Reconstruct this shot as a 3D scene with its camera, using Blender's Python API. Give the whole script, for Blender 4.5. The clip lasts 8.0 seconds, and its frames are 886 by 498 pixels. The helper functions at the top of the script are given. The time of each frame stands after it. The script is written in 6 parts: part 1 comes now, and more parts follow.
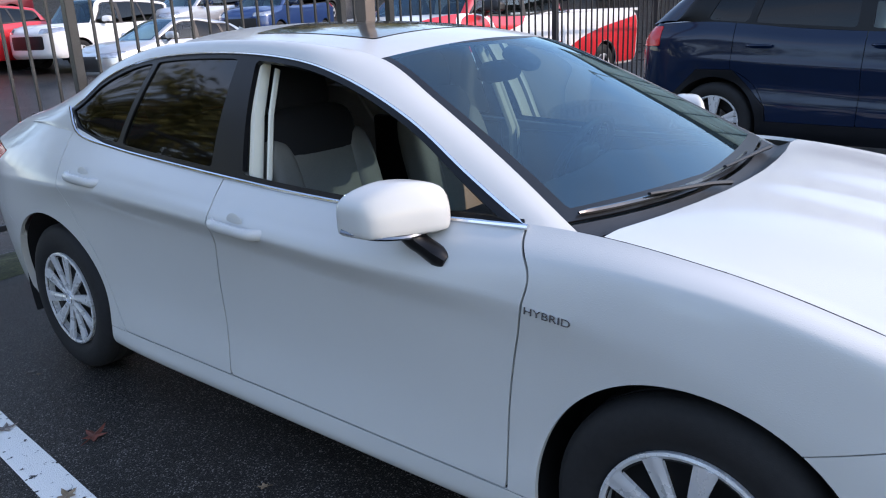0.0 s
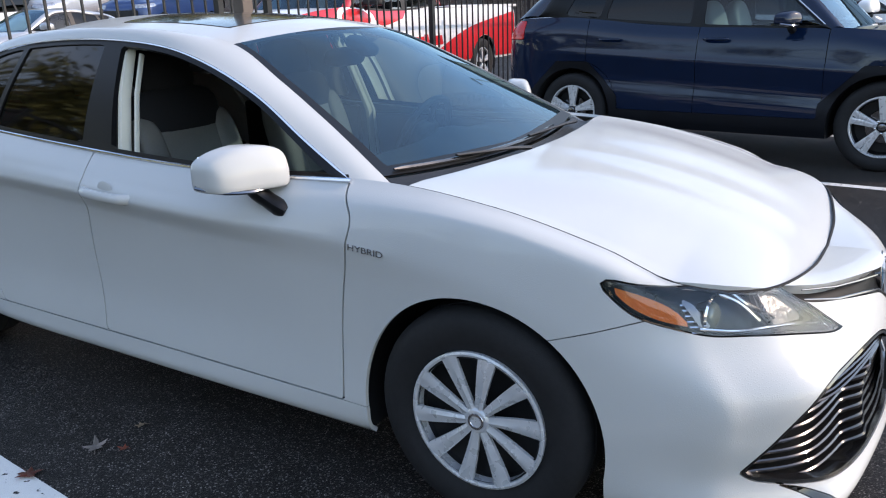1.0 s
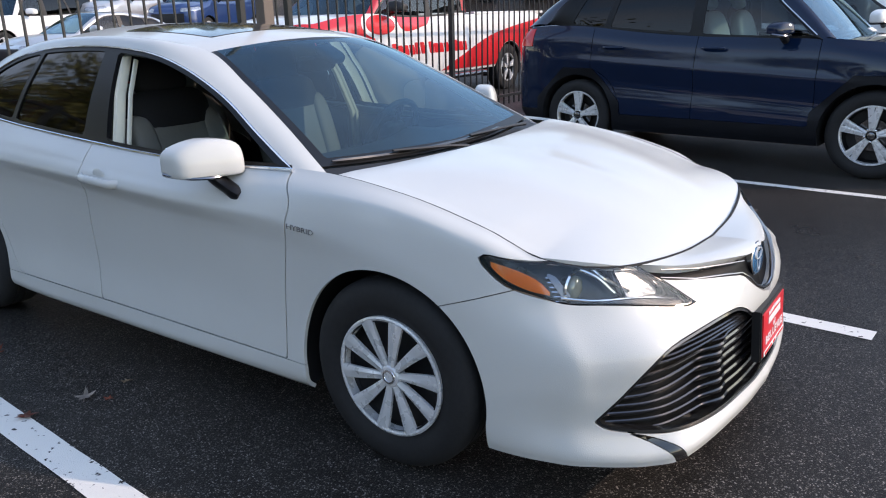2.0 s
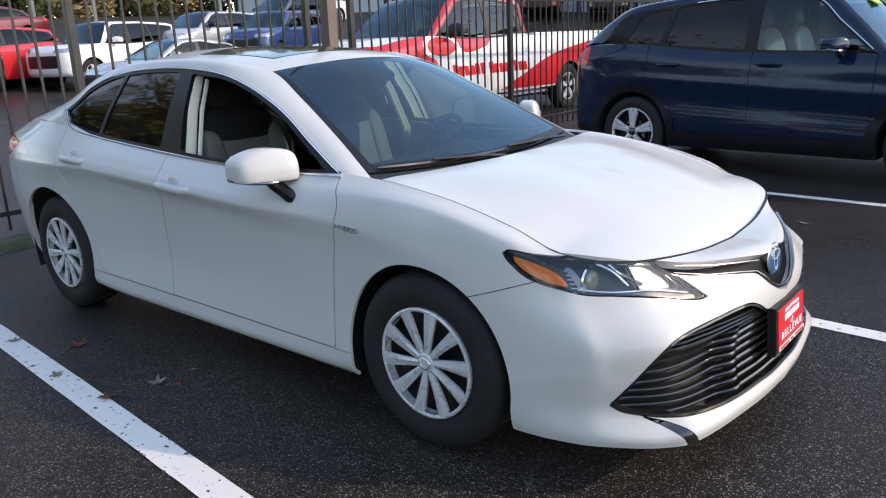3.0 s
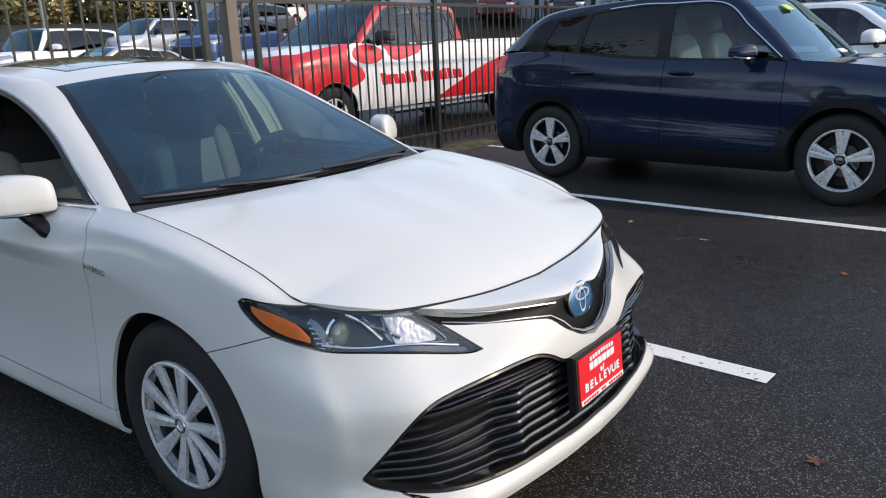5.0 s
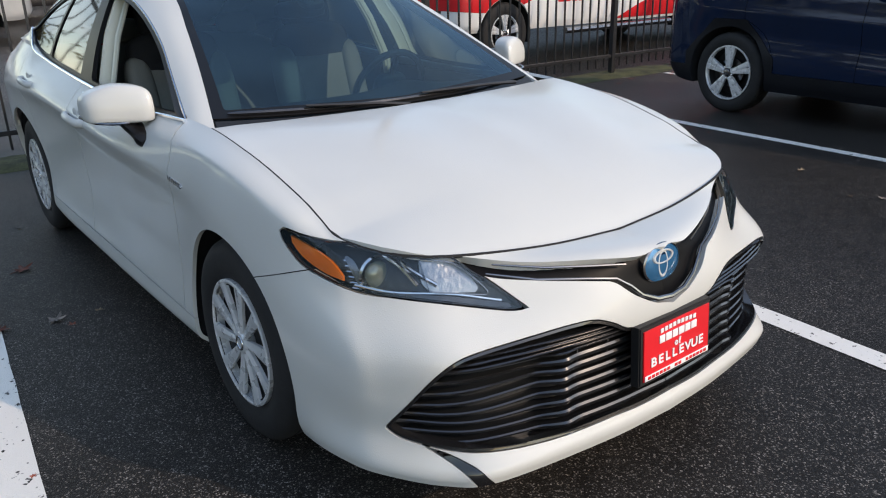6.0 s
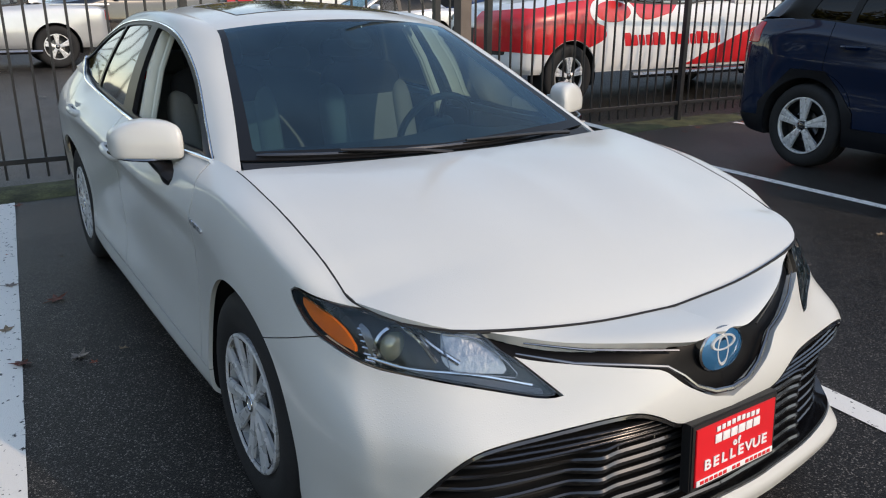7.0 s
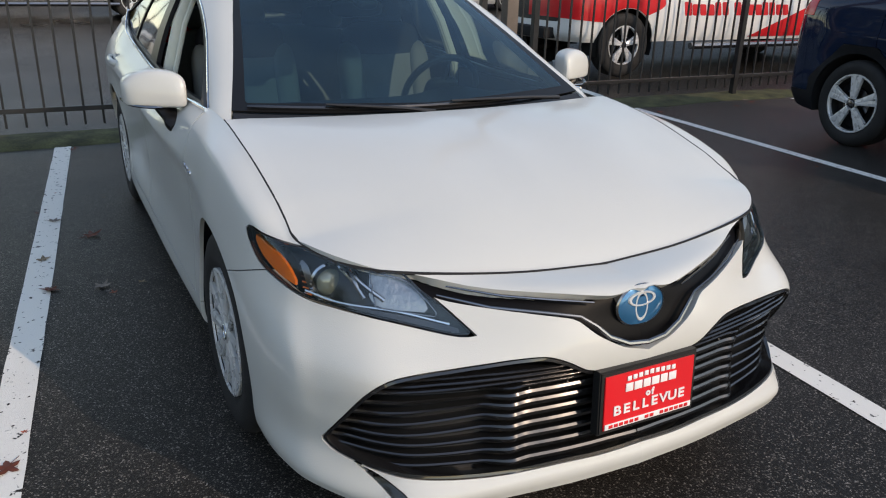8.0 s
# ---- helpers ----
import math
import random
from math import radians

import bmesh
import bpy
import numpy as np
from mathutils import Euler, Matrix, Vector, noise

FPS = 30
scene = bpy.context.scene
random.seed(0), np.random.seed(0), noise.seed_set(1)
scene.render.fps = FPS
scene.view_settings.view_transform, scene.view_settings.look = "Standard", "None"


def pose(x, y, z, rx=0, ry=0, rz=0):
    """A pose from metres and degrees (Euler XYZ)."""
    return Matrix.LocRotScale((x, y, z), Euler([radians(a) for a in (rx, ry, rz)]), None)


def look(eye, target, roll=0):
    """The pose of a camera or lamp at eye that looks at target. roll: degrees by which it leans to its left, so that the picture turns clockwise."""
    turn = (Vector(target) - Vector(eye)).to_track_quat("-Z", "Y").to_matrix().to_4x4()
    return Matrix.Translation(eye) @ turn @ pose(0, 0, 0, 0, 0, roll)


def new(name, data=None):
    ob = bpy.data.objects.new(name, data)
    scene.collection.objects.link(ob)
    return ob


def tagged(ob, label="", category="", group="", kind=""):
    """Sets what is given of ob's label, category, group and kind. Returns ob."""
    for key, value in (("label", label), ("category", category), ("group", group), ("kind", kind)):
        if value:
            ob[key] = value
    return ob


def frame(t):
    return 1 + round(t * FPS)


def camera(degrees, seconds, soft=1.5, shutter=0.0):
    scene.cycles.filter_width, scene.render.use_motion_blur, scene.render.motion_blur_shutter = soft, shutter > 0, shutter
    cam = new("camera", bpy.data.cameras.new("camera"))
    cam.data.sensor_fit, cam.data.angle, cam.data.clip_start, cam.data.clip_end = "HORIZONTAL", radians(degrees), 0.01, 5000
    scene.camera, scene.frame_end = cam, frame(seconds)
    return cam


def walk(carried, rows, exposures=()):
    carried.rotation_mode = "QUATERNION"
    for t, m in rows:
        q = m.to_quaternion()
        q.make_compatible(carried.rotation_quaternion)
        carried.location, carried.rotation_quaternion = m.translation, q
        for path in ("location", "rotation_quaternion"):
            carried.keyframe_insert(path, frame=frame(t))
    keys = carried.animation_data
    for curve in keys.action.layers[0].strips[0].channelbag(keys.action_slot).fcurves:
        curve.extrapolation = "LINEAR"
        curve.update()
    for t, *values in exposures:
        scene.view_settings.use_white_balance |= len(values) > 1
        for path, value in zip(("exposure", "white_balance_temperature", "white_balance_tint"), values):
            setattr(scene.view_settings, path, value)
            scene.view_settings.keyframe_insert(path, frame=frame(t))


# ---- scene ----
cam = camera(60.3, 8.0, soft=1.1)
PATH = [
    (0, (1.924, -2.304, 1.459), (0.708, -0.825, 0.883), -2.4),
    (0.3, (2.036, -2.45, 1.445), (0.766, -1.022, 0.857), -2.6),
    (0.5, (2.112, -2.514, 1.437), (0.867, -1.072, 0.829), -2.7),
    (1, (2.349, -2.549, 1.444), (1.345, -0.925, 0.847), -1.8),
    (1.5, (2.656, -2.548, 1.448), (1.752, -0.856, 0.882), -1.5),
    (2, (2.881, -2.65, 1.472), (1.782, -1.084, 0.887), -1.4),
    (2.2, (2.944, -2.704, 1.483), (1.766, -1.2, 0.891), -1.7),
    (3.3, (3.182, -2.783, 1.455), (1.937, -1.301, 0.95), -2.1),
    (3.5, (3.232, -2.72, 1.457), (2.01, -1.212, 0.972), -2.0),
    (4, (3.391, -2.469, 1.448), (2.199, -0.92, 1.021), -1.2),
    (4.2, (3.417, -2.394, 1.46), (2.23, -0.847, 1.014), -1.6),
    (5.3, (3.413, -1.961, 1.443), (2.194, -0.474, 0.893), -3.0),
    (5.5, (3.429, -1.895, 1.441), (2.132, -0.49, 0.855), -2.8),
    (6, (3.534, -1.697, 1.45), (2.05, -0.553, 0.75), -1.4),
    (6.5, (3.481, -1.603, 1.422), (1.902, -0.616, 0.691), -0.4),
    (7, (3.389, -1.502, 1.453), (1.794, -0.461, 0.842), 0.2),
    (7.5, (3.507, -1.411, 1.475), (1.911, -0.368, 0.871), 0.9),
    (8, (3.695, -1.304, 1.466), (2.039, -0.428, 0.769), 1.6),
]
walk(cam, [(t, look(eye, target, roll)) for t, eye, target, roll in PATH],
     [(0, 0.92, 6250, 19), (1, 0.86, 6480, 17), (2, 0.82, 6620, 17), (3.5, 0.80, 6700, 17), (5.5, 0.60, 6800, 14), (7, 0.40, 6950, 13), (8, 0.35, 7050, 13)])

# ---- light ----
SUN_AZ, SUN_EL = 28.6, 29.3          # degrees: from the car's nose towards its left, and up
world = bpy.data.worlds.new("sky")
scene.world = world
world.use_nodes = True
wn = world.node_tree.nodes
sky = wn.new("ShaderNodeTexSky")
sky.sky_type = "NISHITA"
sky.sun_disc = False
sky.sun_elevation = radians(SUN_EL)
sky.sun_rotation = radians(90 - SUN_AZ)
sky.air_density, sky.dust_density, sky.ozone_density = 1.3, 0.5, 1.15
sky_co, sky_map, puffs, veil = wn.new("ShaderNodeTexCoord"), wn.new("ShaderNodeMapping"), wn.new("ShaderNodeTexNoise"), wn.new("ShaderNodeMapRange")
grey_sky, bright, cloudy = wn.new("ShaderNodeRGBToBW"), wn.new("ShaderNodeMath"), wn.new("ShaderNodeMix")
sky_map.inputs["Scale"].default_value = (1.0, 1.0, 2.6)          # broken cloud all over the sky, flatter towards the horizon
puffs.inputs["Scale"].default_value, puffs.inputs["Detail"].default_value, puffs.inputs["Roughness"].default_value = 2.3, 7, 0.55
veil.inputs["From Min"].default_value, veil.inputs["From Max"].default_value = 0.47, 0.72
veil.inputs["To Max"].default_value = 0.5
bright.operation, bright.inputs[1].default_value = "MULTIPLY", 1.3
cloudy.data_type = "RGBA"
for a_, b_ in ((sky_co.outputs["Generated"], sky_map.inputs[0]), (sky_map.outputs[0], puffs.inputs["Vector"]), (puffs.outputs["Fac"], veil.inputs["Value"]), (veil.outputs[0], cloudy.inputs[0]), (sky.outputs[0], cloudy.inputs[6]), (sky.outputs[0], grey_sky.inputs[0]), (grey_sky.outputs[0], bright.inputs[0]), (bright.outputs[0], cloudy.inputs[7]), (cloudy.outputs[2], wn["Background"].inputs[0])):
    world.node_tree.links.new(a_, b_)
wn["Background"].inputs[1].default_value = 0.205
sun = new("sun", bpy.data.lights.new("sun", "SUN"))
sun.data.energy, sun.data.angle, sun.data.color = 1.6, radians(0.5), (1.0, 0.80, 0.60)
sun_to = Vector((math.cos(radians(SUN_AZ)) * math.cos(radians(SUN_EL)), math.sin(radians(SUN_AZ)) * math.cos(radians(SUN_EL)), math.sin(radians(SUN_EL))))
sun.matrix_world = look(sun_to * 60, (0, 0, 0))

# ---- materials ----
def material(name, colour, rough=0.5, metal=0.0, coat=0.0, grain=0.0, grain_scale=200.0, blotch=0.0, blotch_scale=4.0, bump=0.0, bump_scale=300.0, spec=0.5, rough_var=0.0, per_island=0.0):
    """A painted, moulded or woven surface: blotches and grain in the colour, fine relief, uneven gloss."""
    m = bpy.data.materials.new(name)
    m.use_nodes = True
    nt = m.node_tree
    n, link = nt.nodes, nt.links.new
    b = n["Principled BSDF"]
    b.inputs["Base Color"].default_value = (*colour, 1)
    b.inputs["Roughness"].default_value, b.inputs["Metallic"].default_value = rough, metal
    b.inputs["Coat Weight"].default_value, b.inputs["Coat Roughness"].default_value = coat, 0.04
    b.inputs["Specular IOR Level"].default_value = spec
    co = n.new("ShaderNodeTexCoord").outputs["Object"]
    last = None

    def tex(scale, detail=4):
        t = n.new("ShaderNodeTexNoise")
        t.inputs["Scale"].default_value, t.inputs["Detail"].default_value = scale, detail
        link(co, t.inputs["Vector"])
        return t.outputs["Fac"]

    def shade(fac, amount, last):
        ramp = n.new("ShaderNodeMapRange")
        ramp.inputs["From Min"].default_value, ramp.inputs["From Max"].default_value = 0.3, 0.7
        ramp.inputs["To Min"].default_value, ramp.inputs["To Max"].default_value = 1 - amount, 1 + amount
        link(fac, ramp.inputs["Value"])
        mix = n.new("ShaderNodeVectorMath")
        mix.operation = "SCALE"
        if last:
            link(last, mix.inputs[0])
        else:
            mix.inputs[0].default_value = colour
        link(ramp.outputs[0], mix.inputs["Scale"])
        return mix.outputs[0]

    if blotch:
        last = shade(tex(blotch_scale), blotch, last)
    if grain:
        last = shade(tex(grain_scale, 2), grain, last)
    if per_island:
        last = shade(n.new("ShaderNodeObjectInfo").outputs["Random"], per_island, last)
    if last:
        link(last, b.inputs["Base Color"])
    if rough_var:
        r = n.new("ShaderNodeMapRange")
        r.inputs["From Min"].default_value, r.inputs["From Max"].default_value = 0.3, 0.7
        r.inputs["To Min"].default_value, r.inputs["To Max"].default_value = max(rough - rough_var, 0.02), min(rough + rough_var, 1)
        link(tex(blotch_scale * 1.7), r.inputs["Value"])
        link(r.outputs[0], b.inputs["Roughness"])
    if bump:
        bm_ = n.new("ShaderNodeBump")
        bm_.inputs["Strength"].default_value, bm_.inputs["Distance"].default_value = bump, 0.004
        link(tex(bump_scale, 3), bm_.inputs["Height"])
        link(bm_.outputs[0], b.inputs["Normal"])
    return m


def glass(name, tint, rough=0.0, ior=1.45, gloss_tint=(1, 1, 1), haze=0.0):
    """A thin pane: tinted see-through with a mirror gloss that grows at grazing angles."""
    m = bpy.data.materials.new(name)
    m.use_nodes = True
    nt = m.node_tree
    n, link = nt.nodes, nt.links.new
    n.remove(n["Principled BSDF"])
    see, gloss, mix, fr = n.new("ShaderNodeBsdfTransparent"), n.new("ShaderNodeBsdfGlossy"), n.new("ShaderNodeMixShader"), n.new("ShaderNodeFresnel")
    see.inputs[0].default_value = (*tint, 1)
    gloss.inputs[0].default_value = (*gloss_tint, 1)
    gloss.inputs["Roughness"].default_value = rough
    fr.inputs["IOR"].default_value = ior
    link(fr.outputs[0], mix.inputs[0]), link(see.outputs[0], mix.inputs[1]), link(gloss.outputs[0], mix.inputs[2])
    out = mix.outputs[0]
    if haze:                                   # a patchy blue haze painted over the pane for its sky sheen
        blue_haze, over, t, ra = n.new("ShaderNodeBsdfDiffuse"), n.new("ShaderNodeMixShader"), n.new("ShaderNodeTexNoise"), n.new("ShaderNodeMapRange")
        blue_haze.inputs[0].default_value = (0.28, 0.52, 0.66, 1)
        t.inputs["Scale"].default_value, t.inputs["Detail"].default_value = 5.0, 6
        link(n.new("ShaderNodeTexCoord").outputs["Object"], t.inputs["Vector"])
        ra.inputs["From Min"].default_value, ra.inputs["From Max"].default_value = 0.3, 0.75
        ra.inputs["To Min"].default_value, ra.inputs["To Max"].default_value = haze * 0.4, haze * 1.6
        link(t.outputs["Fac"], ra.inputs["Value"]), link(ra.outputs[0], over.inputs[0])
        link(out, over.inputs[1]), link(blue_haze.outputs[0], over.inputs[2])
        out = over.outputs[0]
    link(out, n["Material Output"].inputs["Surface"])
    return m


def damp_paint(name, colour):
    """Clear-coated car paint with a dusting of dried drops."""
    m = material(name, colour, 0.55, 0, 0.8, blotch=0.02, blotch_scale=2.0, rough_var=0.06, spec=0.2)
    m.node_tree.nodes["Principled BSDF"].inputs["Coat Roughness"].default_value = 0.11
    nt = m.node_tree
    n, link = nt.nodes, nt.links.new
    b = n["Principled BSDF"]
    vo = n.new("ShaderNodeTexVoronoi")
    vo.inputs["Scale"].default_value = 210
    link(n["Texture Coordinate"].outputs["Object"], vo.inputs["Vector"])
    ra = n.new("ShaderNodeMapRange")
    ra.inputs["From Min"].default_value, ra.inputs["From Max"].default_value = 0.0, 0.42
    ra.inputs["To Min"].default_value, ra.inputs["To Max"].default_value = 1.0, 0.0
    link(vo.outputs["Distance"], ra.inputs["Value"])
    bu = n.new("ShaderNodeBump")
    wet, keep, drops = n.new("ShaderNodeTexNoise"), n.new("ShaderNodeMapRange"), n.new("ShaderNodeMath")
    wet.inputs["Scale"].default_value, wet.inputs["Detail"].default_value = 3.2, 4
    keep.inputs["From Min"].default_value, keep.inputs["From Max"].default_value = 0.45, 0.62
    keep.inputs["To Min"].default_value = 0.12
    drops.operation = "MULTIPLY"
    link(n["Texture Coordinate"].outputs["Object"], wet.inputs["Vector"]), link(wet.outputs["Fac"], keep.inputs["Value"])
    link(ra.outputs[0], drops.inputs[0]), link(keep.outputs[0], drops.inputs[1])
    bu.inputs["Strength"].default_value, bu.inputs["Distance"].default_value = 0.22, 0.0015
    link(drops.outputs[0], bu.inputs["Height"])
    link(bu.outputs[0], b.inputs["Normal"]), link(bu.outputs[0], b.inputs["Coat Normal"])
    return m


WHITE = damp_paint("white_car_paint", (0.56, 0.56, 0.535))
BLACK_GLOSS = material("gloss_black", (0.012, 0.012, 0.013), 0.12, 0, 0.6, rough_var=0.05)
FRAME_BLACK = material("window_frame_black", (0.008, 0.008, 0.009), 0.35, 0, 0, blotch=0.1, spec=0.25)
GRILLE_BLACK = material("grille_bar_black", (0.003, 0.003, 0.004), 0.45, 0, 0, rough_var=0.06, spec=0.1)
BLACK_TRIM = material("black_plastic", (0.010, 0.010, 0.011), 0.5, blotch=0.2, blotch_scale=9, bump=0.15, bump_scale=500)
DARK = material("underbody_black", (0.004, 0.004, 0.005), 0.85, blotch=0.3)
RUBBER = material("tyre_rubber", (0.009, 0.009, 0.010), 0.75, grain=0.2, grain_scale=60, blotch=0.25, blotch_scale=5, bump=0.2)
CHROME = material("chrome", (0.75, 0.76, 0.78), 0.12, 1.0, rough_var=0.05)
SMOKE_CHROME = material("dark_chrome", (0.20, 0.20, 0.21), 0.20, 1.0, rough_var=0.06)
GUNMETAL = material("grey_grille", (0.055, 0.055, 0.059), 0.2, 0.8, coat=0.3, rough_var=0.08)
SILVER = material("silver_wheel_paint", (0.62, 0.63, 0.64), 0.3, 0.3, coat=0.4, blotch=0.06, blotch_scale=14, rough_var=0.1)
DARK_DISH = material("dark_wheel_dish", (0.010, 0.010, 0.011), 0.5, 0.2, blotch=0.3, blotch_scale=20)
PANE = glass("windscreen_glass", (0.31, 0.51, 0.58), ior=1.65, gloss_tint=(0.65, 0.86, 1.0), haze=0.02)
DOOR_PANE = glass("side_glass", (0.42, 0.47, 0.48), ior=1.5)
PRIVACY = glass("privacy_glass", (0.05, 0.06, 0.055), rough=0.05, ior=1.45)
LENS = glass("lamp_lens", (0.92, 0.93, 0.94), ior=1.5, haze=0.02)
MIRROR = material("mirror_glass", (0.8, 0.82, 0.84), 0.02, 1.0)
AMBER = material("amber_reflector", (0.85, 0.20, 0.010), 0.22, 0, 0.8, grain=0.15, grain_scale=300, bump=0.4, bump_scale=350)
RED_LENS = material("red_lamp", (0.60, 0.012, 0.014), 0.2, 0, 0.25)
LAMP_SILVER = material("lamp_reflector", (0.34, 0.345, 0.35), 0.28, 1.0, bump=0.6, bump_scale=60)


def flute(m, scale):
    """Fine upright flutes in a lamp's reflector."""
    nt = m.node_tree
    n, link = nt.nodes, nt.links.new
    w, c, b = n.new("ShaderNodeTexWave"), n.new("ShaderNodeTexVoronoi"), n.new("ShaderNodeBump")
    w.bands_direction = "DIAGONAL"
    w.inputs["Scale"].default_value = scale
    w.inputs["Distortion"].default_value = 1.5
    c.inputs["Scale"].default_value = 45
    add = n.new("ShaderNodeMath")
    add.operation = "ADD"
    for t in (w, c):
        link(n["Texture Coordinate"].outputs["Object"], t.inputs["Vector"])
    link(w.outputs["Fac"], add.inputs[0]), link(c.outputs["Distance"], add.inputs[1])
    b.inputs["Strength"].default_value, b.inputs["Distance"].default_value = 0.12, 0.005
    link(add.outputs[0], b.inputs["Height"])
    link(b.outputs[0], n["Principled BSDF"].inputs["Normal"])


LAMP_TRAY = material("lamp_tray", (0.022, 0.022, 0.024), 0.28, 0.6, 0.1)
flute(LAMP_TRAY, 14)
BULB = material("projector_glass", (0.20, 0.23, 0.19), 0.06, 0.35, 1.0)
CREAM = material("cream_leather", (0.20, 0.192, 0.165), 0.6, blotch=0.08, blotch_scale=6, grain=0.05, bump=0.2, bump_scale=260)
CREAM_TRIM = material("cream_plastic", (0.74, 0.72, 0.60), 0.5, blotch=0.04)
SEAT_BLACK = material("black_cloth", (0.012, 0.012, 0.013), 0.85, grain=0.3, grain_scale=500, bump=0.3)
DASH = material("dashboard_black", (0.022, 0.024, 0.028), 0.55, blotch=0.15, bump=0.25, bump_scale=600)
HEADLINER = material("grey_headliner", (0.35, 0.35, 0.33), 0.9, grain=0.1)
PLATE_RED = material("red_card", (0.72, 0.012, 0.02), 0.3, 0, 0.4, blotch=0.04)
PLATE_WHITE = material("white_print", (0.82, 0.80, 0.80), 0.4)
EMBLEM_BLUE = material("blue_emblem", (0.025, 0.14, 0.30), 0.18, 0.4, 0.5)
LINE_GREY = material("outline_black", (0.006, 0.006, 0.007), 0.8)


def asphalt():
    m = material("damp_asphalt", (0.05, 0.05, 0.052), 0.5, spec=0.11)
    nt = m.node_tree
    n, link = nt.nodes, nt.links.new
    b = n["Principled BSDF"]
    co = n["Texture Coordinate"].outputs["Object"]

    def tex(kind, scale, detail=3):
        t = n.new(kind)
        t.inputs["Scale"].default_value = scale
        if kind == "ShaderNodeTexNoise":
            t.inputs["Detail"].default_value = detail
        link(co, t.inputs["Vector"])
        return t

    def span(value, a, b_, c, d):
        r = n.new("ShaderNodeMapRange")
        for key, v in zip(("From Min", "From Max", "To Min", "To Max"), (a, b_, c, d)):
            r.inputs[key].default_value = v
        link(value, r.inputs["Value"])
        return r.outputs[0]

    stone = tex("ShaderNodeTexVoronoi", 230)
    patch = tex("ShaderNodeTexNoise", 0.55, 5)
    fine = tex("ShaderNodeTexNoise", 260, 2)
    mid = tex("ShaderNodeTexNoise", 9, 5)
    val = n.new("ShaderNodeMath")
    val.operation = "MULTIPLY"
    hsv = n.new("ShaderNodeSeparateColor")
    link(stone.outputs["Color"], hsv.inputs[0])
    power = n.new("ShaderNodeMath")
    power.operation = "POWER"
    power.inputs[1].default_value = 13.0
    link(hsv.outputs[0], power.inputs[0])
    link(span(power.outputs[0], 0.0, 1.0, 0.016, 0.27), val.inputs[0])
    link(span(patch.outputs["Fac"], 0.3, 0.7, 0.7, 1.25), val.inputs[1])
    val2 = n.new("ShaderNodeMath")
    val2.operation = "MULTIPLY"
    link(val.outputs[0], val2.inputs[0])
    link(span(mid.outputs["Fac"], 0.3, 0.7, 0.8, 1.15), val2.inputs[1])
    col = n.new("ShaderNodeCombineColor")
    for i, tone in enumerate((1.10, 1.0, 0.90)):
        tint = n.new("ShaderNodeMath")
        tint.operation = "MULTIPLY"
        tint.inputs[1].default_value = tone
        link(val2.outputs[0], tint.inputs[0]), link(tint.outputs[0], col.inputs[i])
    link(col.outputs[0], b.inputs["Base Color"])
    link(span(patch.outputs["Fac"], 0.3, 0.7, 0.26, 0.42), b.inputs["Roughness"])
    h = n.new("ShaderNodeMath")
    h.operation = "ADD"
    link(span(stone.outputs["Distance"], 0.0, 0.6, 1.0, 0.0), h.inputs[0])
    link(fine.outputs["Fac"], h.inputs[1])
    bu = n.new("ShaderNodeBump")
    bu.inputs["Strength"].default_value, bu.inputs["Distance"].default_value = 0.36, 0.005
    link(h.outputs[0], bu.inputs["Height"])
    link(bu.outputs[0], b.inputs["Normal"])
    return m


def worn_paint(name, colour, keep=0.462):
    """Road paint, worn through to the asphalt in specks."""
    m = asphalt()
    m.name = name
    nt = m.node_tree
    n, link = nt.nodes, nt.links.new
    b = n["Principled BSDF"]
    dark = b.inputs["Base Color"].links[0].from_socket
    co = n["Texture Coordinate"].outputs["Object"]
    t, t2 = n.new("ShaderNodeTexNoise"), n.new("ShaderNodeTexNoise")
    for tx, s, d in ((t, 60, 8), (t2, 22.0, 3)):
        tx.inputs["Scale"].default_value, tx.inputs["Detail"].default_value = s, d
        link(co, tx.inputs["Vector"])
    add = n.new("ShaderNodeMath")
    add.operation = "ADD"
    link(t.outputs["Fac"], add.inputs[0]), link(t2.outputs["Fac"], add.inputs[1])
    r = n.new("ShaderNodeMapRange")
    r.inputs["From Min"].default_value, r.inputs["From Max"].default_value = keep * 1.62, keep * 1.62 + 0.07
    link(add.outputs[0], r.inputs["Value"])
    mix = n.new("ShaderNodeMix")
    mix.data_type = "RGBA"
    mix.inputs[7].default_value = (*colour, 1)
    link(r.outputs[0], mix.inputs[0]), link(dark, mix.inputs[6])
    link(mix.outputs[2], b.inputs["Base Color"])
    return m


ASPHALT = asphalt()
LINE_WHITE = worn_paint("worn_white_line", (0.80, 0.78, 0.73))

# ---- geometry helpers ----
def finish(bm, mat, smooth=True):
    mesh = bpy.data.meshes.new("part")
    bmesh.ops.remove_doubles(bm, verts=bm.verts, dist=1e-5)
    for f in bm.faces:
        f.smooth = smooth
    if smooth:
        for e in bm.edges:
            if len(e.link_faces) == 2 and e.calc_face_angle(0) > 0.6:
                e.smooth = False
    bm.to_mesh(mesh)
    bm.free()
    mesh.materials.append(mat)
    return mesh


def part(name, bm, mat, parent, label="", smooth=True):
    """One mesh object under a thing or under a part."""
    ob = new(name, finish(bm, mat, smooth))
    ob.parent = parent
    return tagged(ob, label)


def thing(name, label, category, m=None, group="", kind=""):
    ob = new(name)
    ob.empty_display_size = 0.1
    if m is not None:
        ob.matrix_world = m
    return tagged(ob, label, category, group, kind)


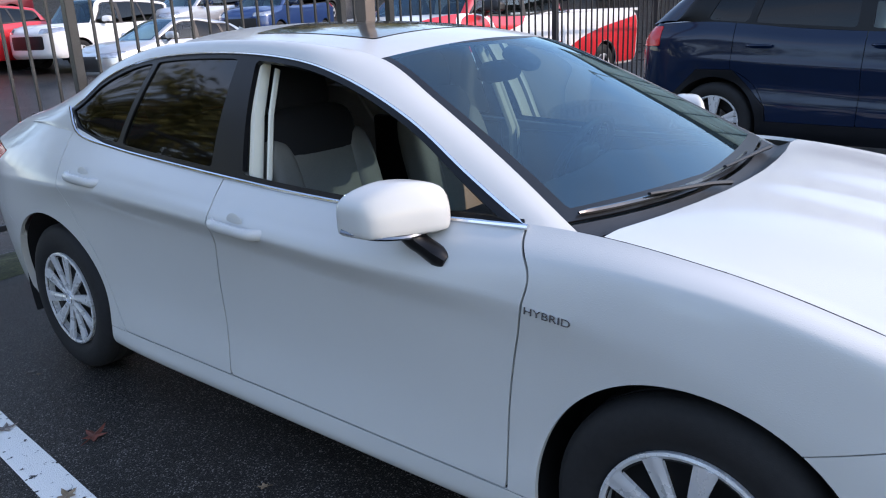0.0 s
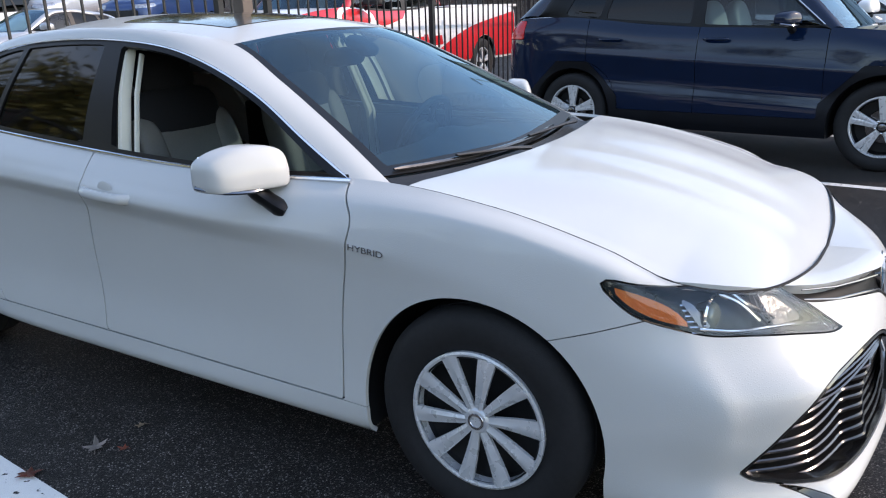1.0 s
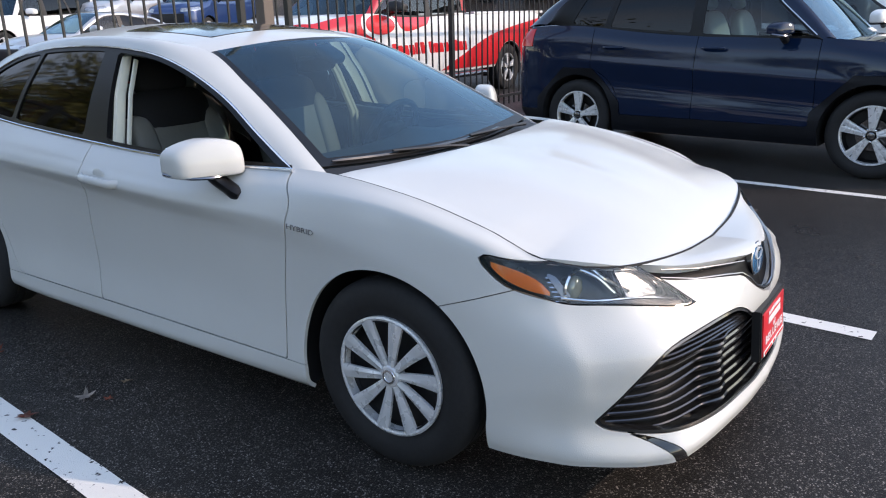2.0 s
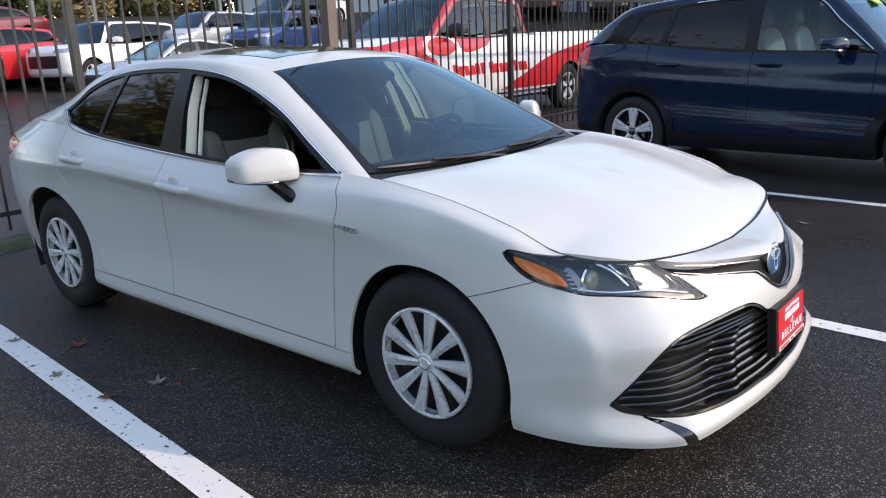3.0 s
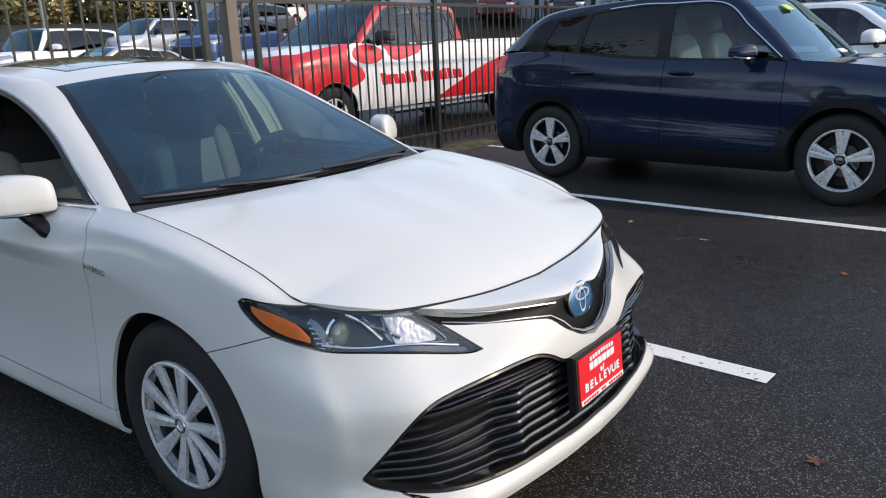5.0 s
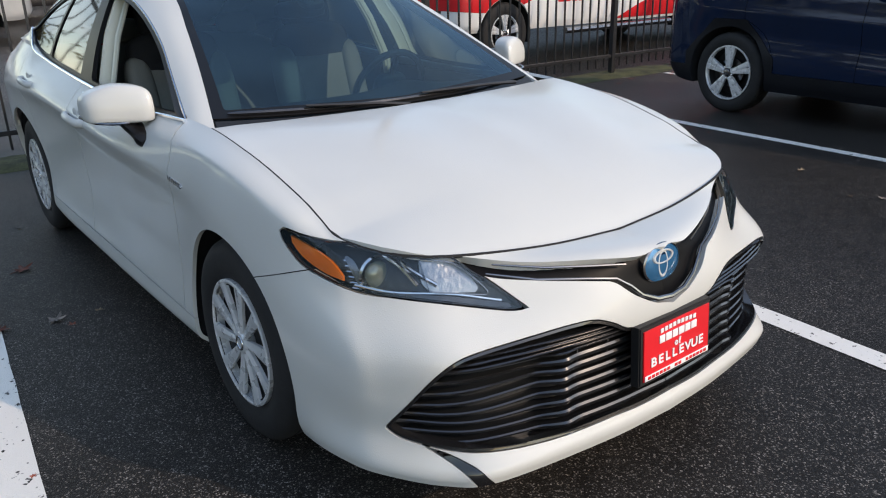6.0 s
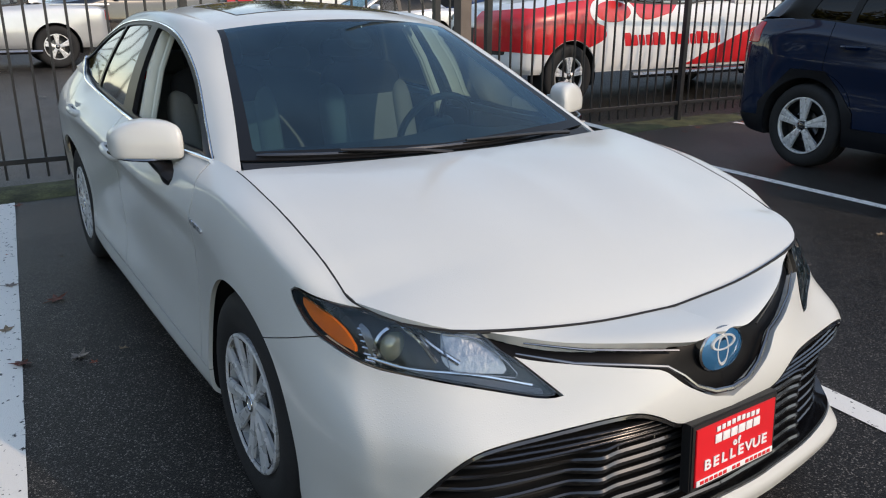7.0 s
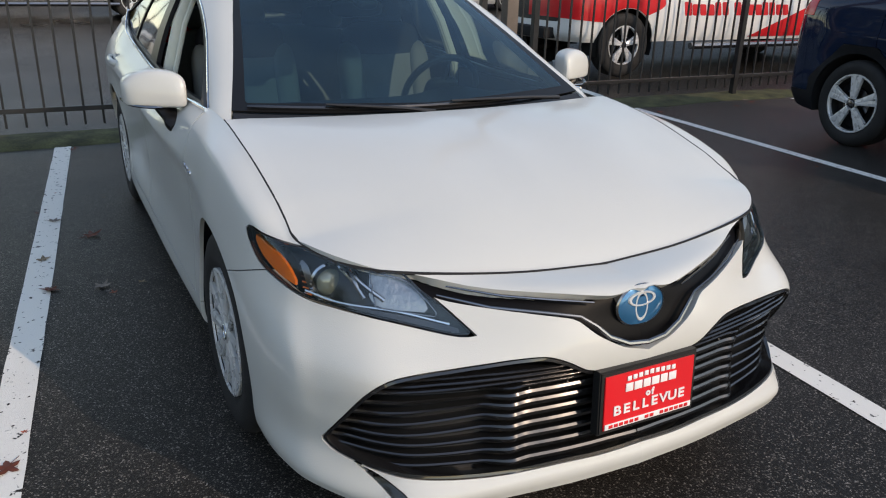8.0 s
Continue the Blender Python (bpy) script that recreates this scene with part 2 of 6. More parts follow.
def spline(points, t):
    """Catmull-Rom through rows of points, at the places t (0 to 1)."""
    p = np.asarray(points, float)
    p = np.vstack([2 * p[0] - p[1], p, 2 * p[-1] - p[-2]])
    u = np.clip(np.asarray(t, float), 0, 1) * (len(p) - 3)
    k = np.minimum(u.astype(int), len(p) - 4)
    f = (u - k)[:, None]
    a, b, c, d = p[k], p[k + 1], p[k + 2], p[k + 3]
    return 0.5 * (2 * b + (c - a) * f + (2 * a - 5 * b + 4 * c - d) * f**2 + (3 * b - a - 3 * c + d) * f**3)


def sample(points, n):
    """n points evenly spaced along the spline."""
    q = spline(points, np.linspace(0, 1, 400))
    s = np.r_[0, np.cumsum(np.linalg.norm(np.diff(q, axis=0), axis=1))]
    return np.stack([np.interp(np.linspace(0, s[-1], n), s, q[:, i]) for i in range(q.shape[1])], 1)


def outline(points, sharp=(), n=10):
    """A closed smooth outline through the points; the numbered ones stay corners."""
    p = np.asarray(points, float)
    k, out = len(p), []
    for i in range(k):
        a, b, c, d = p[(i - 1) % k], p[i], p[(i + 1) % k], p[(i + 2) % k]
        a = 2 * b - c if i in sharp else a
        d = 2 * c - b if (i + 1) % k in sharp else d
        f = np.linspace(0, 1, n, endpoint=False)[:, None]
        out.append(0.5 * (2 * b + (c - a) * f + (2 * a - 5 * b + 4 * c - d) * f**2 + (3 * b - a - 3 * c + d) * f**3))
    return np.vstack(out)


def signed(poly, q):
    """Signed distance of the places q to the closed outline: below 0 inside."""
    a, b = poly, np.roll(poly, -1, 0)
    ab = b - a
    best, inside = np.full(len(q), 1e9), np.zeros(len(q), bool)
    for p0, d, p1 in zip(a, ab, b):
        w = q - p0
        t = np.clip((w @ d) / max(d @ d, 1e-12), 0, 1)
        best = np.minimum(best, np.linalg.norm(w - t[:, None] * d, axis=1))
        cross = (p0[1] > q[:, 1]) != (p1[1] > q[:, 1])
        dy = p1[1] - p0[1] if abs(p1[1] - p0[1]) > 1e-12 else 1e-12
        inside ^= cross & (q[:, 0] < p0[0] + (q[:, 1] - p0[1]) * (p1[0] - p0[0]) / dy)
    return np.where(inside, -best, best)


def sheet(grid):
    """A mesh from a grid of places (rows, columns, xyz)."""
    bm = bmesh.new()
    r, c = grid.shape[:2]
    vs = [[bm.verts.new(grid[i, j]) for j in range(c)] for i in range(r)]
    for i in range(r - 1):
        for j in range(c - 1):
            q = [vs[i][j], vs[i][j + 1], vs[i + 1][j + 1], vs[i + 1][j]]
            bm.faces.new(q)
    bmesh.ops.remove_doubles(bm, verts=bm.verts, dist=1e-5)
    return bm


def split(bm, field, level):
    """Cuts the faces along field = level. Returns the value at each vertex."""
    bm.verts.ensure_lookup_table()
    co = np.array([v.co for v in bm.verts])
    val = field(co) - level
    val[np.abs(val) < 4e-4] = 0
    vals = {v: float(x) for v, x in zip(bm.verts, val)}
    for e in list(bm.edges):
        a, b = e.verts
        if vals[a] * vals[b] < 0:
            _, w = bmesh.utils.edge_split(e, a, vals[a] / (vals[a] - vals[b]))
            vals[w] = 0.0
    for f in list(bm.faces):
        vv = [vals[v] for v in f.verts]
        if min(vv) < 0 < max(vv):
            zero = [v for v in f.verts if vals[v] == 0]
            if len(zero) >= 2:
                try:
                    bmesh.utils.face_split(f, zero[0], zero[1])
                except ValueError:
                    pass
    return vals


def pick(bm, faces):
    """The faces as a mesh of their own, taken out of bm."""
    out, made = bmesh.new(), {}
    for f in faces:
        vs = []
        for v in f.verts:
            if v not in made:
                made[v] = out.verts.new(v.co)
            vs.append(made[v])
        out.faces.new(vs)
    bmesh.ops.delete(bm, geom=list(faces), context="FACES")
    return out


def carve(bm, field, gap=0.004, keep=True):
    """Takes the inside of field out of bm, leaving a gap round it, and returns it."""
    lo = split(bm, field, -gap / 2)
    inside = [f for f in bm.faces if sum(lo[v] for v in f.verts) < 0]
    got = pick(bm, inside)
    if gap:
        hi = split(bm, field, gap / 2)
        bmesh.ops.delete(bm, geom=[f for f in bm.faces if sum(hi[v] for v in f.verts) < 0], context="FACES")
    if not keep:
        got.free()
        return None
    return got


def field_of(poly, project):
    return lambda co: signed(poly, project(co))


def flange(bm, depth=0.014, offset=0.0):
    """Turns the rim of a sheet inwards, so that it has thickness; offset moves the sheet along its normals first."""
    bm.normal_update()
    normals = {v: v.normal.copy() for v in bm.verts}
    if offset:
        for v in bm.verts:
            v.co += normals[v] * offset
    rim = [e for e in bm.edges if e.is_boundary]
    old = {v for e in rim for v in e.verts}
    made = {v: bm.verts.new(v.co - normals[v] * depth) for v in old}
    for e in rim:
        a, b = e.verts
        loop = e.link_loops[0]
        if loop.vert is a:
            a, b = b, a
        bm.faces.new((a, b, made[b], made[a]))
        e.smooth = False
    return bm


def outward(bm, centre):
    """Turns all normals away from the centre."""
    bm.normal_update()
    c = Vector(centre)
    tally = sum((1 if (f.calc_center_median() - c).dot(f.normal) > 0 else -1) * f.calc_area() for f in bm.faces)
    if tally < 0:
        bmesh.ops.reverse_faces(bm, faces=bm.faces[:])
    return bm


def mirrored(bm, both=False):
    """A copy on the other side of the plane y = 0; both: joined with the original."""
    other = bm.copy()
    for v in other.verts:
        v.co.y *= -1
    bmesh.ops.reverse_faces(other, faces=other.faces[:])
    if not both:
        return other
    mesh = bpy.data.meshes.new("tmp")
    other.to_mesh(mesh)
    other.free()
    bm.from_mesh(mesh)
    bpy.data.meshes.remove(mesh)
    bmesh.ops.remove_doubles(bm, verts=bm.verts, dist=1e-4)
    return bm


def box(bm, centre, size, m=None, bevel=0.0):
    """Adds a box, its edges rounded, to bm."""
    ret = bmesh.ops.create_cube(bm, size=1.0)
    vs = ret["verts"]
    for v in vs:
        v.co = Vector((v.co.x * size[0], v.co.y * size[1], v.co.z * size[2]))
    if bevel:
        es = list({e for v in vs for e in v.link_edges})
        res = bmesh.ops.bevel(bm, geom=es, offset=bevel, segments=2, affect="EDGES", profile=0.5)
        vs = list({v for f in res["faces"] for v in f.verts} | {v for v in vs if v.is_valid})
    t = Matrix.Translation(centre) @ (m or Matrix())
    for v in vs:
        v.co = t @ v.co
    return bm


def boxed(centre, size, m=None, bevel=0.0):
    return box(bmesh.new(), centre, size, m, bevel)


def tube(bm, points, radius, sides=8, cap=True, squash=1.0):
    """Adds a round bar along the points; radius: one number or one for each point."""
    p = [Vector(q) for q in points]
    r = radius if hasattr(radius, "__len__") else [radius] * len(p)
    rings, up = [], None
    for i, q in enumerate(p):
        d = (p[min(i + 1, len(p) - 1)] - p[max(i - 1, 0)]).normalized()
        if up is None:
            up = Vector((0, 0, 1)) if abs(d.z) < 0.9 else Vector((1, 0, 0))
        a = d.cross(up).normalized()
        up = a.cross(d).normalized()
        rings.append([bm.verts.new(q + (a * math.cos(2 * math.pi * k / sides) + up * squash * math.sin(2 * math.pi * k / sides)) * r[i]) for k in range(sides)])
    for a, b in zip(rings, rings[1:]):
        for k in range(sides):
            bm.faces.new((a[k], a[(k + 1) % sides], b[(k + 1) % sides], b[k]))
    if cap:
        bm.faces.new(rings[0][::-1])
        bm.faces.new(rings[-1])
    return bm


def lathe(profile, sides=48, axis="y", closed=False):
    """A turned body: rows of (distance along the axis, radius)."""
    bm = bmesh.new()
    rings = []
    for d, r in profile:
        ring = []
        for k in range(sides):
            a = 2 * math.pi * k / sides
            c, s = r * math.cos(a), r * math.sin(a)
            ring.append(bm.verts.new((c, d, s) if axis == "y" else (c, s, d) if axis == "z" else (d, c, s)))
        rings.append(ring)
    pairs = list(zip(rings, rings[1:])) + ([(rings[-1], rings[0])] if closed else [])
    for a, b in pairs:
        for k in range(sides):
            bm.faces.new((a[k], a[(k + 1) % sides], b[(k + 1) % sides], b[k]))
    return bm


def prism(poly, thick, m, bevel=0.0):
    """A plate from an outline in its own x, y, as thick as told, at the pose m."""
    bm = bmesh.new()
    top = [bm.verts.new((x, y, 0)) for x, y in poly]
    low = [bm.verts.new((x, y, -thick)) for x, y in poly]
    bm.faces.new(top)
    bm.faces.new(low[::-1])
    for i in range(len(top)):
        j = (i + 1) % len(top)
        bm.faces.new((top[j], top[i], low[i], low[j]))
    bmesh.ops.recalc_face_normals(bm, faces=bm.faces[:])
    if bevel:
        bmesh.ops.bevel(bm, geom=[e for e in bm.edges if all(v in top for v in e.verts)], offset=bevel, segments=2, affect="EDGES")
    bmesh.ops.transform(bm, matrix=m, verts=bm.verts[:])
    return bm


def lettering(text, size, m, depth=0.002, align="CENTER", bold=0.0):
    """Raised letters as a mesh, at the pose m."""
    cu = bpy.data.curves.new("text", "FONT")
    cu.body, cu.size, cu.extrude, cu.align_x, cu.align_y, cu.offset = text, size, depth, align, "CENTER", bold
    ob = bpy.data.objects.new("text", cu)
    scene.collection.objects.link(ob)
    dg = bpy.context.evaluated_depsgraph_get()
    mesh = bpy.data.meshes.new_from_object(ob.evaluated_get(dg))
    bpy.data.objects.remove(ob)
    bpy.data.curves.remove(cu)
    bm = bmesh.new()
    bm.from_mesh(mesh)
    bpy.data.meshes.remove(mesh)
    bmesh.ops.transform(bm, matrix=m, verts=bm.verts[:])
    return bm

# ---- ground, lines, kerb ----
LINE_DIR = Vector((1, -0.078, 0)).normalized()      # the stalls lie slightly askew to the car
LINE_ACROSS = Vector((-LINE_DIR.y, LINE_DIR.x, 0))


def rise(x, y):
    """Height of the ground: level round the stalls, climbing gently behind the fence."""
    d = math.hypot(x - 3.3, y + 2.0)
    if x > 2.5 and y < 14:
        return 0.0
    return float(np.interp(d, [0, 11.4, 13, 15, 20, 26, 33, 40, 52, 80, 2000], [0, 0, 0.10, 0.12, 0.20, 0.55, 1.8, 2.9, 3.6, 4.3, 4.3]))


bm = bmesh.new()
ticks = [-900, -500, -300, -200, -140, -100] + list(range(-80, 82, 2)) + [100, 140, 200, 300, 500, 900]
vs = [[bm.verts.new((x, y, rise(x, y))) for x in ticks] for y in ticks]
for a, b in zip(vs, vs[1:]):
    for k in range(len(ticks) - 1):
        bm.faces.new((a[k], a[k + 1], b[k + 1], b[k]))
tagged(new("ground", finish(bm, ASPHALT, True)), "dark damp asphalt car park with fine aggregate", "ground", kind="structure")


def stall_line(x0, y0, x1, width=0.1):
    """A painted line from x0 to x1 beside the stalls, y0 at its start."""
    a = Vector((x0, y0, 0.004))
    n = 40
    bm = bmesh.new()
    rows = []
    for i in range(n + 1):
        c = a + LINE_DIR * ((x1 - x0) * i / n)
        w = width / 2
        j = [noise.noise((c.x * 9, y0, k * 5.0)) * 0.004 for k in (1, 2)]
        rows.append([bm.verts.new(c + LINE_ACROSS * (w + j[0])), bm.verts.new(c - LINE_ACROSS * (w + j[1]))])
    for p, q in zip(rows, rows[1:]):
        bm.faces.new((p[0], p[1], q[1], q[0]))
    bmesh.ops.recalc_face_normals(bm, faces=bm.faces[:])
    ob = new("stall_line", finish(bm, LINE_WHITE, False))
    return tagged(ob, "worn white painted parking stall line on asphalt", "road marking", "parking stall lines", "structure")


stall_line(-3.30, -1.20, 3.4, 0.122)
stall_line(-3.1, 1.605, 2.66, 0.12)
stall_line(-3.0, 4.634, 2.97, 0.105)
stall_line(-2.9, 7.135, 3.1)
stall_line(-2.5, 10.1, 3.2)

# ---- the white sedan ----
def section(x, y, z):
    """One cross-section of a body side from the sill up: x, outward y and z of its eight feature lines."""
    x = x if hasattr(x, "__len__") else [x] * 8
    return np.stack([np.array(x, float), -np.array(y, float), np.array(z, float)], 1)


def sedan_skin(ns=300, nv=72):
    """The lower body of one side, from the middle of the tail round to the middle of the nose."""
    tail = section([-2.36, -2.40, -2.43, -2.46, -2.46, -2.46, -2.44, -2.38], [0] * 8, [0.25, 0.30, 0.38, 0.52, 0.70, 0.86, 0.98, 1.09])
    tail_mid = section([-2.32, -2.36, -2.39, -2.42, -2.42, -2.41, -2.39, -2.34], [0.40, 0.41, 0.42, 0.43, 0.44, 0.44, 0.43, 0.38], [0.25, 0.30, 0.38, 0.52, 0.70, 0.86, 0.98, 1.085])
    tail_corner = section([-2.12, -2.16, -2.19, -2.22, -2.23, -2.22, -2.19, -2.14], [0.70, 0.72, 0.735, 0.75, 0.765, 0.765, 0.745, 0.64], [0.24, 0.29, 0.37, 0.51, 0.69, 0.86, 0.97, 1.055])
    rear_flank = section(-1.86, [0.811, 0.842, 0.862, 0.884, 0.897, 0.887, 0.857, 0.745], [0.22, 0.27, 0.35, 0.51, 0.69, 0.86, 0.965, 1.075])
    rear_axle = section(-1.41, [0.857, 0.882, 0.897, 0.916, 0.922, 0.930, 0.898, 0.800], [0.21, 0.26, 0.34, 0.50, 0.745, 0.872, 0.968, 1.128])
    rear_door = section(-0.88, [0.857, 0.903, 0.905, 0.886, 0.900, 0.931, 0.902, 0.829], [0.188, 0.225, 0.300, 0.49, 0.765, 0.882, 0.950, 1.035])
    b_post = section(-0.18, [0.857, 0.903, 0.903, 0.878, 0.894, 0.928, 0.899, 0.836], [0.185, 0.220, 0.294, 0.49, 0.750, 0.858, 0.917, 0.985])
    front_door = section(0.42, [0.857, 0.900, 0.900, 0.879, 0.892, 0.923, 0.894, 0.829], [0.182, 0.218, 0.290, 0.49, 0.725, 0.832, 0.893, 0.962])
    hinge = section([0.98, 0.98, 0.98, 0.985, 0.99, 1.0, 1.01, 1.02], [0.857, 0.890, 0.896, 0.884, 0.888, 0.900, 0.868, 0.790], [0.180, 0.216, 0.286, 0.48, 0.70, 0.815, 0.915, 0.976])
    front_axle = section(1.42, [0.862, 0.887, 0.902, 0.912, 0.912, 0.910, 0.872, 0.790], [0.190, 0.235, 0.31, 0.47, 0.66, 0.785, 0.902, 0.937])
    wing = section([1.80, 1.80, 1.80, 1.79, 1.77, 1.75, 1.73, 1.71], [0.876, 0.888, 0.894, 0.900, 0.899, 0.890, 0.862, 0.787], [0.190, 0.230, 0.31, 0.45, 0.565, 0.69, 0.838, 0.869])
    corner = section([2.115, 2.12, 2.098, 2.115, 2.11, 2.02, 1.955, 1.915], [0.805, 0.81, 0.797, 0.805, 0.81, 0.798, 0.797, 0.782], [0.195, 0.230, 0.312, 0.425, 0.535, 0.648, 0.752, 0.797])
    edge = section([2.0, 2.005, 1.998, 2.02, 2.02, 1.935, 1.868, 1.828], [0.850, 0.856, 0.850, 0.860, 0.858, 0.838, 0.828, 0.786], [0.193, 0.230, 0.311, 0.437, 0.546, 0.667, 0.790, 0.827])
    brow = section([2.247, 2.252, 2.228, 2.236, 2.238, 2.150, 2.088, 2.045], [0.708, 0.712, 0.698, 0.702, 0.708, 0.690, 0.698, 0.705], [0.192, 0.228, 0.300, 0.425, 0.545, 0.638, 0.724, 0.771])
    cheek = section([2.328, 2.336, 2.310, 2.298, 2.302, 2.222, 2.168, 2.122], [0.60, 0.60, 0.58, 0.575, 0.57, 0.545, 0.56, 0.582], [0.200, 0.238, 0.295, 0.42, 0.535, 0.63, 0.71, 0.757])
    chin = section([2.388, 2.395, 2.378, 2.355, 2.368, 2.335, 2.275, 2.172], [0.26, 0.26, 0.26, 0.26, 0.26, 0.26, 0.27, 0.29], [0.206, 0.243, 0.290, 0.42, 0.545, 0.640, 0.712, 0.728])
    nose = section([2.405, 2.412, 2.395, 2.370, 2.385, 2.365, 2.335, 2.182], [0] * 8, [0.208, 0.246, 0.290, 0.42, 0.54, 0.63, 0.708, 0.711])
    rings = [tail, tail_mid, tail_corner, rear_flank, rear_axle, rear_door, b_post, front_door, hinge, front_axle, wing, edge, corner, brow, cheek, chin, nose]
    rows = np.stack(rings)                                    # station, level, xyz
    along = np.stack([sample(rows[:, k], ns) for k in range(8)])
    grid = np.stack([spline(along[:, j], np.linspace(0, 1, nv)) for j in range(ns)], 1)
    # crisp pressings: along the door handles, and along the crest of the wing
    level = np.linspace(0, 7, nv)[:, None]
    x = grid[:, :, 0]
    flank = np.clip((x + 2.1) / 0.3, 0, 1) * np.clip((1.25 - x) / 0.5, 0, 1)
    crest = np.clip((x - 0.9) / 0.4, 0, 1) * np.clip((1.90 - x) / 0.25, 0, 1)
    grid[:, :, 1] -= 0.010 * flank * np.exp(-np.abs(level - 5) / 0.35) + 0.006 * crest * np.exp(-np.abs(level - 6) / 0.3)
    grid[:, :, 2] += 0.006 * crest * np.exp(-np.abs(level - 6) / 0.3)
    return grid, along


def side_view(co):
    return co[:, [0, 2]]


def diagonal(co):
    """The view on the front corner from ahead, aside and slightly above: one coordinate runs from the wing to the nose, one up."""
    return np.stack([co[:, 0] - np.abs(co[:, 1]), co[:, 2] - 0.3 * (co[:, 0] + np.abs(co[:, 1]) - 2.6)], 1)


def disc_field(x, z, r):
    return lambda co: np.hypot(co[:, 0] - x, co[:, 2] - z) - r


def both_sides(name, bm, mat, parent, label=""):
    """A part and its twin on the car's other side."""
    twin = mirrored(bm)
    return part(name, bm, mat, parent, label), part(name, twin, mat, parent, label)


def wheel(parent, x, y, z, r, rim_r, make_face, side, width=0.205):
    """Tyre with its tread, and the rim's face by make_face; side -1: the face looks towards -y."""
    w = width
    prof = [(0.0, rim_r - 0.015), (0.012, rim_r - 0.002), (0.006, rim_r + 0.012), (-0.006, rim_r + 0.035), (-0.008, r - 0.05), (0.002, r - 0.022), (0.016, r - 0.007), (0.03, r - 0.001)]
    prof += [(0.05, r), (0.052, r - 0.007), (0.058, r - 0.007), (0.06, r), (w / 2 - 0.004, r), (w / 2 - 0.003, r - 0.007), (w / 2 + 0.003, r - 0.007), (w / 2 + 0.004, r)]
    prof += [(w - 0.06, r), (w - 0.03, r - 0.001), (w - 0.01, r - 0.01), (w, r - 0.04), (w - 0.01, rim_r)]
    bm = lathe([(d, rr) for d, rr in prof], 64)
    if side > 0:
        for v in bm.verts:
            v.co.y *= -1
    outward(bm, (0, 0, 0))
    tyre = part("wheel", bm, RUBBER, parent, "black rubber road tyre")
    tyre.location = (x, y, z)
    make_face(tyre, rim_r, side)
    return tyre


def spoke_plate(a0, a1, r0, w0, r1, w1, lift0, lift1, thick=0.012):
    """A tapered bar from radius r0 to r1 on the wheel's face, turned by a, the middle raised into a ridge."""
    bm = bmesh.new()
    rows = []
    for i in range(6):
        f = i / 5
        r, w, lift = r0 + (r1 - r0) * f, w0 + (w1 - w0) * f, lift0 + (lift1 - lift0) * f**1.4
        a = a0 + (a1 - a0) * f
        row = []
        for k, up in ((-1, -thick), (-1, 0), (-0.3, 0.005), (0.3, 0.001), (1, 0), (1, -thick)):
            px, pz = r, k * w / 2
            row.append(bm.verts.new((px * math.cos(a) - pz * math.sin(a), -(lift + up), px * math.sin(a) + pz * math.cos(a))))
        rows.append(row)
    for p, q in zip(rows, rows[1:]):
        for k in range(5):
            bm.faces.new((p[k], q[k], q[k + 1], p[k + 1]))
    bm.faces.new(rows[0]), bm.faces.new(rows[-1][::-1])
    bmesh.ops.recalc_face_normals(bm, faces=bm.faces[:])
    return bm


def cover_face(tyre, rr, side):
    """A silver wheel cover: ring, ten paired spokes over a dark dish, a round cap."""
    flip = Matrix.Scale(-1, 4, (0, 1, 0)) if side > 0 else Matrix()

    def put(name, bm, mat, label="", turn=0.0):
        bmesh.ops.transform(bm, matrix=flip @ Matrix.Rotation(turn, 4, "Y"), verts=bm.verts[:])
        bmesh.ops.recalc_face_normals(bm, faces=bm.faces[:])
        return part(name, bm, mat, tyre, label)

    dish = lathe([(0.012, rr), (0.045, rr - 0.015), (0.065, rr * 0.6), (0.065, 0.05), (0.065, 0.001)], 48)
    put("dish", dish, DARK_DISH, "dark grey recessed dish behind the spokes")
    ring = lathe([(0.014, rr + 0.004), (-0.003, rr + 0.005), (-0.006, rr - 0.002), (-0.003, rr - 0.009), (0.03, rr - 0.012)], 64)
    put("ring", ring, SILVER, "thin silver outer ring")
    for k in range(10):
        a = 2 * math.pi * k / 10 + 0.12
        wide = 0.046 if k % 2 == 0 else 0.040
        put("spoke", spoke_plate(a + 0.05, a, 0.036, 0.024, rr - 0.006, wide + 0.010, -0.006, 0.003, 0.010), SILVER)
    cap = lathe([(0.036, 0.041), (0.004, 0.039), (-0.001, 0.033), (-0.002, 0.001)], 32)
    put("centre_cap", cap, SILVER, "round silver centre cap")
    mark = lathe([(-0.0025, 0.026), (-0.0045, 0.025), (-0.0045, 0.018), (-0.0025, 0.017)], 24, closed=True)
    put("cap_mark", mark, CHROME, "small chrome ring")


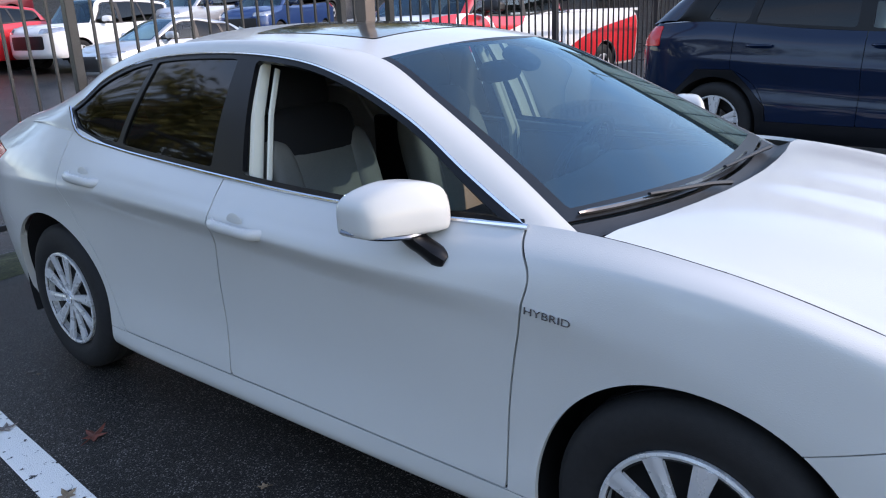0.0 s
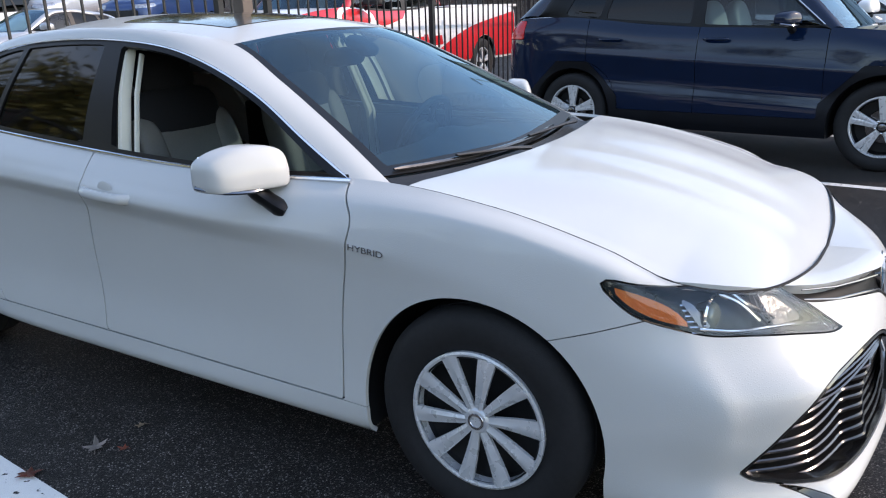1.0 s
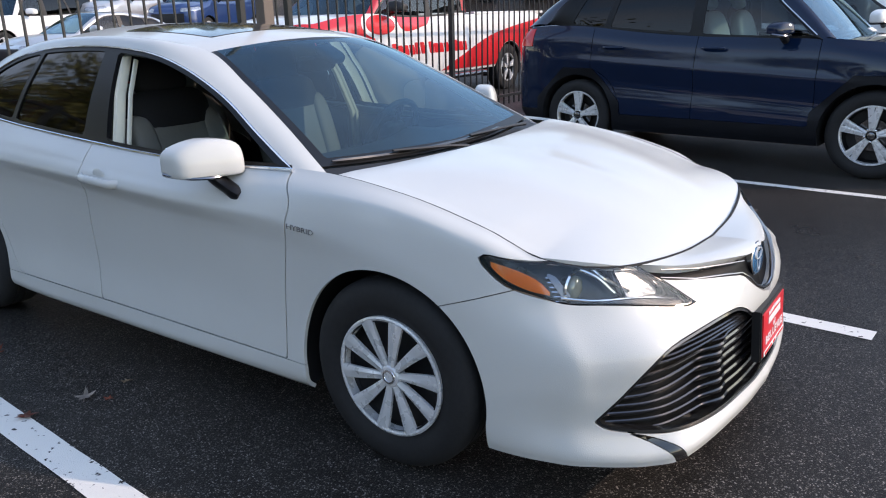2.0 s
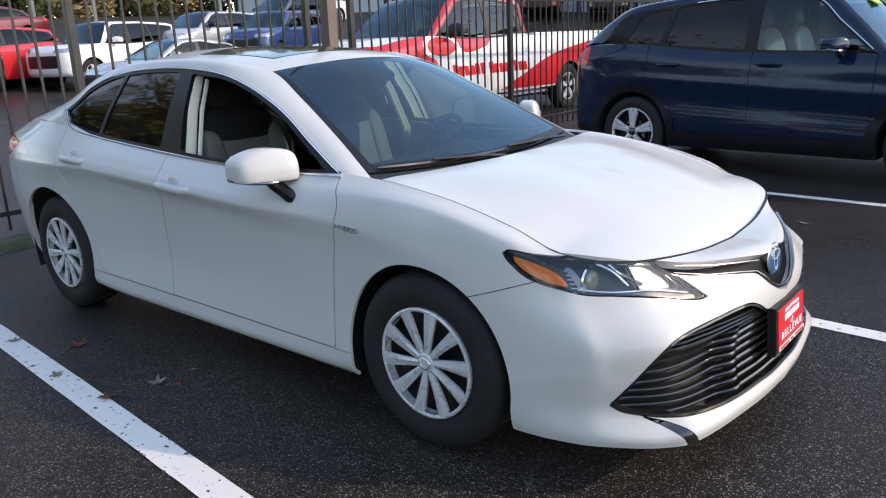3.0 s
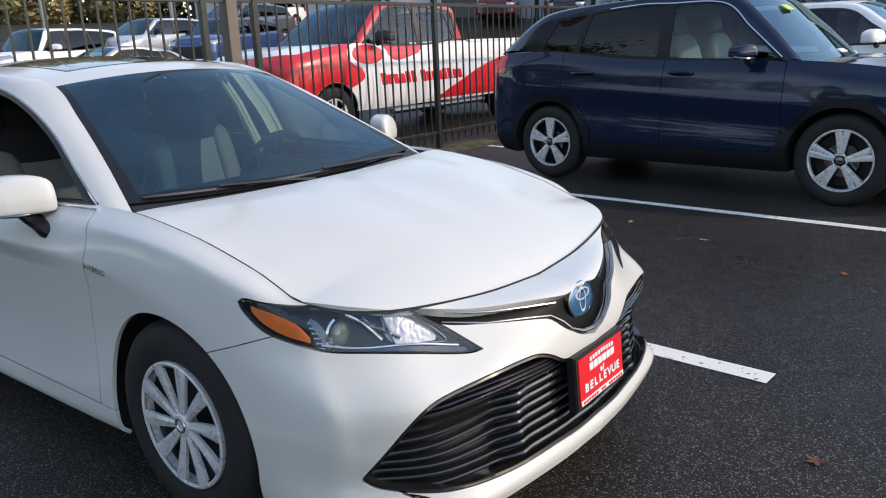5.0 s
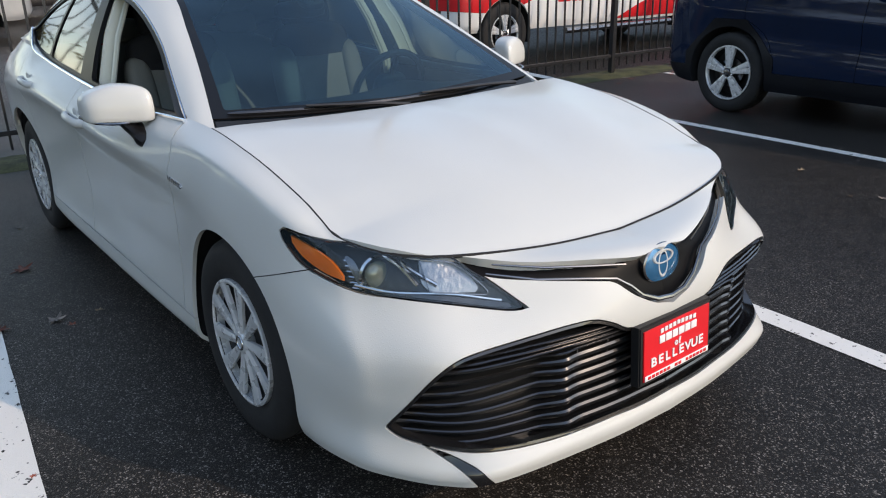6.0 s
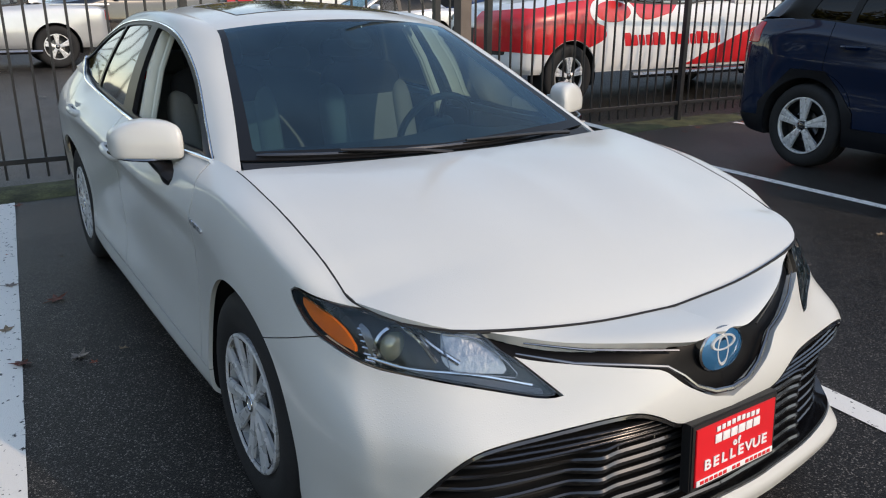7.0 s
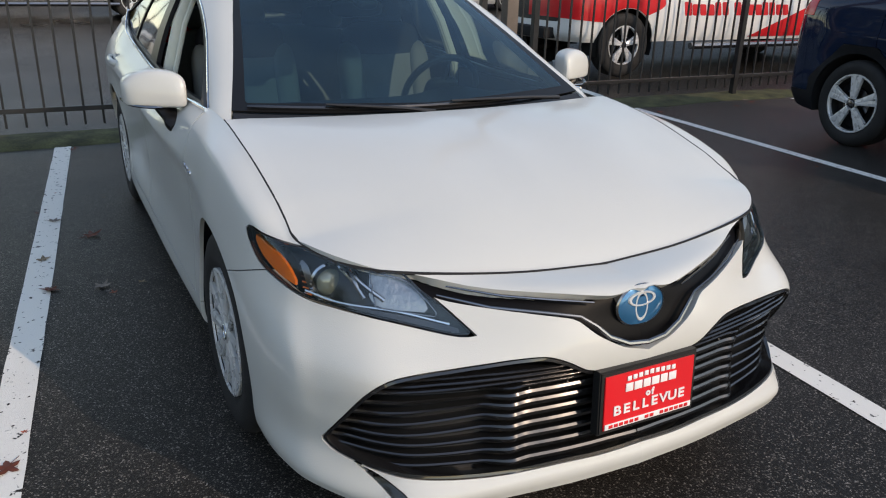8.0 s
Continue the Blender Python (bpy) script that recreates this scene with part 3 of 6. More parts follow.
def alloy_face(tyre, rr, side):
    """Five broad silver spokes with a groove, nuts and a cap."""
    flip = Matrix.Scale(-1, 4, (0, 1, 0)) if side > 0 else Matrix()

    def put(name, bm, mat, label="", turn=0.0):
        bmesh.ops.transform(bm, matrix=flip @ Matrix.Rotation(turn, 4, "Y"), verts=bm.verts[:])
        bmesh.ops.recalc_face_normals(bm, faces=bm.faces[:])
        return part(name, bm, mat, tyre, label)

    put("dish", lathe([(0.012, rr), (0.03, rr - 0.012), (0.10, rr - 0.03), (0.11, 0.001)], 48), DARK_DISH, "dark wheel well behind the spokes")
    put("brake_disc", lathe([(0.07, 0.145), (0.06, 0.14), (0.06, 0.06)], 32), SMOKE_CHROME, "grey steel brake disc")
    put("ring", lathe([(0.014, rr + 0.006), (-0.002, rr + 0.006), (-0.003, rr - 0.004), (0.006, rr - 0.014), (0.03, rr - 0.016)], 64), SILVER, "silver rim edge")
    for k in range(5):
        a = 2 * math.pi * k / 5 + 0.3
        for s in (-1, 1):
            put("spoke", spoke_plate(a + 0.10 * s, a + 0.135 * s, 0.045, 0.036, rr - 0.006, 0.055, 0.004, 0.0, 0.03), SILVER)
        nut = a + math.pi / 5
        bm = lathe([(0.02, 0.011), (-0.002, 0.011), (-0.004, 0.006), (-0.004, 0.001)], 10)
        bmesh.ops.translate(bm, vec=(0.055 * math.cos(nut), 0, 0.055 * math.sin(nut)), verts=bm.verts[:])
        put("wheel_nut", bm, CHROME)
    put("centre_cap", lathe([(0.02, 0.034), (-0.006, 0.032), (-0.009, 0.026), (-0.010, 0.001)], 28), SMOKE_CHROME, "grey centre cap")


def mirror_shell(c, sx, sy, sz, slant):
    """A rounded mirror housing: a swelled box, the outer end lower and swept back."""
    bm = bmesh.new()
    bmesh.ops.create_cube(bm, size=2.0)
    bmesh.ops.subdivide_edges(bm, edges=bm.edges[:], cuts=9, use_grid_fill=True)
    for v in bm.verts:
        p = v.co.copy()
        q = Vector([math.copysign(abs(a) ** 1.0, a) for a in p])
        n4 = (abs(q.x) ** 4.6 + abs(q.y) ** 4.6 + abs(q.z) ** 4.6) ** (1 / 4.6)
        q = q / n4
        if q.z < -0.6:
            q.z = -0.6 - (abs(q.z) - 0.6) * 0.4
        taper = 1 - 0.34 * max(0, -q.y) ** 1.3 if q.z > 0 else 1.0
        z = q.z * taper
        x = q.x * (1 - 0.25 * max(0, q.z)) if q.x > 0 else q.x * 0.75
        v.co = Vector((c[0] + x * sx + q.y * slant, c[1] + q.y * sy, c[2] + z * sz + (0.012 if q.z > 0 else 0) * (1 - q.y * q.y)))
    return bm


LAMP = outline([(0.890, 0.776), (0.889, 0.794), (0.915, 0.797), (1.00, 0.776), (1.13, 0.760), (1.31, 0.752), (1.48, 0.743), (1.545, 0.727), (1.615, 0.690), (1.673, 0.665), (1.818, 0.590), (1.74, 0.583), (1.55, 0.595), (1.35, 0.609), (1.21, 0.622), (1.07, 0.660), (0.97, 0.702)], (10,))
SLOT = outline([(1.552, 0.726), (1.80, 0.715), (2.08, 0.731), (2.22, 0.742), (2.265, 0.753), (2.30, 0.770), (2.35, 0.778), (2.7, 0.80), (2.7, 0.612), (2.37, 0.613), (2.308, 0.612), (2.251, 0.624), (2.205, 0.638), (2.14, 0.667), (2.10, 0.671), (1.87, 0.668), (1.68, 0.673), (1.60, 0.698)], (0, 7, 8))
MOUTH = outline([(1.304, 0.244), (1.40, 0.318), (1.50, 0.398), (1.58, 0.447), (1.66, 0.473), (1.76, 0.497), (1.85, 0.518), (1.97, 0.545), (2.06, 0.559), (2.13, 0.551), (2.19, 0.535), (2.25, 0.54), (2.7, 0.60), (2.7, 0.44), (2.33, 0.312), (2.147, 0.266), (1.966, 0.223), (1.793, 0.197), (1.64, 0.187), (1.529, 0.191), (1.47, 0.198), (1.36, 0.217)], (0, 12, 13))


BONNET_X = np.linspace(1.1, 2.2, 56)
BONNET_Z = spline([(1.0, 0.973), (1.2, 0.963), (1.4, 0.938), (1.6, 0.904), (1.8, 0.861), (1.95, 0.819), (2.05, 0.782), (2.115, 0.752), (2.16, 0.724), (2.22, 0.680)], np.linspace(0, 1, 400))
BONNET_Z = np.interp(BONNET_X, BONNET_Z[:, 0], BONNET_Z[:, 1])


def build_sedan():
    car = thing("sedan", "clean white four-door sedan with its front window lowered, on asphalt", "car")
    grid, along = sedan_skin()
    body = sheet(grid)
    outward(body, (0, 0, 0.6))
    # wheel arches
    for ax, rad in ((1.413, 0.382), (-1.42, 0.406)):
        carve(body, disc_field(ax, 0.328, rad), 0, keep=False)
        carve(body, lambda co, a=ax, r=rad: np.maximum(np.abs(co[:, 0] - a) - r + 0.004, co[:, 2] - 0.328), 0, keep=False)
    # headlamp, upper grille and lower intake, cut in the diagonal view
    lamp = carve(body, field_of(LAMP, diagonal), 0.005)
    slot = carve(body, field_of(SLOT, diagonal), 0.004)
    mouth = carve(body, field_of(MOUTH, diagonal), 0.004)
    blade_poly = outline([(1.44, 0.200), (1.53, 0.183), (1.60, 0.162), (1.667, 0.134), (1.73, 0.08), (1.67, 0.07), (1.615, 0.122), (1.53, 0.166)], (0, 1, 4, 5))
    blade = carve(body, field_of(blade_poly, diagonal), 0.003)
    # panels
    door_gap = [(0.945, 1.02), (0.958, 0.958), (1.008, 0.885), (1.000, 0.806), (0.968, 0.66), (0.948, 0.50), (0.945, 0.288)]
    split_x = [(-0.211, 0.300), (-0.230, 0.46), (-0.236, 0.60), (-0.222, 0.72), (-0.190, 0.86), (-0.205, 0.98), (-0.205, 1.06)]
    sill_top = [(0.7, 0.291), (0.2, 0.297)]
    front_door = carve(body, field_of(outline(door_gap + sill_top + split_x, (0, 6, 9, 15)), side_view), 0.006)
    rear_poly = outline(split_x[::-1] + [(-0.55, 0.302), (-0.90, 0.304), (-0.975, 0.42), (-1.055, 0.60), (-1.135, 0.72), (-1.19, 0.85), (-1.215, 0.97), (-1.22, 1.14)], (0, 6, 8, 14))
    rear_door = carve(body, field_of(rear_poly, side_view), 0.004)
    sill_poly = outline([(-1.06, 0.303), (-0.2, 0.2985), (0.5, 0.2925), (1.06, 0.286), (1.06, 0.15), (-1.06, 0.15)], (0, 3, 4, 5))
    sill = carve(body, field_of(sill_poly, side_view), 0.003)
    nose_poly = outline([(1.62, 0.632), (1.66, 0.646), (1.76, 0.680), (1.88, 0.72), (2.3, 0.85), (2.7, 0.85), (2.7, 0.1), (1.5, 0.1), (1.5, 0.5)], (0, 5, 6, 7, 8))
    front_bumper = carve(body, field_of(nose_poly, side_view), 0.003)
    tail_lamp = carve(body, field_of(outline([(-2.6, 1.0), (-2.06, 0.992), (-1.80, 0.968), (-1.92, 0.91), (-2.08, 0.872), (-2.6, 0.85)], (0, 2, 5)), side_view), 0.004)
    rear_bumper = carve(body, field_of(outline([(-1.74, 0.64), (-1.9, 0.70), (-2.1, 0.72), (-2.7, 0.72), (-2.7, 0.1), (-1.7, 0.1)], (0, 3, 4, 5)), side_view), 0.003)
    wing = carve(body, lambda co: 0.6 - co[:, 0], 0.0)
    quarter = body
    for bm in (front_door, rear_door, sill, wing, quarter, blade):
        flange(bm)
    for bm in (front_bumper, rear_bumper):
        flange(bm, 0.03)
    doors = both_sides("front_door", front_door, WHITE, car), both_sides("rear_door", rear_door, WHITE, car)
    both_sides("sill", sill, WHITE, car)
    both_sides("front_wing", wing, WHITE, car)
    both_sides("rear_quarter", quarter, WHITE, car)
    both_sides("bumper_blade", blade, BLACK_GLOSS, car, "gloss black bumper corner blade")
    part("front_bumper", mirrored(front_bumper, True), WHITE, car)
    part("rear_bumper", mirrored(rear_bumper, True), WHITE, car)
    both_sides("tail_lamp", flange(tail_lamp, 0.02), RED_LENS, car, "red tail lamp")

    # bonnet: rows from the middle out to the wing's edge
    edge = along[7]
    edge = edge[edge[:, 0] > 1.13]
    edge = edge[np.argmax(edge[:, 1] < -0.5):]
    flank = edge[edge[:, 0] < 1.915]

    def crown(x, y):
        """Height of the bonnet: a falling middle line, edges drawn down to the wings, two creases that meet at the badge."""
        mid = np.interp(x, BONNET_X, BONNET_Z)
        a = np.interp(x, np.r_[flank[:, 0], 2.06, 2.13], np.r_[flank[:, 2] - np.interp(flank[:, 0], BONNET_X, BONNET_Z), 0.0, 0.012])
        t = np.clip((x - 1.15) / 1.0, 0, 1)
        ridge = 0.64 - 0.28 * t
        lift = np.sin(np.pi * np.clip(t, 0, 1)) ** 1.1
        return mid + a * (np.abs(y) / 0.78) ** 3 + 0.019 * np.sin(np.pi * t) ** 0.9 * np.clip(1 - (np.abs(y) / 0.74) ** 4, 0, 1) + 0.018 * lift / (1 + np.exp((np.abs(y) - ridge) / 0.05)) - 0.009 * lift * (1 - np.clip(np.abs(y) / 0.76, 0, 1) ** 4) - 0.006 * lift * np.exp(-((np.abs(y) - 0.13) / 0.12) ** 2)

    gx, gy = np.meshgrid(np.linspace(1.10, 2.20, 90), np.linspace(-0.82, 0.82, 120))
    bonnet = sheet(np.stack([gx, gy, crown(gx, gy)], 2))
    outward(bonnet, (1.6, 0, 0.2))
    rear_edge = [(1.215 - 0.085 * (k / 0.75) ** 2, k) for k in np.linspace(0.70, -0.70, 9)]
    right = edge[:, :2][::2]
    rim = np.vstack([right, (right * np.array([1, -1]))[::-1], rear_edge])
    bonnet_in = carve(bonnet, field_of(rim, lambda co: co[:, :2]), 0.010)
    bonnet.free()
    part("bonnet", flange(bonnet_in, 0.02), WHITE, car)
    # black bar in the gap paints the shade between bonnet and wings
    bm = bmesh.new()
    q = np.vstack([edge, (edge * np.array([1, -1, 1]))[::-1]])[::3]
    tube(bm, [(p[0] - 0.002 * (p[0] > 2.05), p[1] * 0.996, p[2] - (0.001 if p[0] > 2.03 else 0.004)) for p in q], 0.0048, 6)
    part("bonnet_seam", bm, LINE_GREY, car, "black bar in the bonnet gap in place of its shade")

    # greenhouse
    inner_edge = [(1.025, -0.733, 0.977), (0.80, -0.668, 1.097), (0.52, -0.595, 1.235), (0.255, -0.535, 1.352), (-0.05, -0.535, 1.398), (-0.45, -0.545, 1.412), (-0.90, -0.535, 1.395), (-1.25, -0.555, 1.322), (-1.50, -0.58, 1.226), (-1.72, -0.60, 1.140), (-1.93, -0.62, 1.078)]
    outer_edge = [(0.96, -0.795, 0.968), (0.74, -0.745, 1.075), (0.50, -0.692, 1.20), (0.22, -0.655, 1.305), (-0.05, -0.64, 1.362), (-0.45, -0.638, 1.382), (-0.88, -0.648, 1.358), (-1.13, -0.695, 1.285), (-1.27, -0.782, 1.172), (-1.55, -0.792, 1.112), (-1.90, -0.738, 1.066)]
    belt = [(0.96, -0.795, 0.968), (0.60, -0.810, 0.958), (0.20, -0.820, 0.965), (-0.20, -0.824, 0.985), (-0.60, -0.820, 1.008), (-0.90, -0.816, 1.030), (-1.17, -0.815, 1.070), (-1.27, -0.782, 1.172)]
    n = 90
    ie, oe = spline(inner_edge, np.linspace(0, 1, n)), spline(outer_edge, np.linspace(0, 1, n))
    ie, oe = np.vstack([ie[0] + (ie[0] - ie[1]) * 4, ie]), np.vstack([oe[0] + (oe[0] - oe[1]) * 4 - [0, 0.004, 0.012], oe])
    strip = []
    for f in np.linspace(0, 1, 9):
        bulge = 0.022 * math.sin(math.pi * f) * np.interp(ie[:, 0], [0.0, 0.3], [1.0, 0.35])
        strip.append(ie + (oe - ie) * f + np.stack([0 * ie[:, 0], -0.6 * bulge, bulge], 1))
    rail = sheet(np.stack(strip))
    outward(rail, (-0.3, -0.2, 0.9))
    both_sides("roof_rail", flange_sides(rail, 0.02), WHITE, car, "white windscreen pillar and roof rail")
    # panel between the windows' rear tip and the shoulder
    high = [(-1.15, -0.818, 1.066), (-1.20, -0.811, 1.095), (-1.27, -0.786, 1.176), (-1.38, -0.788, 1.152), (-1.50, -0.794, 1.124), (-1.62, -0.792, 1.106)]
    low = [(-1.15, -0.822, 1.050), (-1.20, -0.825, 1.060), (-1.27, -0.826, 1.070), (-1.38, -0.822, 1.095), (-1.50, -0.812, 1.100), (-1.62, -0.796, 1.098)]
    hi, lo = sample(high, 30), sample(low, 30)
    gap = sheet(np.stack([lo + (hi - lo) * f + np.array([0, -0.003 - 0.006 * math.sin(math.pi * f), 0]) for f in np.linspace(0, 1, 7)]))
    outward(gap, (-1.3, 0, 1.0))
    both_sides("shoulder_panel", gap, WHITE, car)
    # roof and panes across the car
    def across(a, b, dx, dz, cols=30, m=40):
        q = spline(inner_edge, np.linspace(a, b, m))
        rows = []
        for i, e in enumerate(q):
            w = np.linspace(-1, 1, cols)
            g = i / (m - 1)
            cx, cz = dx[0] + (dx[1] - dx[0]) * g, dz[0] + (dz[1] - dz[0]) * g
            rows.append(np.stack([e[0] + cx * (1 - w**2), -w * e[1], e[2] + cz * (1 - w**2)], 1))
        return sheet(np.stack(rows))
    top = 0.3
    screen = across(0.0, top, (0.10, 0.075), (-0.022, 0.040))
    outward(screen, (0, 0, 0.5))
    ring = screen.copy()
    centre_field = lambda co: np.maximum(np.maximum(np.abs(co[:, 1]) / (0.725 - (co[:, 2] - 0.96) * 0.49) * 0.63 - 0.604, 0.996 - co[:, 2] - 0.02 * (1 - np.abs(co[:, 1]) / 0.7)), co[:, 2] - 1.382)
    pane = carve(ring, centre_field, 0.0)
    part("windscreen", pane, PANE, car, "tinted windscreen glass")
    part("screen_border", flange(ring, 0.006), FRAME_BLACK, car, "black glass border of the windscreen")
    screen.free()
    roof = across(top, 0.6, (0.075, -0.06), (0.040, 0.062), 40, 60)
    outward(roof, (-0.3, 0, 0.5))
    hatch_poly = outline([(0.10, -0.40), (0.13, 0.0), (0.10, 0.40), (-0.50, 0.42), (-0.52, 0.0), (-0.50, -0.42)], (0, 2, 3, 5))
    hatch = carve(roof, field_of(hatch_poly, lambda co: co[:, :2]), 0.006)
    part("roof", flange(roof, 0.012), WHITE, car)
    part("sunroof", flange(hatch, 0.008, 0.002), BLACK_GLOSS, car, "dark glass sunroof")
    rear = across(0.6, 1.0, (-0.06, -0.10), (0.058, -0.005))
    outward(rear, (-0.6, 0, 0.5))
    part("rear_window", rear, PRIVACY, car, "dark rear window")
    deck = along[7][: int(len(along[7]) * 0.16)]
    rows = []
    for e in deck:
        b = np.linspace(0, 1, 16)
        rows.append(np.stack([e[0] + (np.clip(e[0], -2.36, -1.99) - e[0]) * (1 - b), e[1] * b, e[2] + 0.025 * (1 - b**2)], 1))
    lid = sheet(np.stack(rows))
    outward(lid, (-2.1, 0, 0.5))
    part("boot_lid", mirrored(lid, True), WHITE, car)

    # side windows between the belt and the rail
    m = 120
    low = sample(belt, m)
    hi_pts = spline(outer_edge, np.linspace(0, 0.8, 300))
    hi_s = np.interp(low[:, 0], hi_pts[::-1, 0], np.arange(300)[::-1])
    high = np.stack([np.interp(hi_s, np.arange(300), hi_pts[:, i]) for i in range(3)], 1)
    rows = []
    for f in np.linspace(0, 1, 26):
        bulge = 0.016 * math.sin(math.pi * f)
        g = low + (high - low) * f
        g[:, 1] -= bulge
        rows.append(g)
    side = sheet(np.stack(rows))
    outward(side, (-0.3, 0, 1.1))
    loop = np.vstack([low[:, [0, 2]], high[::-1][:, [0, 2]]])
    inner = lambda co: signed(loop, co[:, [0, 2]]) + 0.022
    window = carve(side, lambda co: np.maximum(inner(co), -0.130 - co[:, 0] - 0.22 * (co[:, 2] - 1.0)), 0.0)
    aft = carve(side, lambda co: np.maximum(inner(co), np.maximum(co[:, 0] + 0.30 + 0.01 * (co[:, 2] - 1.0), -0.895 - co[:, 0] + 0.30 * (co[:, 2] - 1.0))), 0.0)
    quarter_glass = carve(side, lambda co: np.maximum(inner(co), co[:, 0] + 0.925 - 0.30 * (co[:, 2] - 1.0)), 0.0)
    lowered = mirrored(window)
    window.free()
    part("window_frame", mirrored(side), FRAME_BLACK, car, "gloss black window frame and door post")
    part("window_frame", flange(side, 0.02), FRAME_BLACK, car, "gloss black window frame and door post")
    part("front_window", lowered, DOOR_PANE, car, "clear door glass").visible_shadow = False
    for nm, bm in (("rear_window_pane", aft), ("quarter_pane", quarter_glass)):
        other = mirrored(bm)
        for q in (bm, other):
            part(nm, flange(q, 0.004, -0.006), PRIVACY, car, "dark tinted side glass")
    for s in (1, -1):
        bm = bmesh.new()
        q = sample(belt, 60)
        tube(bm, [(p[0], s * (p[1] - 0.011), p[2] + 0.004) for p in q], 0.0075, 8)
        part("belt_trim", bm, CHROME, car, "thin chrome strip under the windows")
        bm = bmesh.new()
        q = spline(outer_edge, np.linspace(0, 0.8, 70))
        tube(bm, [(p[0], s * (p[1] - 0.004), p[2] - 0.004) for p in q], 0.0045, 6)
        part("window_trim", bm, CHROME, car, "thin chrome strip over the windows")

    build_lamps(car, lamp)
    build_front(car, slot, mouth)
    build_fittings(car, doors, edge)
    build_cabin(car)

    # wheels, wells and floor
    for x in (1.412, -1.412):
        for s in (-1, 1):
            wheel(car, x, s * 0.885, 0.335, 0.335, 0.206, cover_face, s)
            bm = bmesh.new()
            rows = []
            for a in np.linspace(-0.35, math.pi + 0.35, 26):
                rows.append([bm.verts.new((x + 0.415 * math.cos(a), s * yy, 0.335 + 0.415 * math.sin(a))) for yy in (0.875, 0.60)])
            for p, q in zip(rows, rows[1:]):
                bm.faces.new((p[0], p[1], q[1], q[0]))
            bm.faces.new([r[1] for r in rows])
            part("wheel_well", bm, DARK, car, "black wheel arch liner")
    bm = boxed((0, 0, 0.26), (1.96, 1.62, 0.10), bevel=0.02)
    box(bm, (0, 0, 0.26), (4.3, 1.10, 0.12), bevel=0.02)
    box(bm, (1.72, 0, 0.5), (0.5, 1.10, 0.5), bevel=0.02)
    box(bm, (2.02, 0, 0.46), (0.3, 1.24, 0.40), bevel=0.02)
    box(bm, (-1.75, 0, 0.6), (0.9, 1.15, 0.6), bevel=0.02)
    part("underbody", bm, DARK, car, "black underbody")
    return car


def flange_sides(bm, depth):
    """Like flange, but leaves the rim on the plane y = 0 open for its mirrored half."""
    bm.normal_update()
    normals = {v: v.normal.copy() for v in bm.verts}
    rim = [e for e in bm.edges if e.is_boundary and not all(abs(v.co.y) < 1e-4 for v in e.verts)]
    made = {}
    for e in rim:
        for v in e.verts:
            if v not in made:
                made[v] = bm.verts.new(v.co - normals[v] * depth)
    for e in rim:
        a, b = e.verts
        if e.link_loops[0].vert is a:
            a, b = b, a
        bm.faces.new((a, b, made[b], made[a]))
        e.smooth = False
    return bm


def shifted(bm, d):
    bm.normal_update()
    ns = {v: v.normal.copy() for v in bm.verts}
    for v in bm.verts:
        v.co += ns[v] * d
    return bm


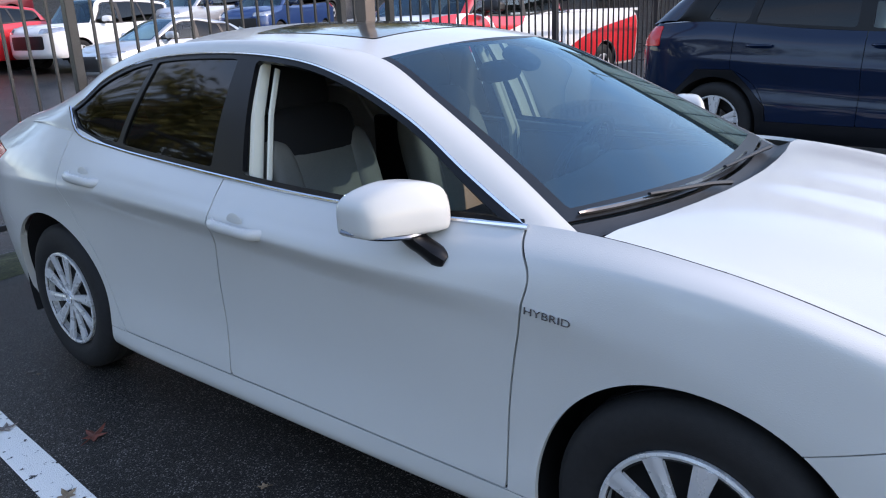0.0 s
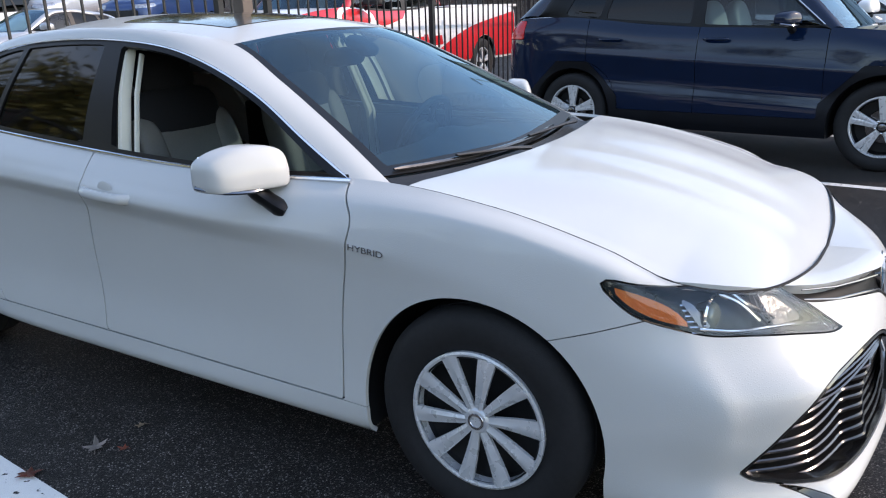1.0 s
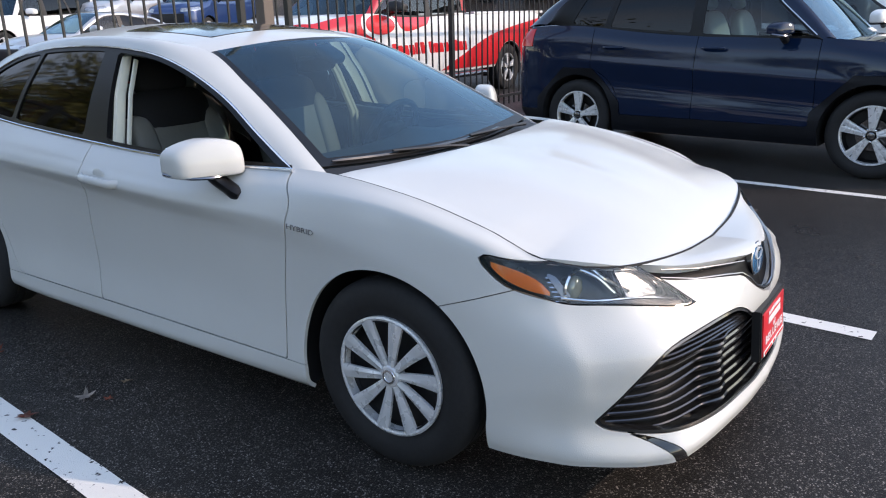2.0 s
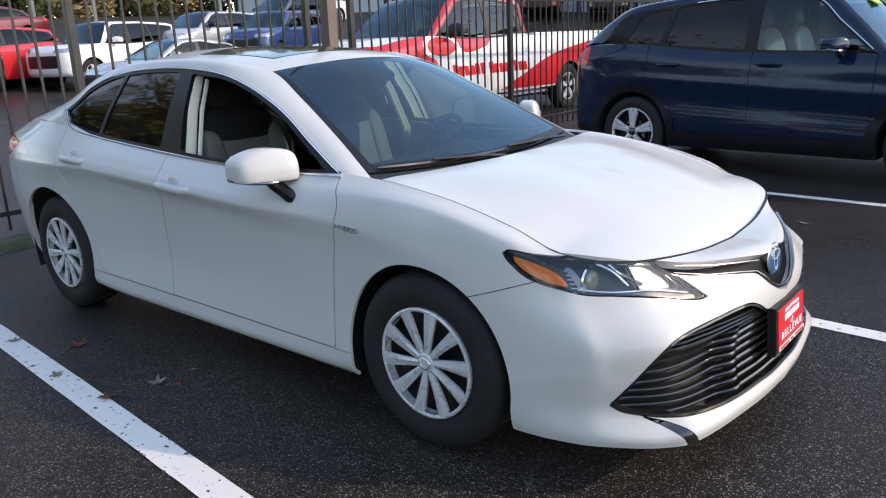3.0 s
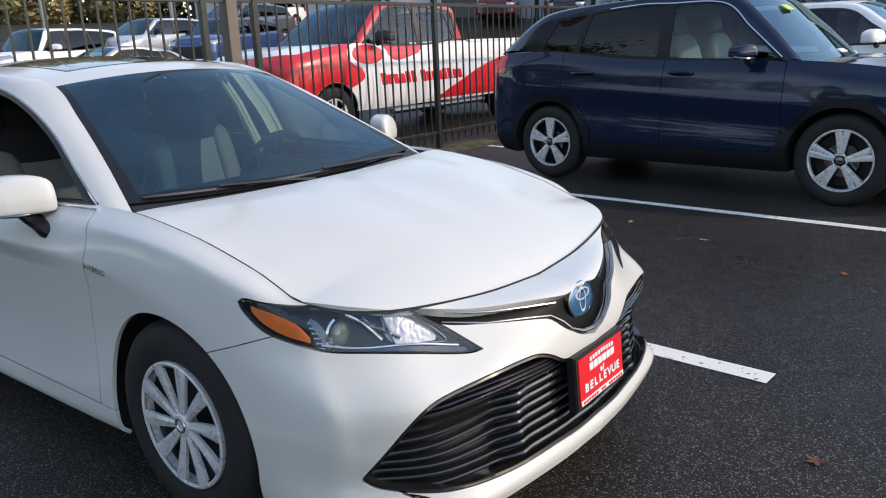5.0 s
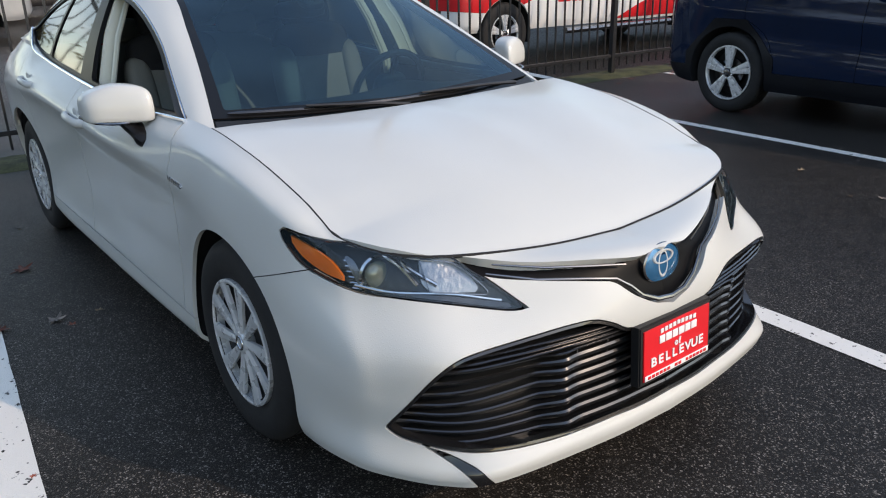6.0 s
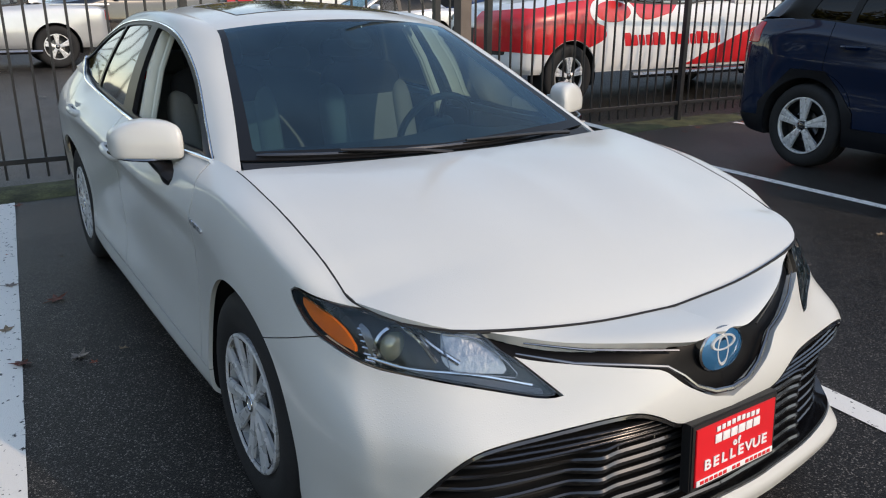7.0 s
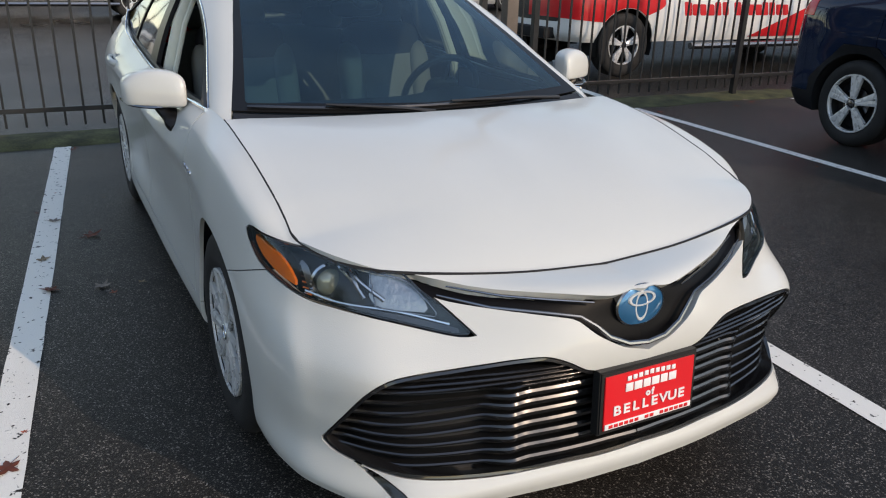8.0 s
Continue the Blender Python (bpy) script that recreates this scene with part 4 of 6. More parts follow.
def build_lamps(car, lamp):
    """Headlamps: black tray, amber side reflector, projector, chrome bezel, inner reflector and clear lens."""
    for s in (-1, 1):
        lens = lamp.copy()
        tray = shifted(lamp.copy(), -0.045)
        amber = shifted(lamp.copy(), -0.012)
        poly = outline([(0.912, 0.783), (1.035, 0.738), (1.112, 0.698), (1.166, 0.648), (1.069, 0.675), (0.977, 0.721)], (0, 3))
        rest = amber
        amber = carve(rest, field_of(poly, diagonal), 0.0)
        rest.free()
        inner = shifted(lamp.copy(), -0.024)
        poly2 = outline([(1.42, 0.716), (1.53, 0.708), (1.61, 0.668), (1.645, 0.630), (1.46, 0.632)], (0, 3))
        refl = carve(inner, field_of(poly2, diagonal), 0.0)
        rest2 = inner
        rib = carve(rest2, field_of(outline([(1.145, 0.722), (1.175, 0.722), (1.245, 0.640), (1.205, 0.642)], (0, 1, 2, 3)), diagonal), 0.0)
        rest2.free()
        base = shifted(lamp.copy(), -0.014)
        foot = carve(base, field_of(outline([(1.22, 0.636), (1.42, 0.622), (1.62, 0.612), (1.80, 0.598), (1.72, 0.590), (1.55, 0.602), (1.36, 0.616)], (0, 3)), diagonal), 0.0)
        base.free()
        rim = lamp.copy()
        mid = carve(rim, lambda co: field_of(LAMP, diagonal)(co) + 0.0045, 0.0)
        mid.free()
        parts = [("headlamp", flange(tray, 0.02), LAMP_TRAY, "black tray of the headlamp")]
        sub = [("lamp_rim", flange(shifted(rim, 0.001), 0.012), BLACK_GLOSS, "black lamp edge"), ("amber_reflector", flange(amber, 0.01), AMBER, "amber side reflector"),
               ("reflector", flange(refl, 0.015), LAMP_SILVER, "silver turn lamp reflector"), ("rib", flange(rib, 0.01), SMOKE_CHROME, "grey ribbed divider"), ("lamp_trim", flange(foot, 0.01), GUNMETAL, "grey strip along the lamp's foot"), ("lens", lens, LENS, "clear lens")]
        c = Vector((1.992, -0.722, 0.706))
        aim = look((0, 0, 0), (1, -0.12, 0.02)).to_3x3().to_4x4()
        bowl = lathe([(0.0, 0.054), (0.005, 0.049), (-0.012, 0.041), (-0.03, 0.037)], 28, "z")
        ball = bmesh.new()
        bmesh.ops.create_uvsphere(ball, u_segments=24, v_segments=14, radius=0.037)
        for v in ball.verts:
            v.co.z *= 0.6
        for bm in (bowl, ball):
            bmesh.ops.transform(bm, matrix=Matrix.Translation(c) @ aim @ Matrix.Rotation(math.pi, 4, "X"), verts=bm.verts[:])
        bowl2 = bowl
        sub += [("projector_bezel", bowl2, CHROME, "chrome projector bezel"), ("projector", ball, BULB, "glass projector lens")]
        def bezel(poly, width, depth):
            plate_ = shifted(lamp.copy(), -depth)
            whole = carve(plate_, field_of(poly, diagonal), 0.0)
            plate_.free()
            hole = carve(whole, lambda co: field_of(poly, diagonal)(co) + width, 0.0)
            hole.free()
            return flange(whole, 0.02)
        lamp.verts.ensure_lookup_table()
        face_co = np.array([v.co for v in lamp.verts])
        face_uv = diagonal(face_co)

        def on_lamp(u, v, depth):
            near = np.argsort(np.hypot(face_uv[:, 0] - u, face_uv[:, 1] - v))[:4]
            w_ = 1 / (np.hypot(face_uv[near, 0] - u, face_uv[near, 1] - v) + 1e-4)
            return Vector((face_co[near] * w_[:, None]).sum(0) / w_.sum()) - Vector((0.8, -0.5, 0.3)) * depth
        for u in (0.0, 0.046):                 # two slanting light guides between the projector and the turn lamp
            guide = bmesh.new()
            tube(guide, sample([on_lamp(1.305 + u, 0.727, 0.03), on_lamp(1.36 + u, 0.69, 0.022), on_lamp(1.43 + u * 1.3, 0.640, 0.022)], 14), 0.0062, 8)
            sub.append(("light_guide", guide, CHROME, "slanting chrome light guide"))
        foot_line = bmesh.new()
        tube(foot_line, sample([on_lamp(1.20, 0.640, 0.018), on_lamp(1.35, 0.626, 0.018), on_lamp(1.55, 0.618, 0.016), on_lamp(1.72, 0.606, 0.012)], 20), 0.0035, 6)
        sub.append(("lamp_line", foot_line, CHROME, "thin chrome line along the lamp's foot"))
        sub.append(("lamp_bezel", bezel(outline([(1.425, 0.718), (1.545, 0.710), (1.62, 0.672), (1.69, 0.622), (1.47, 0.624)], (0, 3, 4)), 0.0028, 0.010), SMOKE_CHROME, "silver frame round the turn lamp"))
        ladder = bmesh.new()
        for f in np.linspace(0, 1, 6):
            lo, hi = Vector((1.928, -0.782, 0.742)).lerp(Vector((1.962, -0.782, 0.676)), f), Vector((1.948, -0.770, 0.742)).lerp(Vector((1.985, -0.768, 0.676)), f)
            tube(ladder, [lo, hi], 0.0028, 5)
        sub.append(("lamp_steps", ladder, CHROME, "small chrome steps beside the amber reflector"))
        head = None
        for nm, bm, mat, label in parts + sub:
            if s > 0:
                q = mirrored(bm)
                bm.free()
                bm = q
            ob = part(nm, bm, mat, head or car, label)
            if nm == "lens":
                ob.visible_shadow = False
            head = head or ob
    lamp.free()


def build_front(car, slot, mouth):
    """Upper grille bar with the emblem, the lower intake with its slats, the dealer's plate."""
    back = mirrored(shifted(slot.copy(), -0.03), True)
    part("upper_grille", flange(back, 0.02), GRILLE_BLACK, car, "gloss black upper grille bar")
    # chrome wings along its lower edge, meeting under the emblem
    for s in (-1, 1):
        bm = bmesh.new()
        tube(bm, [(2.378, 0.0, 0.566), (2.374, s * 0.06, 0.572), (2.362, s * 0.115, 0.596), (2.350, s * 0.150, 0.628), (2.332, s * 0.19, 0.655), (2.305, s * 0.27, 0.668), (2.245, s * 0.40, 0.682), (2.175, s * 0.515, 0.708)], [0.007, 0.007, 0.0065, 0.006, 0.0045, 0.004, 0.004, 0.002], 8)
        part("grille_wing", bm, SMOKE_CHROME, car, "dark chrome wing under the grille bar")
        bm = bmesh.new()
        tube(bm, [(2.325, s * 0.145, 0.682), (2.285, s * 0.25, 0.692), (2.235, s * 0.36, 0.702), (2.165, s * 0.485, 0.722)], [0.0025, 0.0035, 0.0035, 0.002], 6)
        part("grille_blade", bm, SMOKE_CHROME, car, "dark chrome blade in the grille bar")
    tilt = look((0, 0, 0), (1, 0, 0.10)).to_3x3().to_4x4()
    m = Matrix.Translation((2.330, 0, 0.653)) @ tilt @ Matrix.Rotation(math.pi, 4, "Y")

    def oval(name, a, b, z0, z1, mat, label, hollow=0.0, shift=(0, 0)):
        bm = bmesh.new()
        rings = []
        spec = [(1.0, z0), (1.0, z1), (0.94, z1 + 0.003)] + ([(1 - hollow, z1 + 0.003), (1 - hollow * 1.2, z0)] if hollow else [(0.5, z1 + 0.006), (0.01, z1 + 0.007)])
        for f, z in spec:
            rings.append([bm.verts.new((a * f * math.cos(t) + shift[0], b * f * math.sin(t) + shift[1], z)) for t in np.linspace(0, 2 * math.pi, 40, endpoint=False)])
        for p, q in zip(rings, rings[1:]):
            for k in range(40):
                bm.faces.new((p[k], p[(k + 1) % 40], q[(k + 1) % 40], q[k]))
        bmesh.ops.recalc_face_normals(bm, faces=bm.faces[:])
        bmesh.ops.transform(bm, matrix=m, verts=bm.verts[:])
        return part(name, bm, mat, emblem or car, label)
    emblem = None
    emblem = oval("emblem", 0.078, 0.055, -0.02, 0.004, EMBLEM_BLUE, "glossy blue oval badge")
    oval("emblem_ring", 0.081, 0.058, -0.02, 0.005, SMOKE_CHROME, "chrome oval rim", 0.07)
    oval("emblem_loop", 0.046, 0.020, 0.004, 0.010, SILVER, "pale plain oval", 0.22, (0, 0.018))
    oval("emblem_loop", 0.022, 0.042, 0.003, 0.008, SILVER, "pale plain oval", 0.22, (0, -0.002))
    # intake
    hole = mirrored(shifted(mouth.copy(), -0.075), True)
    intake = part("intake", flange(hole, 0.01), BLACK_TRIM, car, "black lower intake")
    rim = mouth.copy()
    half = carve(rim, lambda co: field_of(MOUTH, diagonal)(co) + 0.010, 0.0)
    half.free()
    part("intake_frame", mirrored(flange_sides(shifted(rim, -0.002), 0.07), True), BLACK_GLOSS, intake, "gloss black intake frame")
    # slats: each follows the intake's face across the car
    mouth.verts.ensure_lookup_table()
    cloud = np.array([v.co for v in mouth.verts])
    for i, z in enumerate((0.262, 0.292, 0.322, 0.352, 0.382, 0.412, 0.442, 0.472, 0.500, 0.514, 0.528, 0.541)):
        near = cloud[np.abs(cloud[:, 2] - z) < 0.012]
        if len(near) < 6:
            continue
        y0 = near[:, 1].min() + 0.012
        y1 = -0.002 if z < 0.505 else near[:, 1].max() - 0.012
        ys = np.linspace(y0, y1, 60)
        order = np.argsort(near[:, 1])
        xs = np.interp(ys, near[order, 1], near[order, 0])
        xs = np.convolve(np.r_[[xs[0]] * 3, xs, [xs[-1]] * 3], np.ones(7) / 7, "valid")
        for s in (-1, 1):
            bm = bmesh.new()
            rows = []
            for x, y in zip(xs, ys):
                e = max(0.0, min(1.0, (-0.37 - y) / 0.07)) if z < 0.505 else 0.0     # past a bright knee the slats are thin and sit deeper
                e = e * e * (3 - 2 * e)
                d = 0.012 + 0.030 * e - (0.010 * math.exp(-((y + 0.385) / 0.035) ** 2) if z < 0.505 else 0.0)
                zz = z - 0.008 * e + 0.004 * math.sin(9 * y + i) * e
                h = 0.0105 - 0.0050 * e if z < 0.495 else 0.0042
                rows.append([bm.verts.new(q) for q in ((x - d - 0.04, -s * y, zz + h * 0.3), (x - d - 0.004, -s * y, zz + h), (x - d, -s * y, zz + h * 0.4), (x - d - 0.003, -s * y, zz - h * 0.7), (x - d - 0.04, -s * y, zz - h))])
            for p, q in zip(rows, rows[1:]):
                for k in range(4):
                    bm.faces.new((p[k], p[k + 1], q[k + 1], q[k]) if s < 0 else (p[k + 1], p[k], q[k], q[k + 1]))
            bmesh.ops.recalc_face_normals(bm, faces=bm.faces[:])
            part("slat", bm, GUNMETAL, intake)
    for s in (-1, 1):
        for y in (0.215, 0.325):
            part("grille_bar", boxed((2.328 - (y - 0.1) * 0.09, s * y, 0.457), (0.04, 0.007, 0.055), bevel=0.002), BLACK_GLOSS, intake)
    mouth.free(), slot.free()
    # plate
    face = Matrix.Translation((2.406, 0, 0.432)) @ Matrix.Rotation(radians(90), 4, "Z") @ Matrix.Rotation(radians(86), 4, "X")
    rect = lambda w, h: [(-w / 2, -h / 2), (w / 2, -h / 2), (w / 2, h / 2), (-w / 2, h / 2)]
    plate = part("dealer_plate", prism(rect(0.325, 0.178), 0.03, face, 0.004), BLACK_TRIM, car, "red dealer plate in a black holder")
    part("plate_card", prism(rect(0.298, 0.150), 0.004, face @ Matrix.Translation((0, 0, 0.004)), 0.001), PLATE_RED, plate, "red card with white print")
    up = face @ Matrix.Translation((0, 0, 0.006))
    for j, letter in enumerate("BELLEVUE"):
        part("letter", lettering(letter, 0.038, up @ Matrix.Translation((-0.1085 + 0.031 * j, -0.026, 0)) @ Matrix.Diagonal((1.2, 0.98, 1, 1)), 0.001, bold=0.0009), PLATE_WHITE, plate, "white letter")
    for j, letter in enumerate("of"):
        part("letter", lettering(letter, 0.026, up @ Matrix.Translation((-0.008 + 0.015 * j, 0.004, 0)), 0.001, bold=0.0012), PLATE_WHITE, plate, "white letter")
    def printed(x, y, w, h, z, mat, label):
        bm = boxed((x, y, z), (w, h, 0.002), bevel=0.0005)
        bmesh.ops.transform(bm, matrix=up, verts=bm.verts[:])
        part("plate_bar", bm, mat, plate, label)
    for j in range(6):
        printed(-0.0725 + 0.029 * j, 0.034, 0.0255 if j % 2 else 0.0235, 0.023, 0, PLATE_WHITE, "white printed bar")
    for j in range(9):
        printed(-0.074 + 0.0185 * j, 0.063 - 0.004 * abs(j - 4) / 4, 0.013, 0.013, 0, PLATE_WHITE, "white printed bar")
    printed(0, -0.0655, 0.292, 0.016, 0, PLATE_WHITE, "white printed band")
    for j in range(16):
        if j not in (6, 9):
            printed(-0.128 + 0.0171 * j, -0.0655, 0.0125, 0.009, 0.0013, PLATE_RED, "red printed bar")


def build_fittings(car, doors, edge):
    """Handles, mirrors, cowl, wipers, badge, aerial fin."""
    for (right, left), x, z, out in ((doors[0], -0.042, 0.859, 0.017), (doors[1], -1.012, 0.921, 0.003)):
        for s, door in ((-1, right), (1, left)):
            grip = [(-0.125, 0.905, 0.004), (-0.105, 0.930, 0.004), (-0.05, 0.940, 0.003), (0.03, 0.940, 0), (0.09, 0.932, -0.004), (0.12, 0.905, -0.006)]
            bm = bmesh.new()
            tube(bm, sample([(x + i, s * (j + out), z + k) for i, j, k in grip], 18), 0.016, 10, squash=1.15)
            handle = part("handle", bm, WHITE, door)
            # black tube added behind the grip, only to outline it
            bm = bmesh.new()
            tube(bm, sample([(x + i * 1.03, s * (j + out - 0.012), z + k - 0.006) for i, j, k in grip], 18), 0.014, 10, squash=1.1)
            part("gasket", bm, LINE_GREY, handle, "thin black line added behind the handle")
            bm = bmesh.new()
            bmesh.ops.create_uvsphere(bm, u_segments=20, v_segments=12, radius=0.036)
            for v in bm.verts:
                v.co = Vector((x - 0.01 + v.co.x * 1.1, s * (0.907 + out + abs(v.co.y) * 0.12), z + 0.022 + v.co.z * 0.75))
            part("handle_cup", bm, WHITE, door, "finger hollow behind the handle")
    for s in (-1, 1):
        w = 0.05 if s > 0 else 0.0             # the far mirror stands slightly further out and up
        shell = mirror_shell((0.635, -0.935 - w, 0.995 + 0.6 * w), 0.078, 0.108, 0.070, 0.055)
        if s > 0:
            q = mirrored(shell)
            shell.free()
            shell = q
        mir = part("side_mirror", shell, WHITE, car, "white door mirror housing")
        bm = bmesh.new()
        tube(bm, sample([(0.560, s * (1.040 + w), 0.962), (0.645, s * (1.018 + w), 0.951), (0.700, s * (0.95 + w), 0.946), (0.705, s * 0.865, 0.948)], 14), [0.009] * 14, 8, squash=0.8)
        part("mirror_rim", bm, SMOKE_CHROME, mir, "dark strip under the housing")
        bm = bmesh.new()
        tube(bm, sample([(0.650, s * (0.915 + w), 0.965), (0.672, s * 0.895, 0.925), (0.715, s * 0.878, 0.892), (0.765, s * 0.872, 0.868)], 12), np.interp(np.linspace(0, 1, 12), [0, 0.5, 0.85, 1], [0.050, 0.042, 0.050, 0.036]), 14, squash=0.62)
        part("mirror_stalk", bm, FRAME_BLACK, mir, "black mirror stalk")
        bm = boxed((0.575, s * (0.935 + w), 1.001), (0.004, 0.17, 0.098), Matrix.Rotation(s * 0.25, 4, "Z"), 0.001)
        part("mirror_pane", bm, MIRROR, mir, "mirror glass")
    # cowl between screen and bonnet
    rows = []
    for i, w in enumerate(np.linspace(-1, 1, 40)):
        g = 1 - w * w
        a = np.array([1.035 + 0.10 * g, 0.73 * w, 0.969 - 0.022 * g])
        b = np.array([1.135 + 0.075 * g, 0.75 * w, 0.965 - 0.018 * g])
        rows.append(np.stack([a + (b - a) * f + np.array([0, 0, -0.02 * math.sin(math.pi * f)]) for f in np.linspace(0, 1, 6)]))
    bm = sheet(np.stack(rows))
    outward(bm, (1.1, 0, 0.3))
    part("cowl", bm, BLACK_TRIM, car, "black plastic cowl under the windscreen")
    def foot(w, out, up):
        g = 1 - w * w
        return (1.035 + 0.10 * g + out, 0.73 * w, 0.971 - 0.022 * g + up)
    for a, b, pivot in ((-0.93, -0.20, -0.02), (-0.34, 0.55, 0.80)):
        bm = bmesh.new()
        tube(bm, [foot(w, -0.022, 0.020) for w in np.linspace(a, b, 16)], [0.004] + [0.0075] * 14 + [0.004], 6)
        wiper = part("wiper", bm, GUNMETAL, car, "black wiper blade at the foot of the windscreen")
        bm = bmesh.new()
        mid = a + 0.5 * (b - a)
        tube(bm, [foot(pivot, 0.035, 0.006), foot(pivot + 0.3 * (mid - pivot), 0.02, 0.022), foot(mid, -0.012, 0.034)], [0.013, 0.010, 0.007], 6, squash=0.7)
        part("wiper_arm", bm, BLACK_TRIM, wiper)
    m = Matrix.Translation((1.072, -0.904, 0.797)) @ Matrix.Rotation(radians(4), 4, "Y") @ Matrix.Rotation(radians(90), 4, "X")
    part("badge", lettering("HYBRID", 0.026, m @ Matrix.Diagonal((1.4, 1, 1, 1)), 0.004, bold=0.0002), CHROME, car, "chrome wing badge")
    bm = bmesh.new()
    rows = []
    for f in np.linspace(0, 1, 8):
        x, h, w = -0.98 - 0.17 * f, 0.062 * f**0.8, 0.022 * math.sin(math.pi * min(f * 0.8 + 0.12, 1))
        rows.append([bm.verts.new((x, a * w, 1.405 + b * h)) for a, b in ((-1, 0), (-0.35, 0.8), (0, 1), (0.35, 0.8), (1, 0))])
    for p, q in zip(rows, rows[1:]):
        for k in range(4):
            bm.faces.new((p[k], q[k], q[k + 1], p[k + 1]))
    bm.faces.new(rows[-1])
    part("aerial_fin", bm, WHITE, car)


def cushion(size, m, puff=0.35, cuts=7):
    """A padded block."""
    bm = bmesh.new()
    bmesh.ops.create_cube(bm, size=2.0)
    bmesh.ops.subdivide_edges(bm, edges=bm.edges[:], cuts=cuts, use_grid_fill=True)
    for v in bm.verts:
        p = v.co
        n = (abs(p.x) ** 3.4 + abs(p.y) ** 3.4 + abs(p.z) ** 3.4) ** (1 / 3.4)
        q = p / n
        v.co = Vector((q.x * size[0] / 2, q.y * size[1] / 2, q.z * size[2] / 2))
    bmesh.ops.transform(bm, matrix=m, verts=bm.verts[:])
    return bm


def build_cabin(car):
    """Seats, dashboard, wheel, mirror, pillars and headlining, as seen through the panes."""
    part("dashboard", mirrored_dash(), DASH, car, "black dashboard top")
    part("cabin_floor", boxed((-0.25, 0, 0.34), (2.4, 1.5, 0.06)), SEAT_BLACK, car, "dark carpet")
    part("headlining", boxed((-0.35, 0, 1.365), (1.0, 1.02, 0.012), bevel=0.004), HEADLINER, car, "grey headlining")
    for s in (-1, 1):
        part("door_card", boxed((0.38, s * 0.80, 0.66), (1.1, 0.05, 0.55), bevel=0.02), SEAT_BLACK, car, "black inner door panel")
        part("door_card", boxed((-0.65, s * 0.80, 0.68), (0.85, 0.05, 0.58), bevel=0.02), SEAT_BLACK, car, "black inner door panel")
        bm = bmesh.new()
        tube(bm, [(-0.125, s * 0.775, 0.70), (-0.135, s * 0.765, 0.95), (-0.180, s * 0.69, 1.18), (-0.215, s * 0.61, 1.34)], [0.030, 0.030, 0.028, 0.026], 8, squash=0.5)
        part("post_trim", bm, CREAM_TRIM, car, "cream door post trim")
        bm = bmesh.new()
        tube(bm, [(-0.085, s * 0.755, 0.72), (-0.09, s * 0.745, 0.95), (-0.135, s * 0.67, 1.18), (-0.165, s * 0.60, 1.32)], 0.012, 6, squash=0.4)
        part("seat_belt", bm, CREAM_TRIM, car, "pale seat belt")
        bm = bmesh.new()
        tube(bm, [(0.93, s * 0.735, 0.95), (0.68, s * 0.66, 1.10), (0.45, s * 0.60, 1.22), (0.22, s * 0.555, 1.325)], 0.026, 8, squash=0.6)
        part("pillar_trim", bm, CREAM_TRIM, car, "cream windscreen pillar trim")
        tilt = Matrix.Rotation(radians(-17), 4, "Y")
        seat = part("front_seat", cushion((0.52, 0.52, 0.20), Matrix.Translation((0.10, s * 0.38, 0.52)) @ Matrix.Rotation(radians(-8), 4, "Y")), CREAM, car, "cream leather front seat, its top blackened for shade")
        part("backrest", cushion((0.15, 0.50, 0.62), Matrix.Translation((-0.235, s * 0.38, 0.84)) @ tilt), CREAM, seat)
        # shoulder and headrest take black to paint the cabin's shade on the seat top
        part("shoulder", cushion((0.14, 0.44, 0.22), Matrix.Translation((-0.292, s * 0.38, 1.065)) @ tilt), SEAT_BLACK, seat, "upper backrest blackened for shade")
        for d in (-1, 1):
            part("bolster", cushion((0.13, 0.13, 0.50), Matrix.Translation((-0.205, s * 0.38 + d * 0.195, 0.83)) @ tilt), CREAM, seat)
        part("headrest", cushion((0.11, 0.28, 0.20), Matrix.Translation((-0.345, s * 0.38, 1.235)) @ tilt), SEAT_BLACK, seat, "headrest blackened for shade")
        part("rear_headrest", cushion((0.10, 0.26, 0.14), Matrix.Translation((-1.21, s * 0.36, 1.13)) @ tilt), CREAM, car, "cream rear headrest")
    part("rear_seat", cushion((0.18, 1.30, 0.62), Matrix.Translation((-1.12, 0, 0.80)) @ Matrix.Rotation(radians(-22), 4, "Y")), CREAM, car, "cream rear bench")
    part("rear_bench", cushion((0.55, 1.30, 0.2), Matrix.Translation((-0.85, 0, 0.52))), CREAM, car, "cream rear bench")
    # steering wheel on the far side
    bm = bmesh.new()
    m = Matrix.Translation((0.46, 0.37, 0.905)) @ Matrix.Rotation(radians(-64), 4, "Y")
    ring = [m @ Vector((0.185 * math.cos(t), 0.185 * math.sin(t), 0)) for t in np.linspace(0, 2 * math.pi, 33)]
    tube(bm, ring, 0.016, 8, cap=False)
    wheel_ = part("steering_wheel", bm, DASH, car, "black steering wheel")
    bm = cushion((0.15, 0.17, 0.06), m)
    for a in (0.0, math.pi, -math.pi / 2):
        tube(bm, [m @ Vector((0.06 * math.sin(a + math.pi / 2), 0.06 * math.cos(a + math.pi / 2), 0)), m @ Vector((0.18 * math.sin(a + math.pi / 2), 0.18 * math.cos(a + math.pi / 2), 0))], 0.014, 6)
    part("wheel_hub", bm, DASH, wheel_)
    bm = cushion((0.05, 0.25, 0.075), Matrix.Translation((0.33, 0.0, 1.275)) @ Matrix.Rotation(radians(15), 4, "Y"))
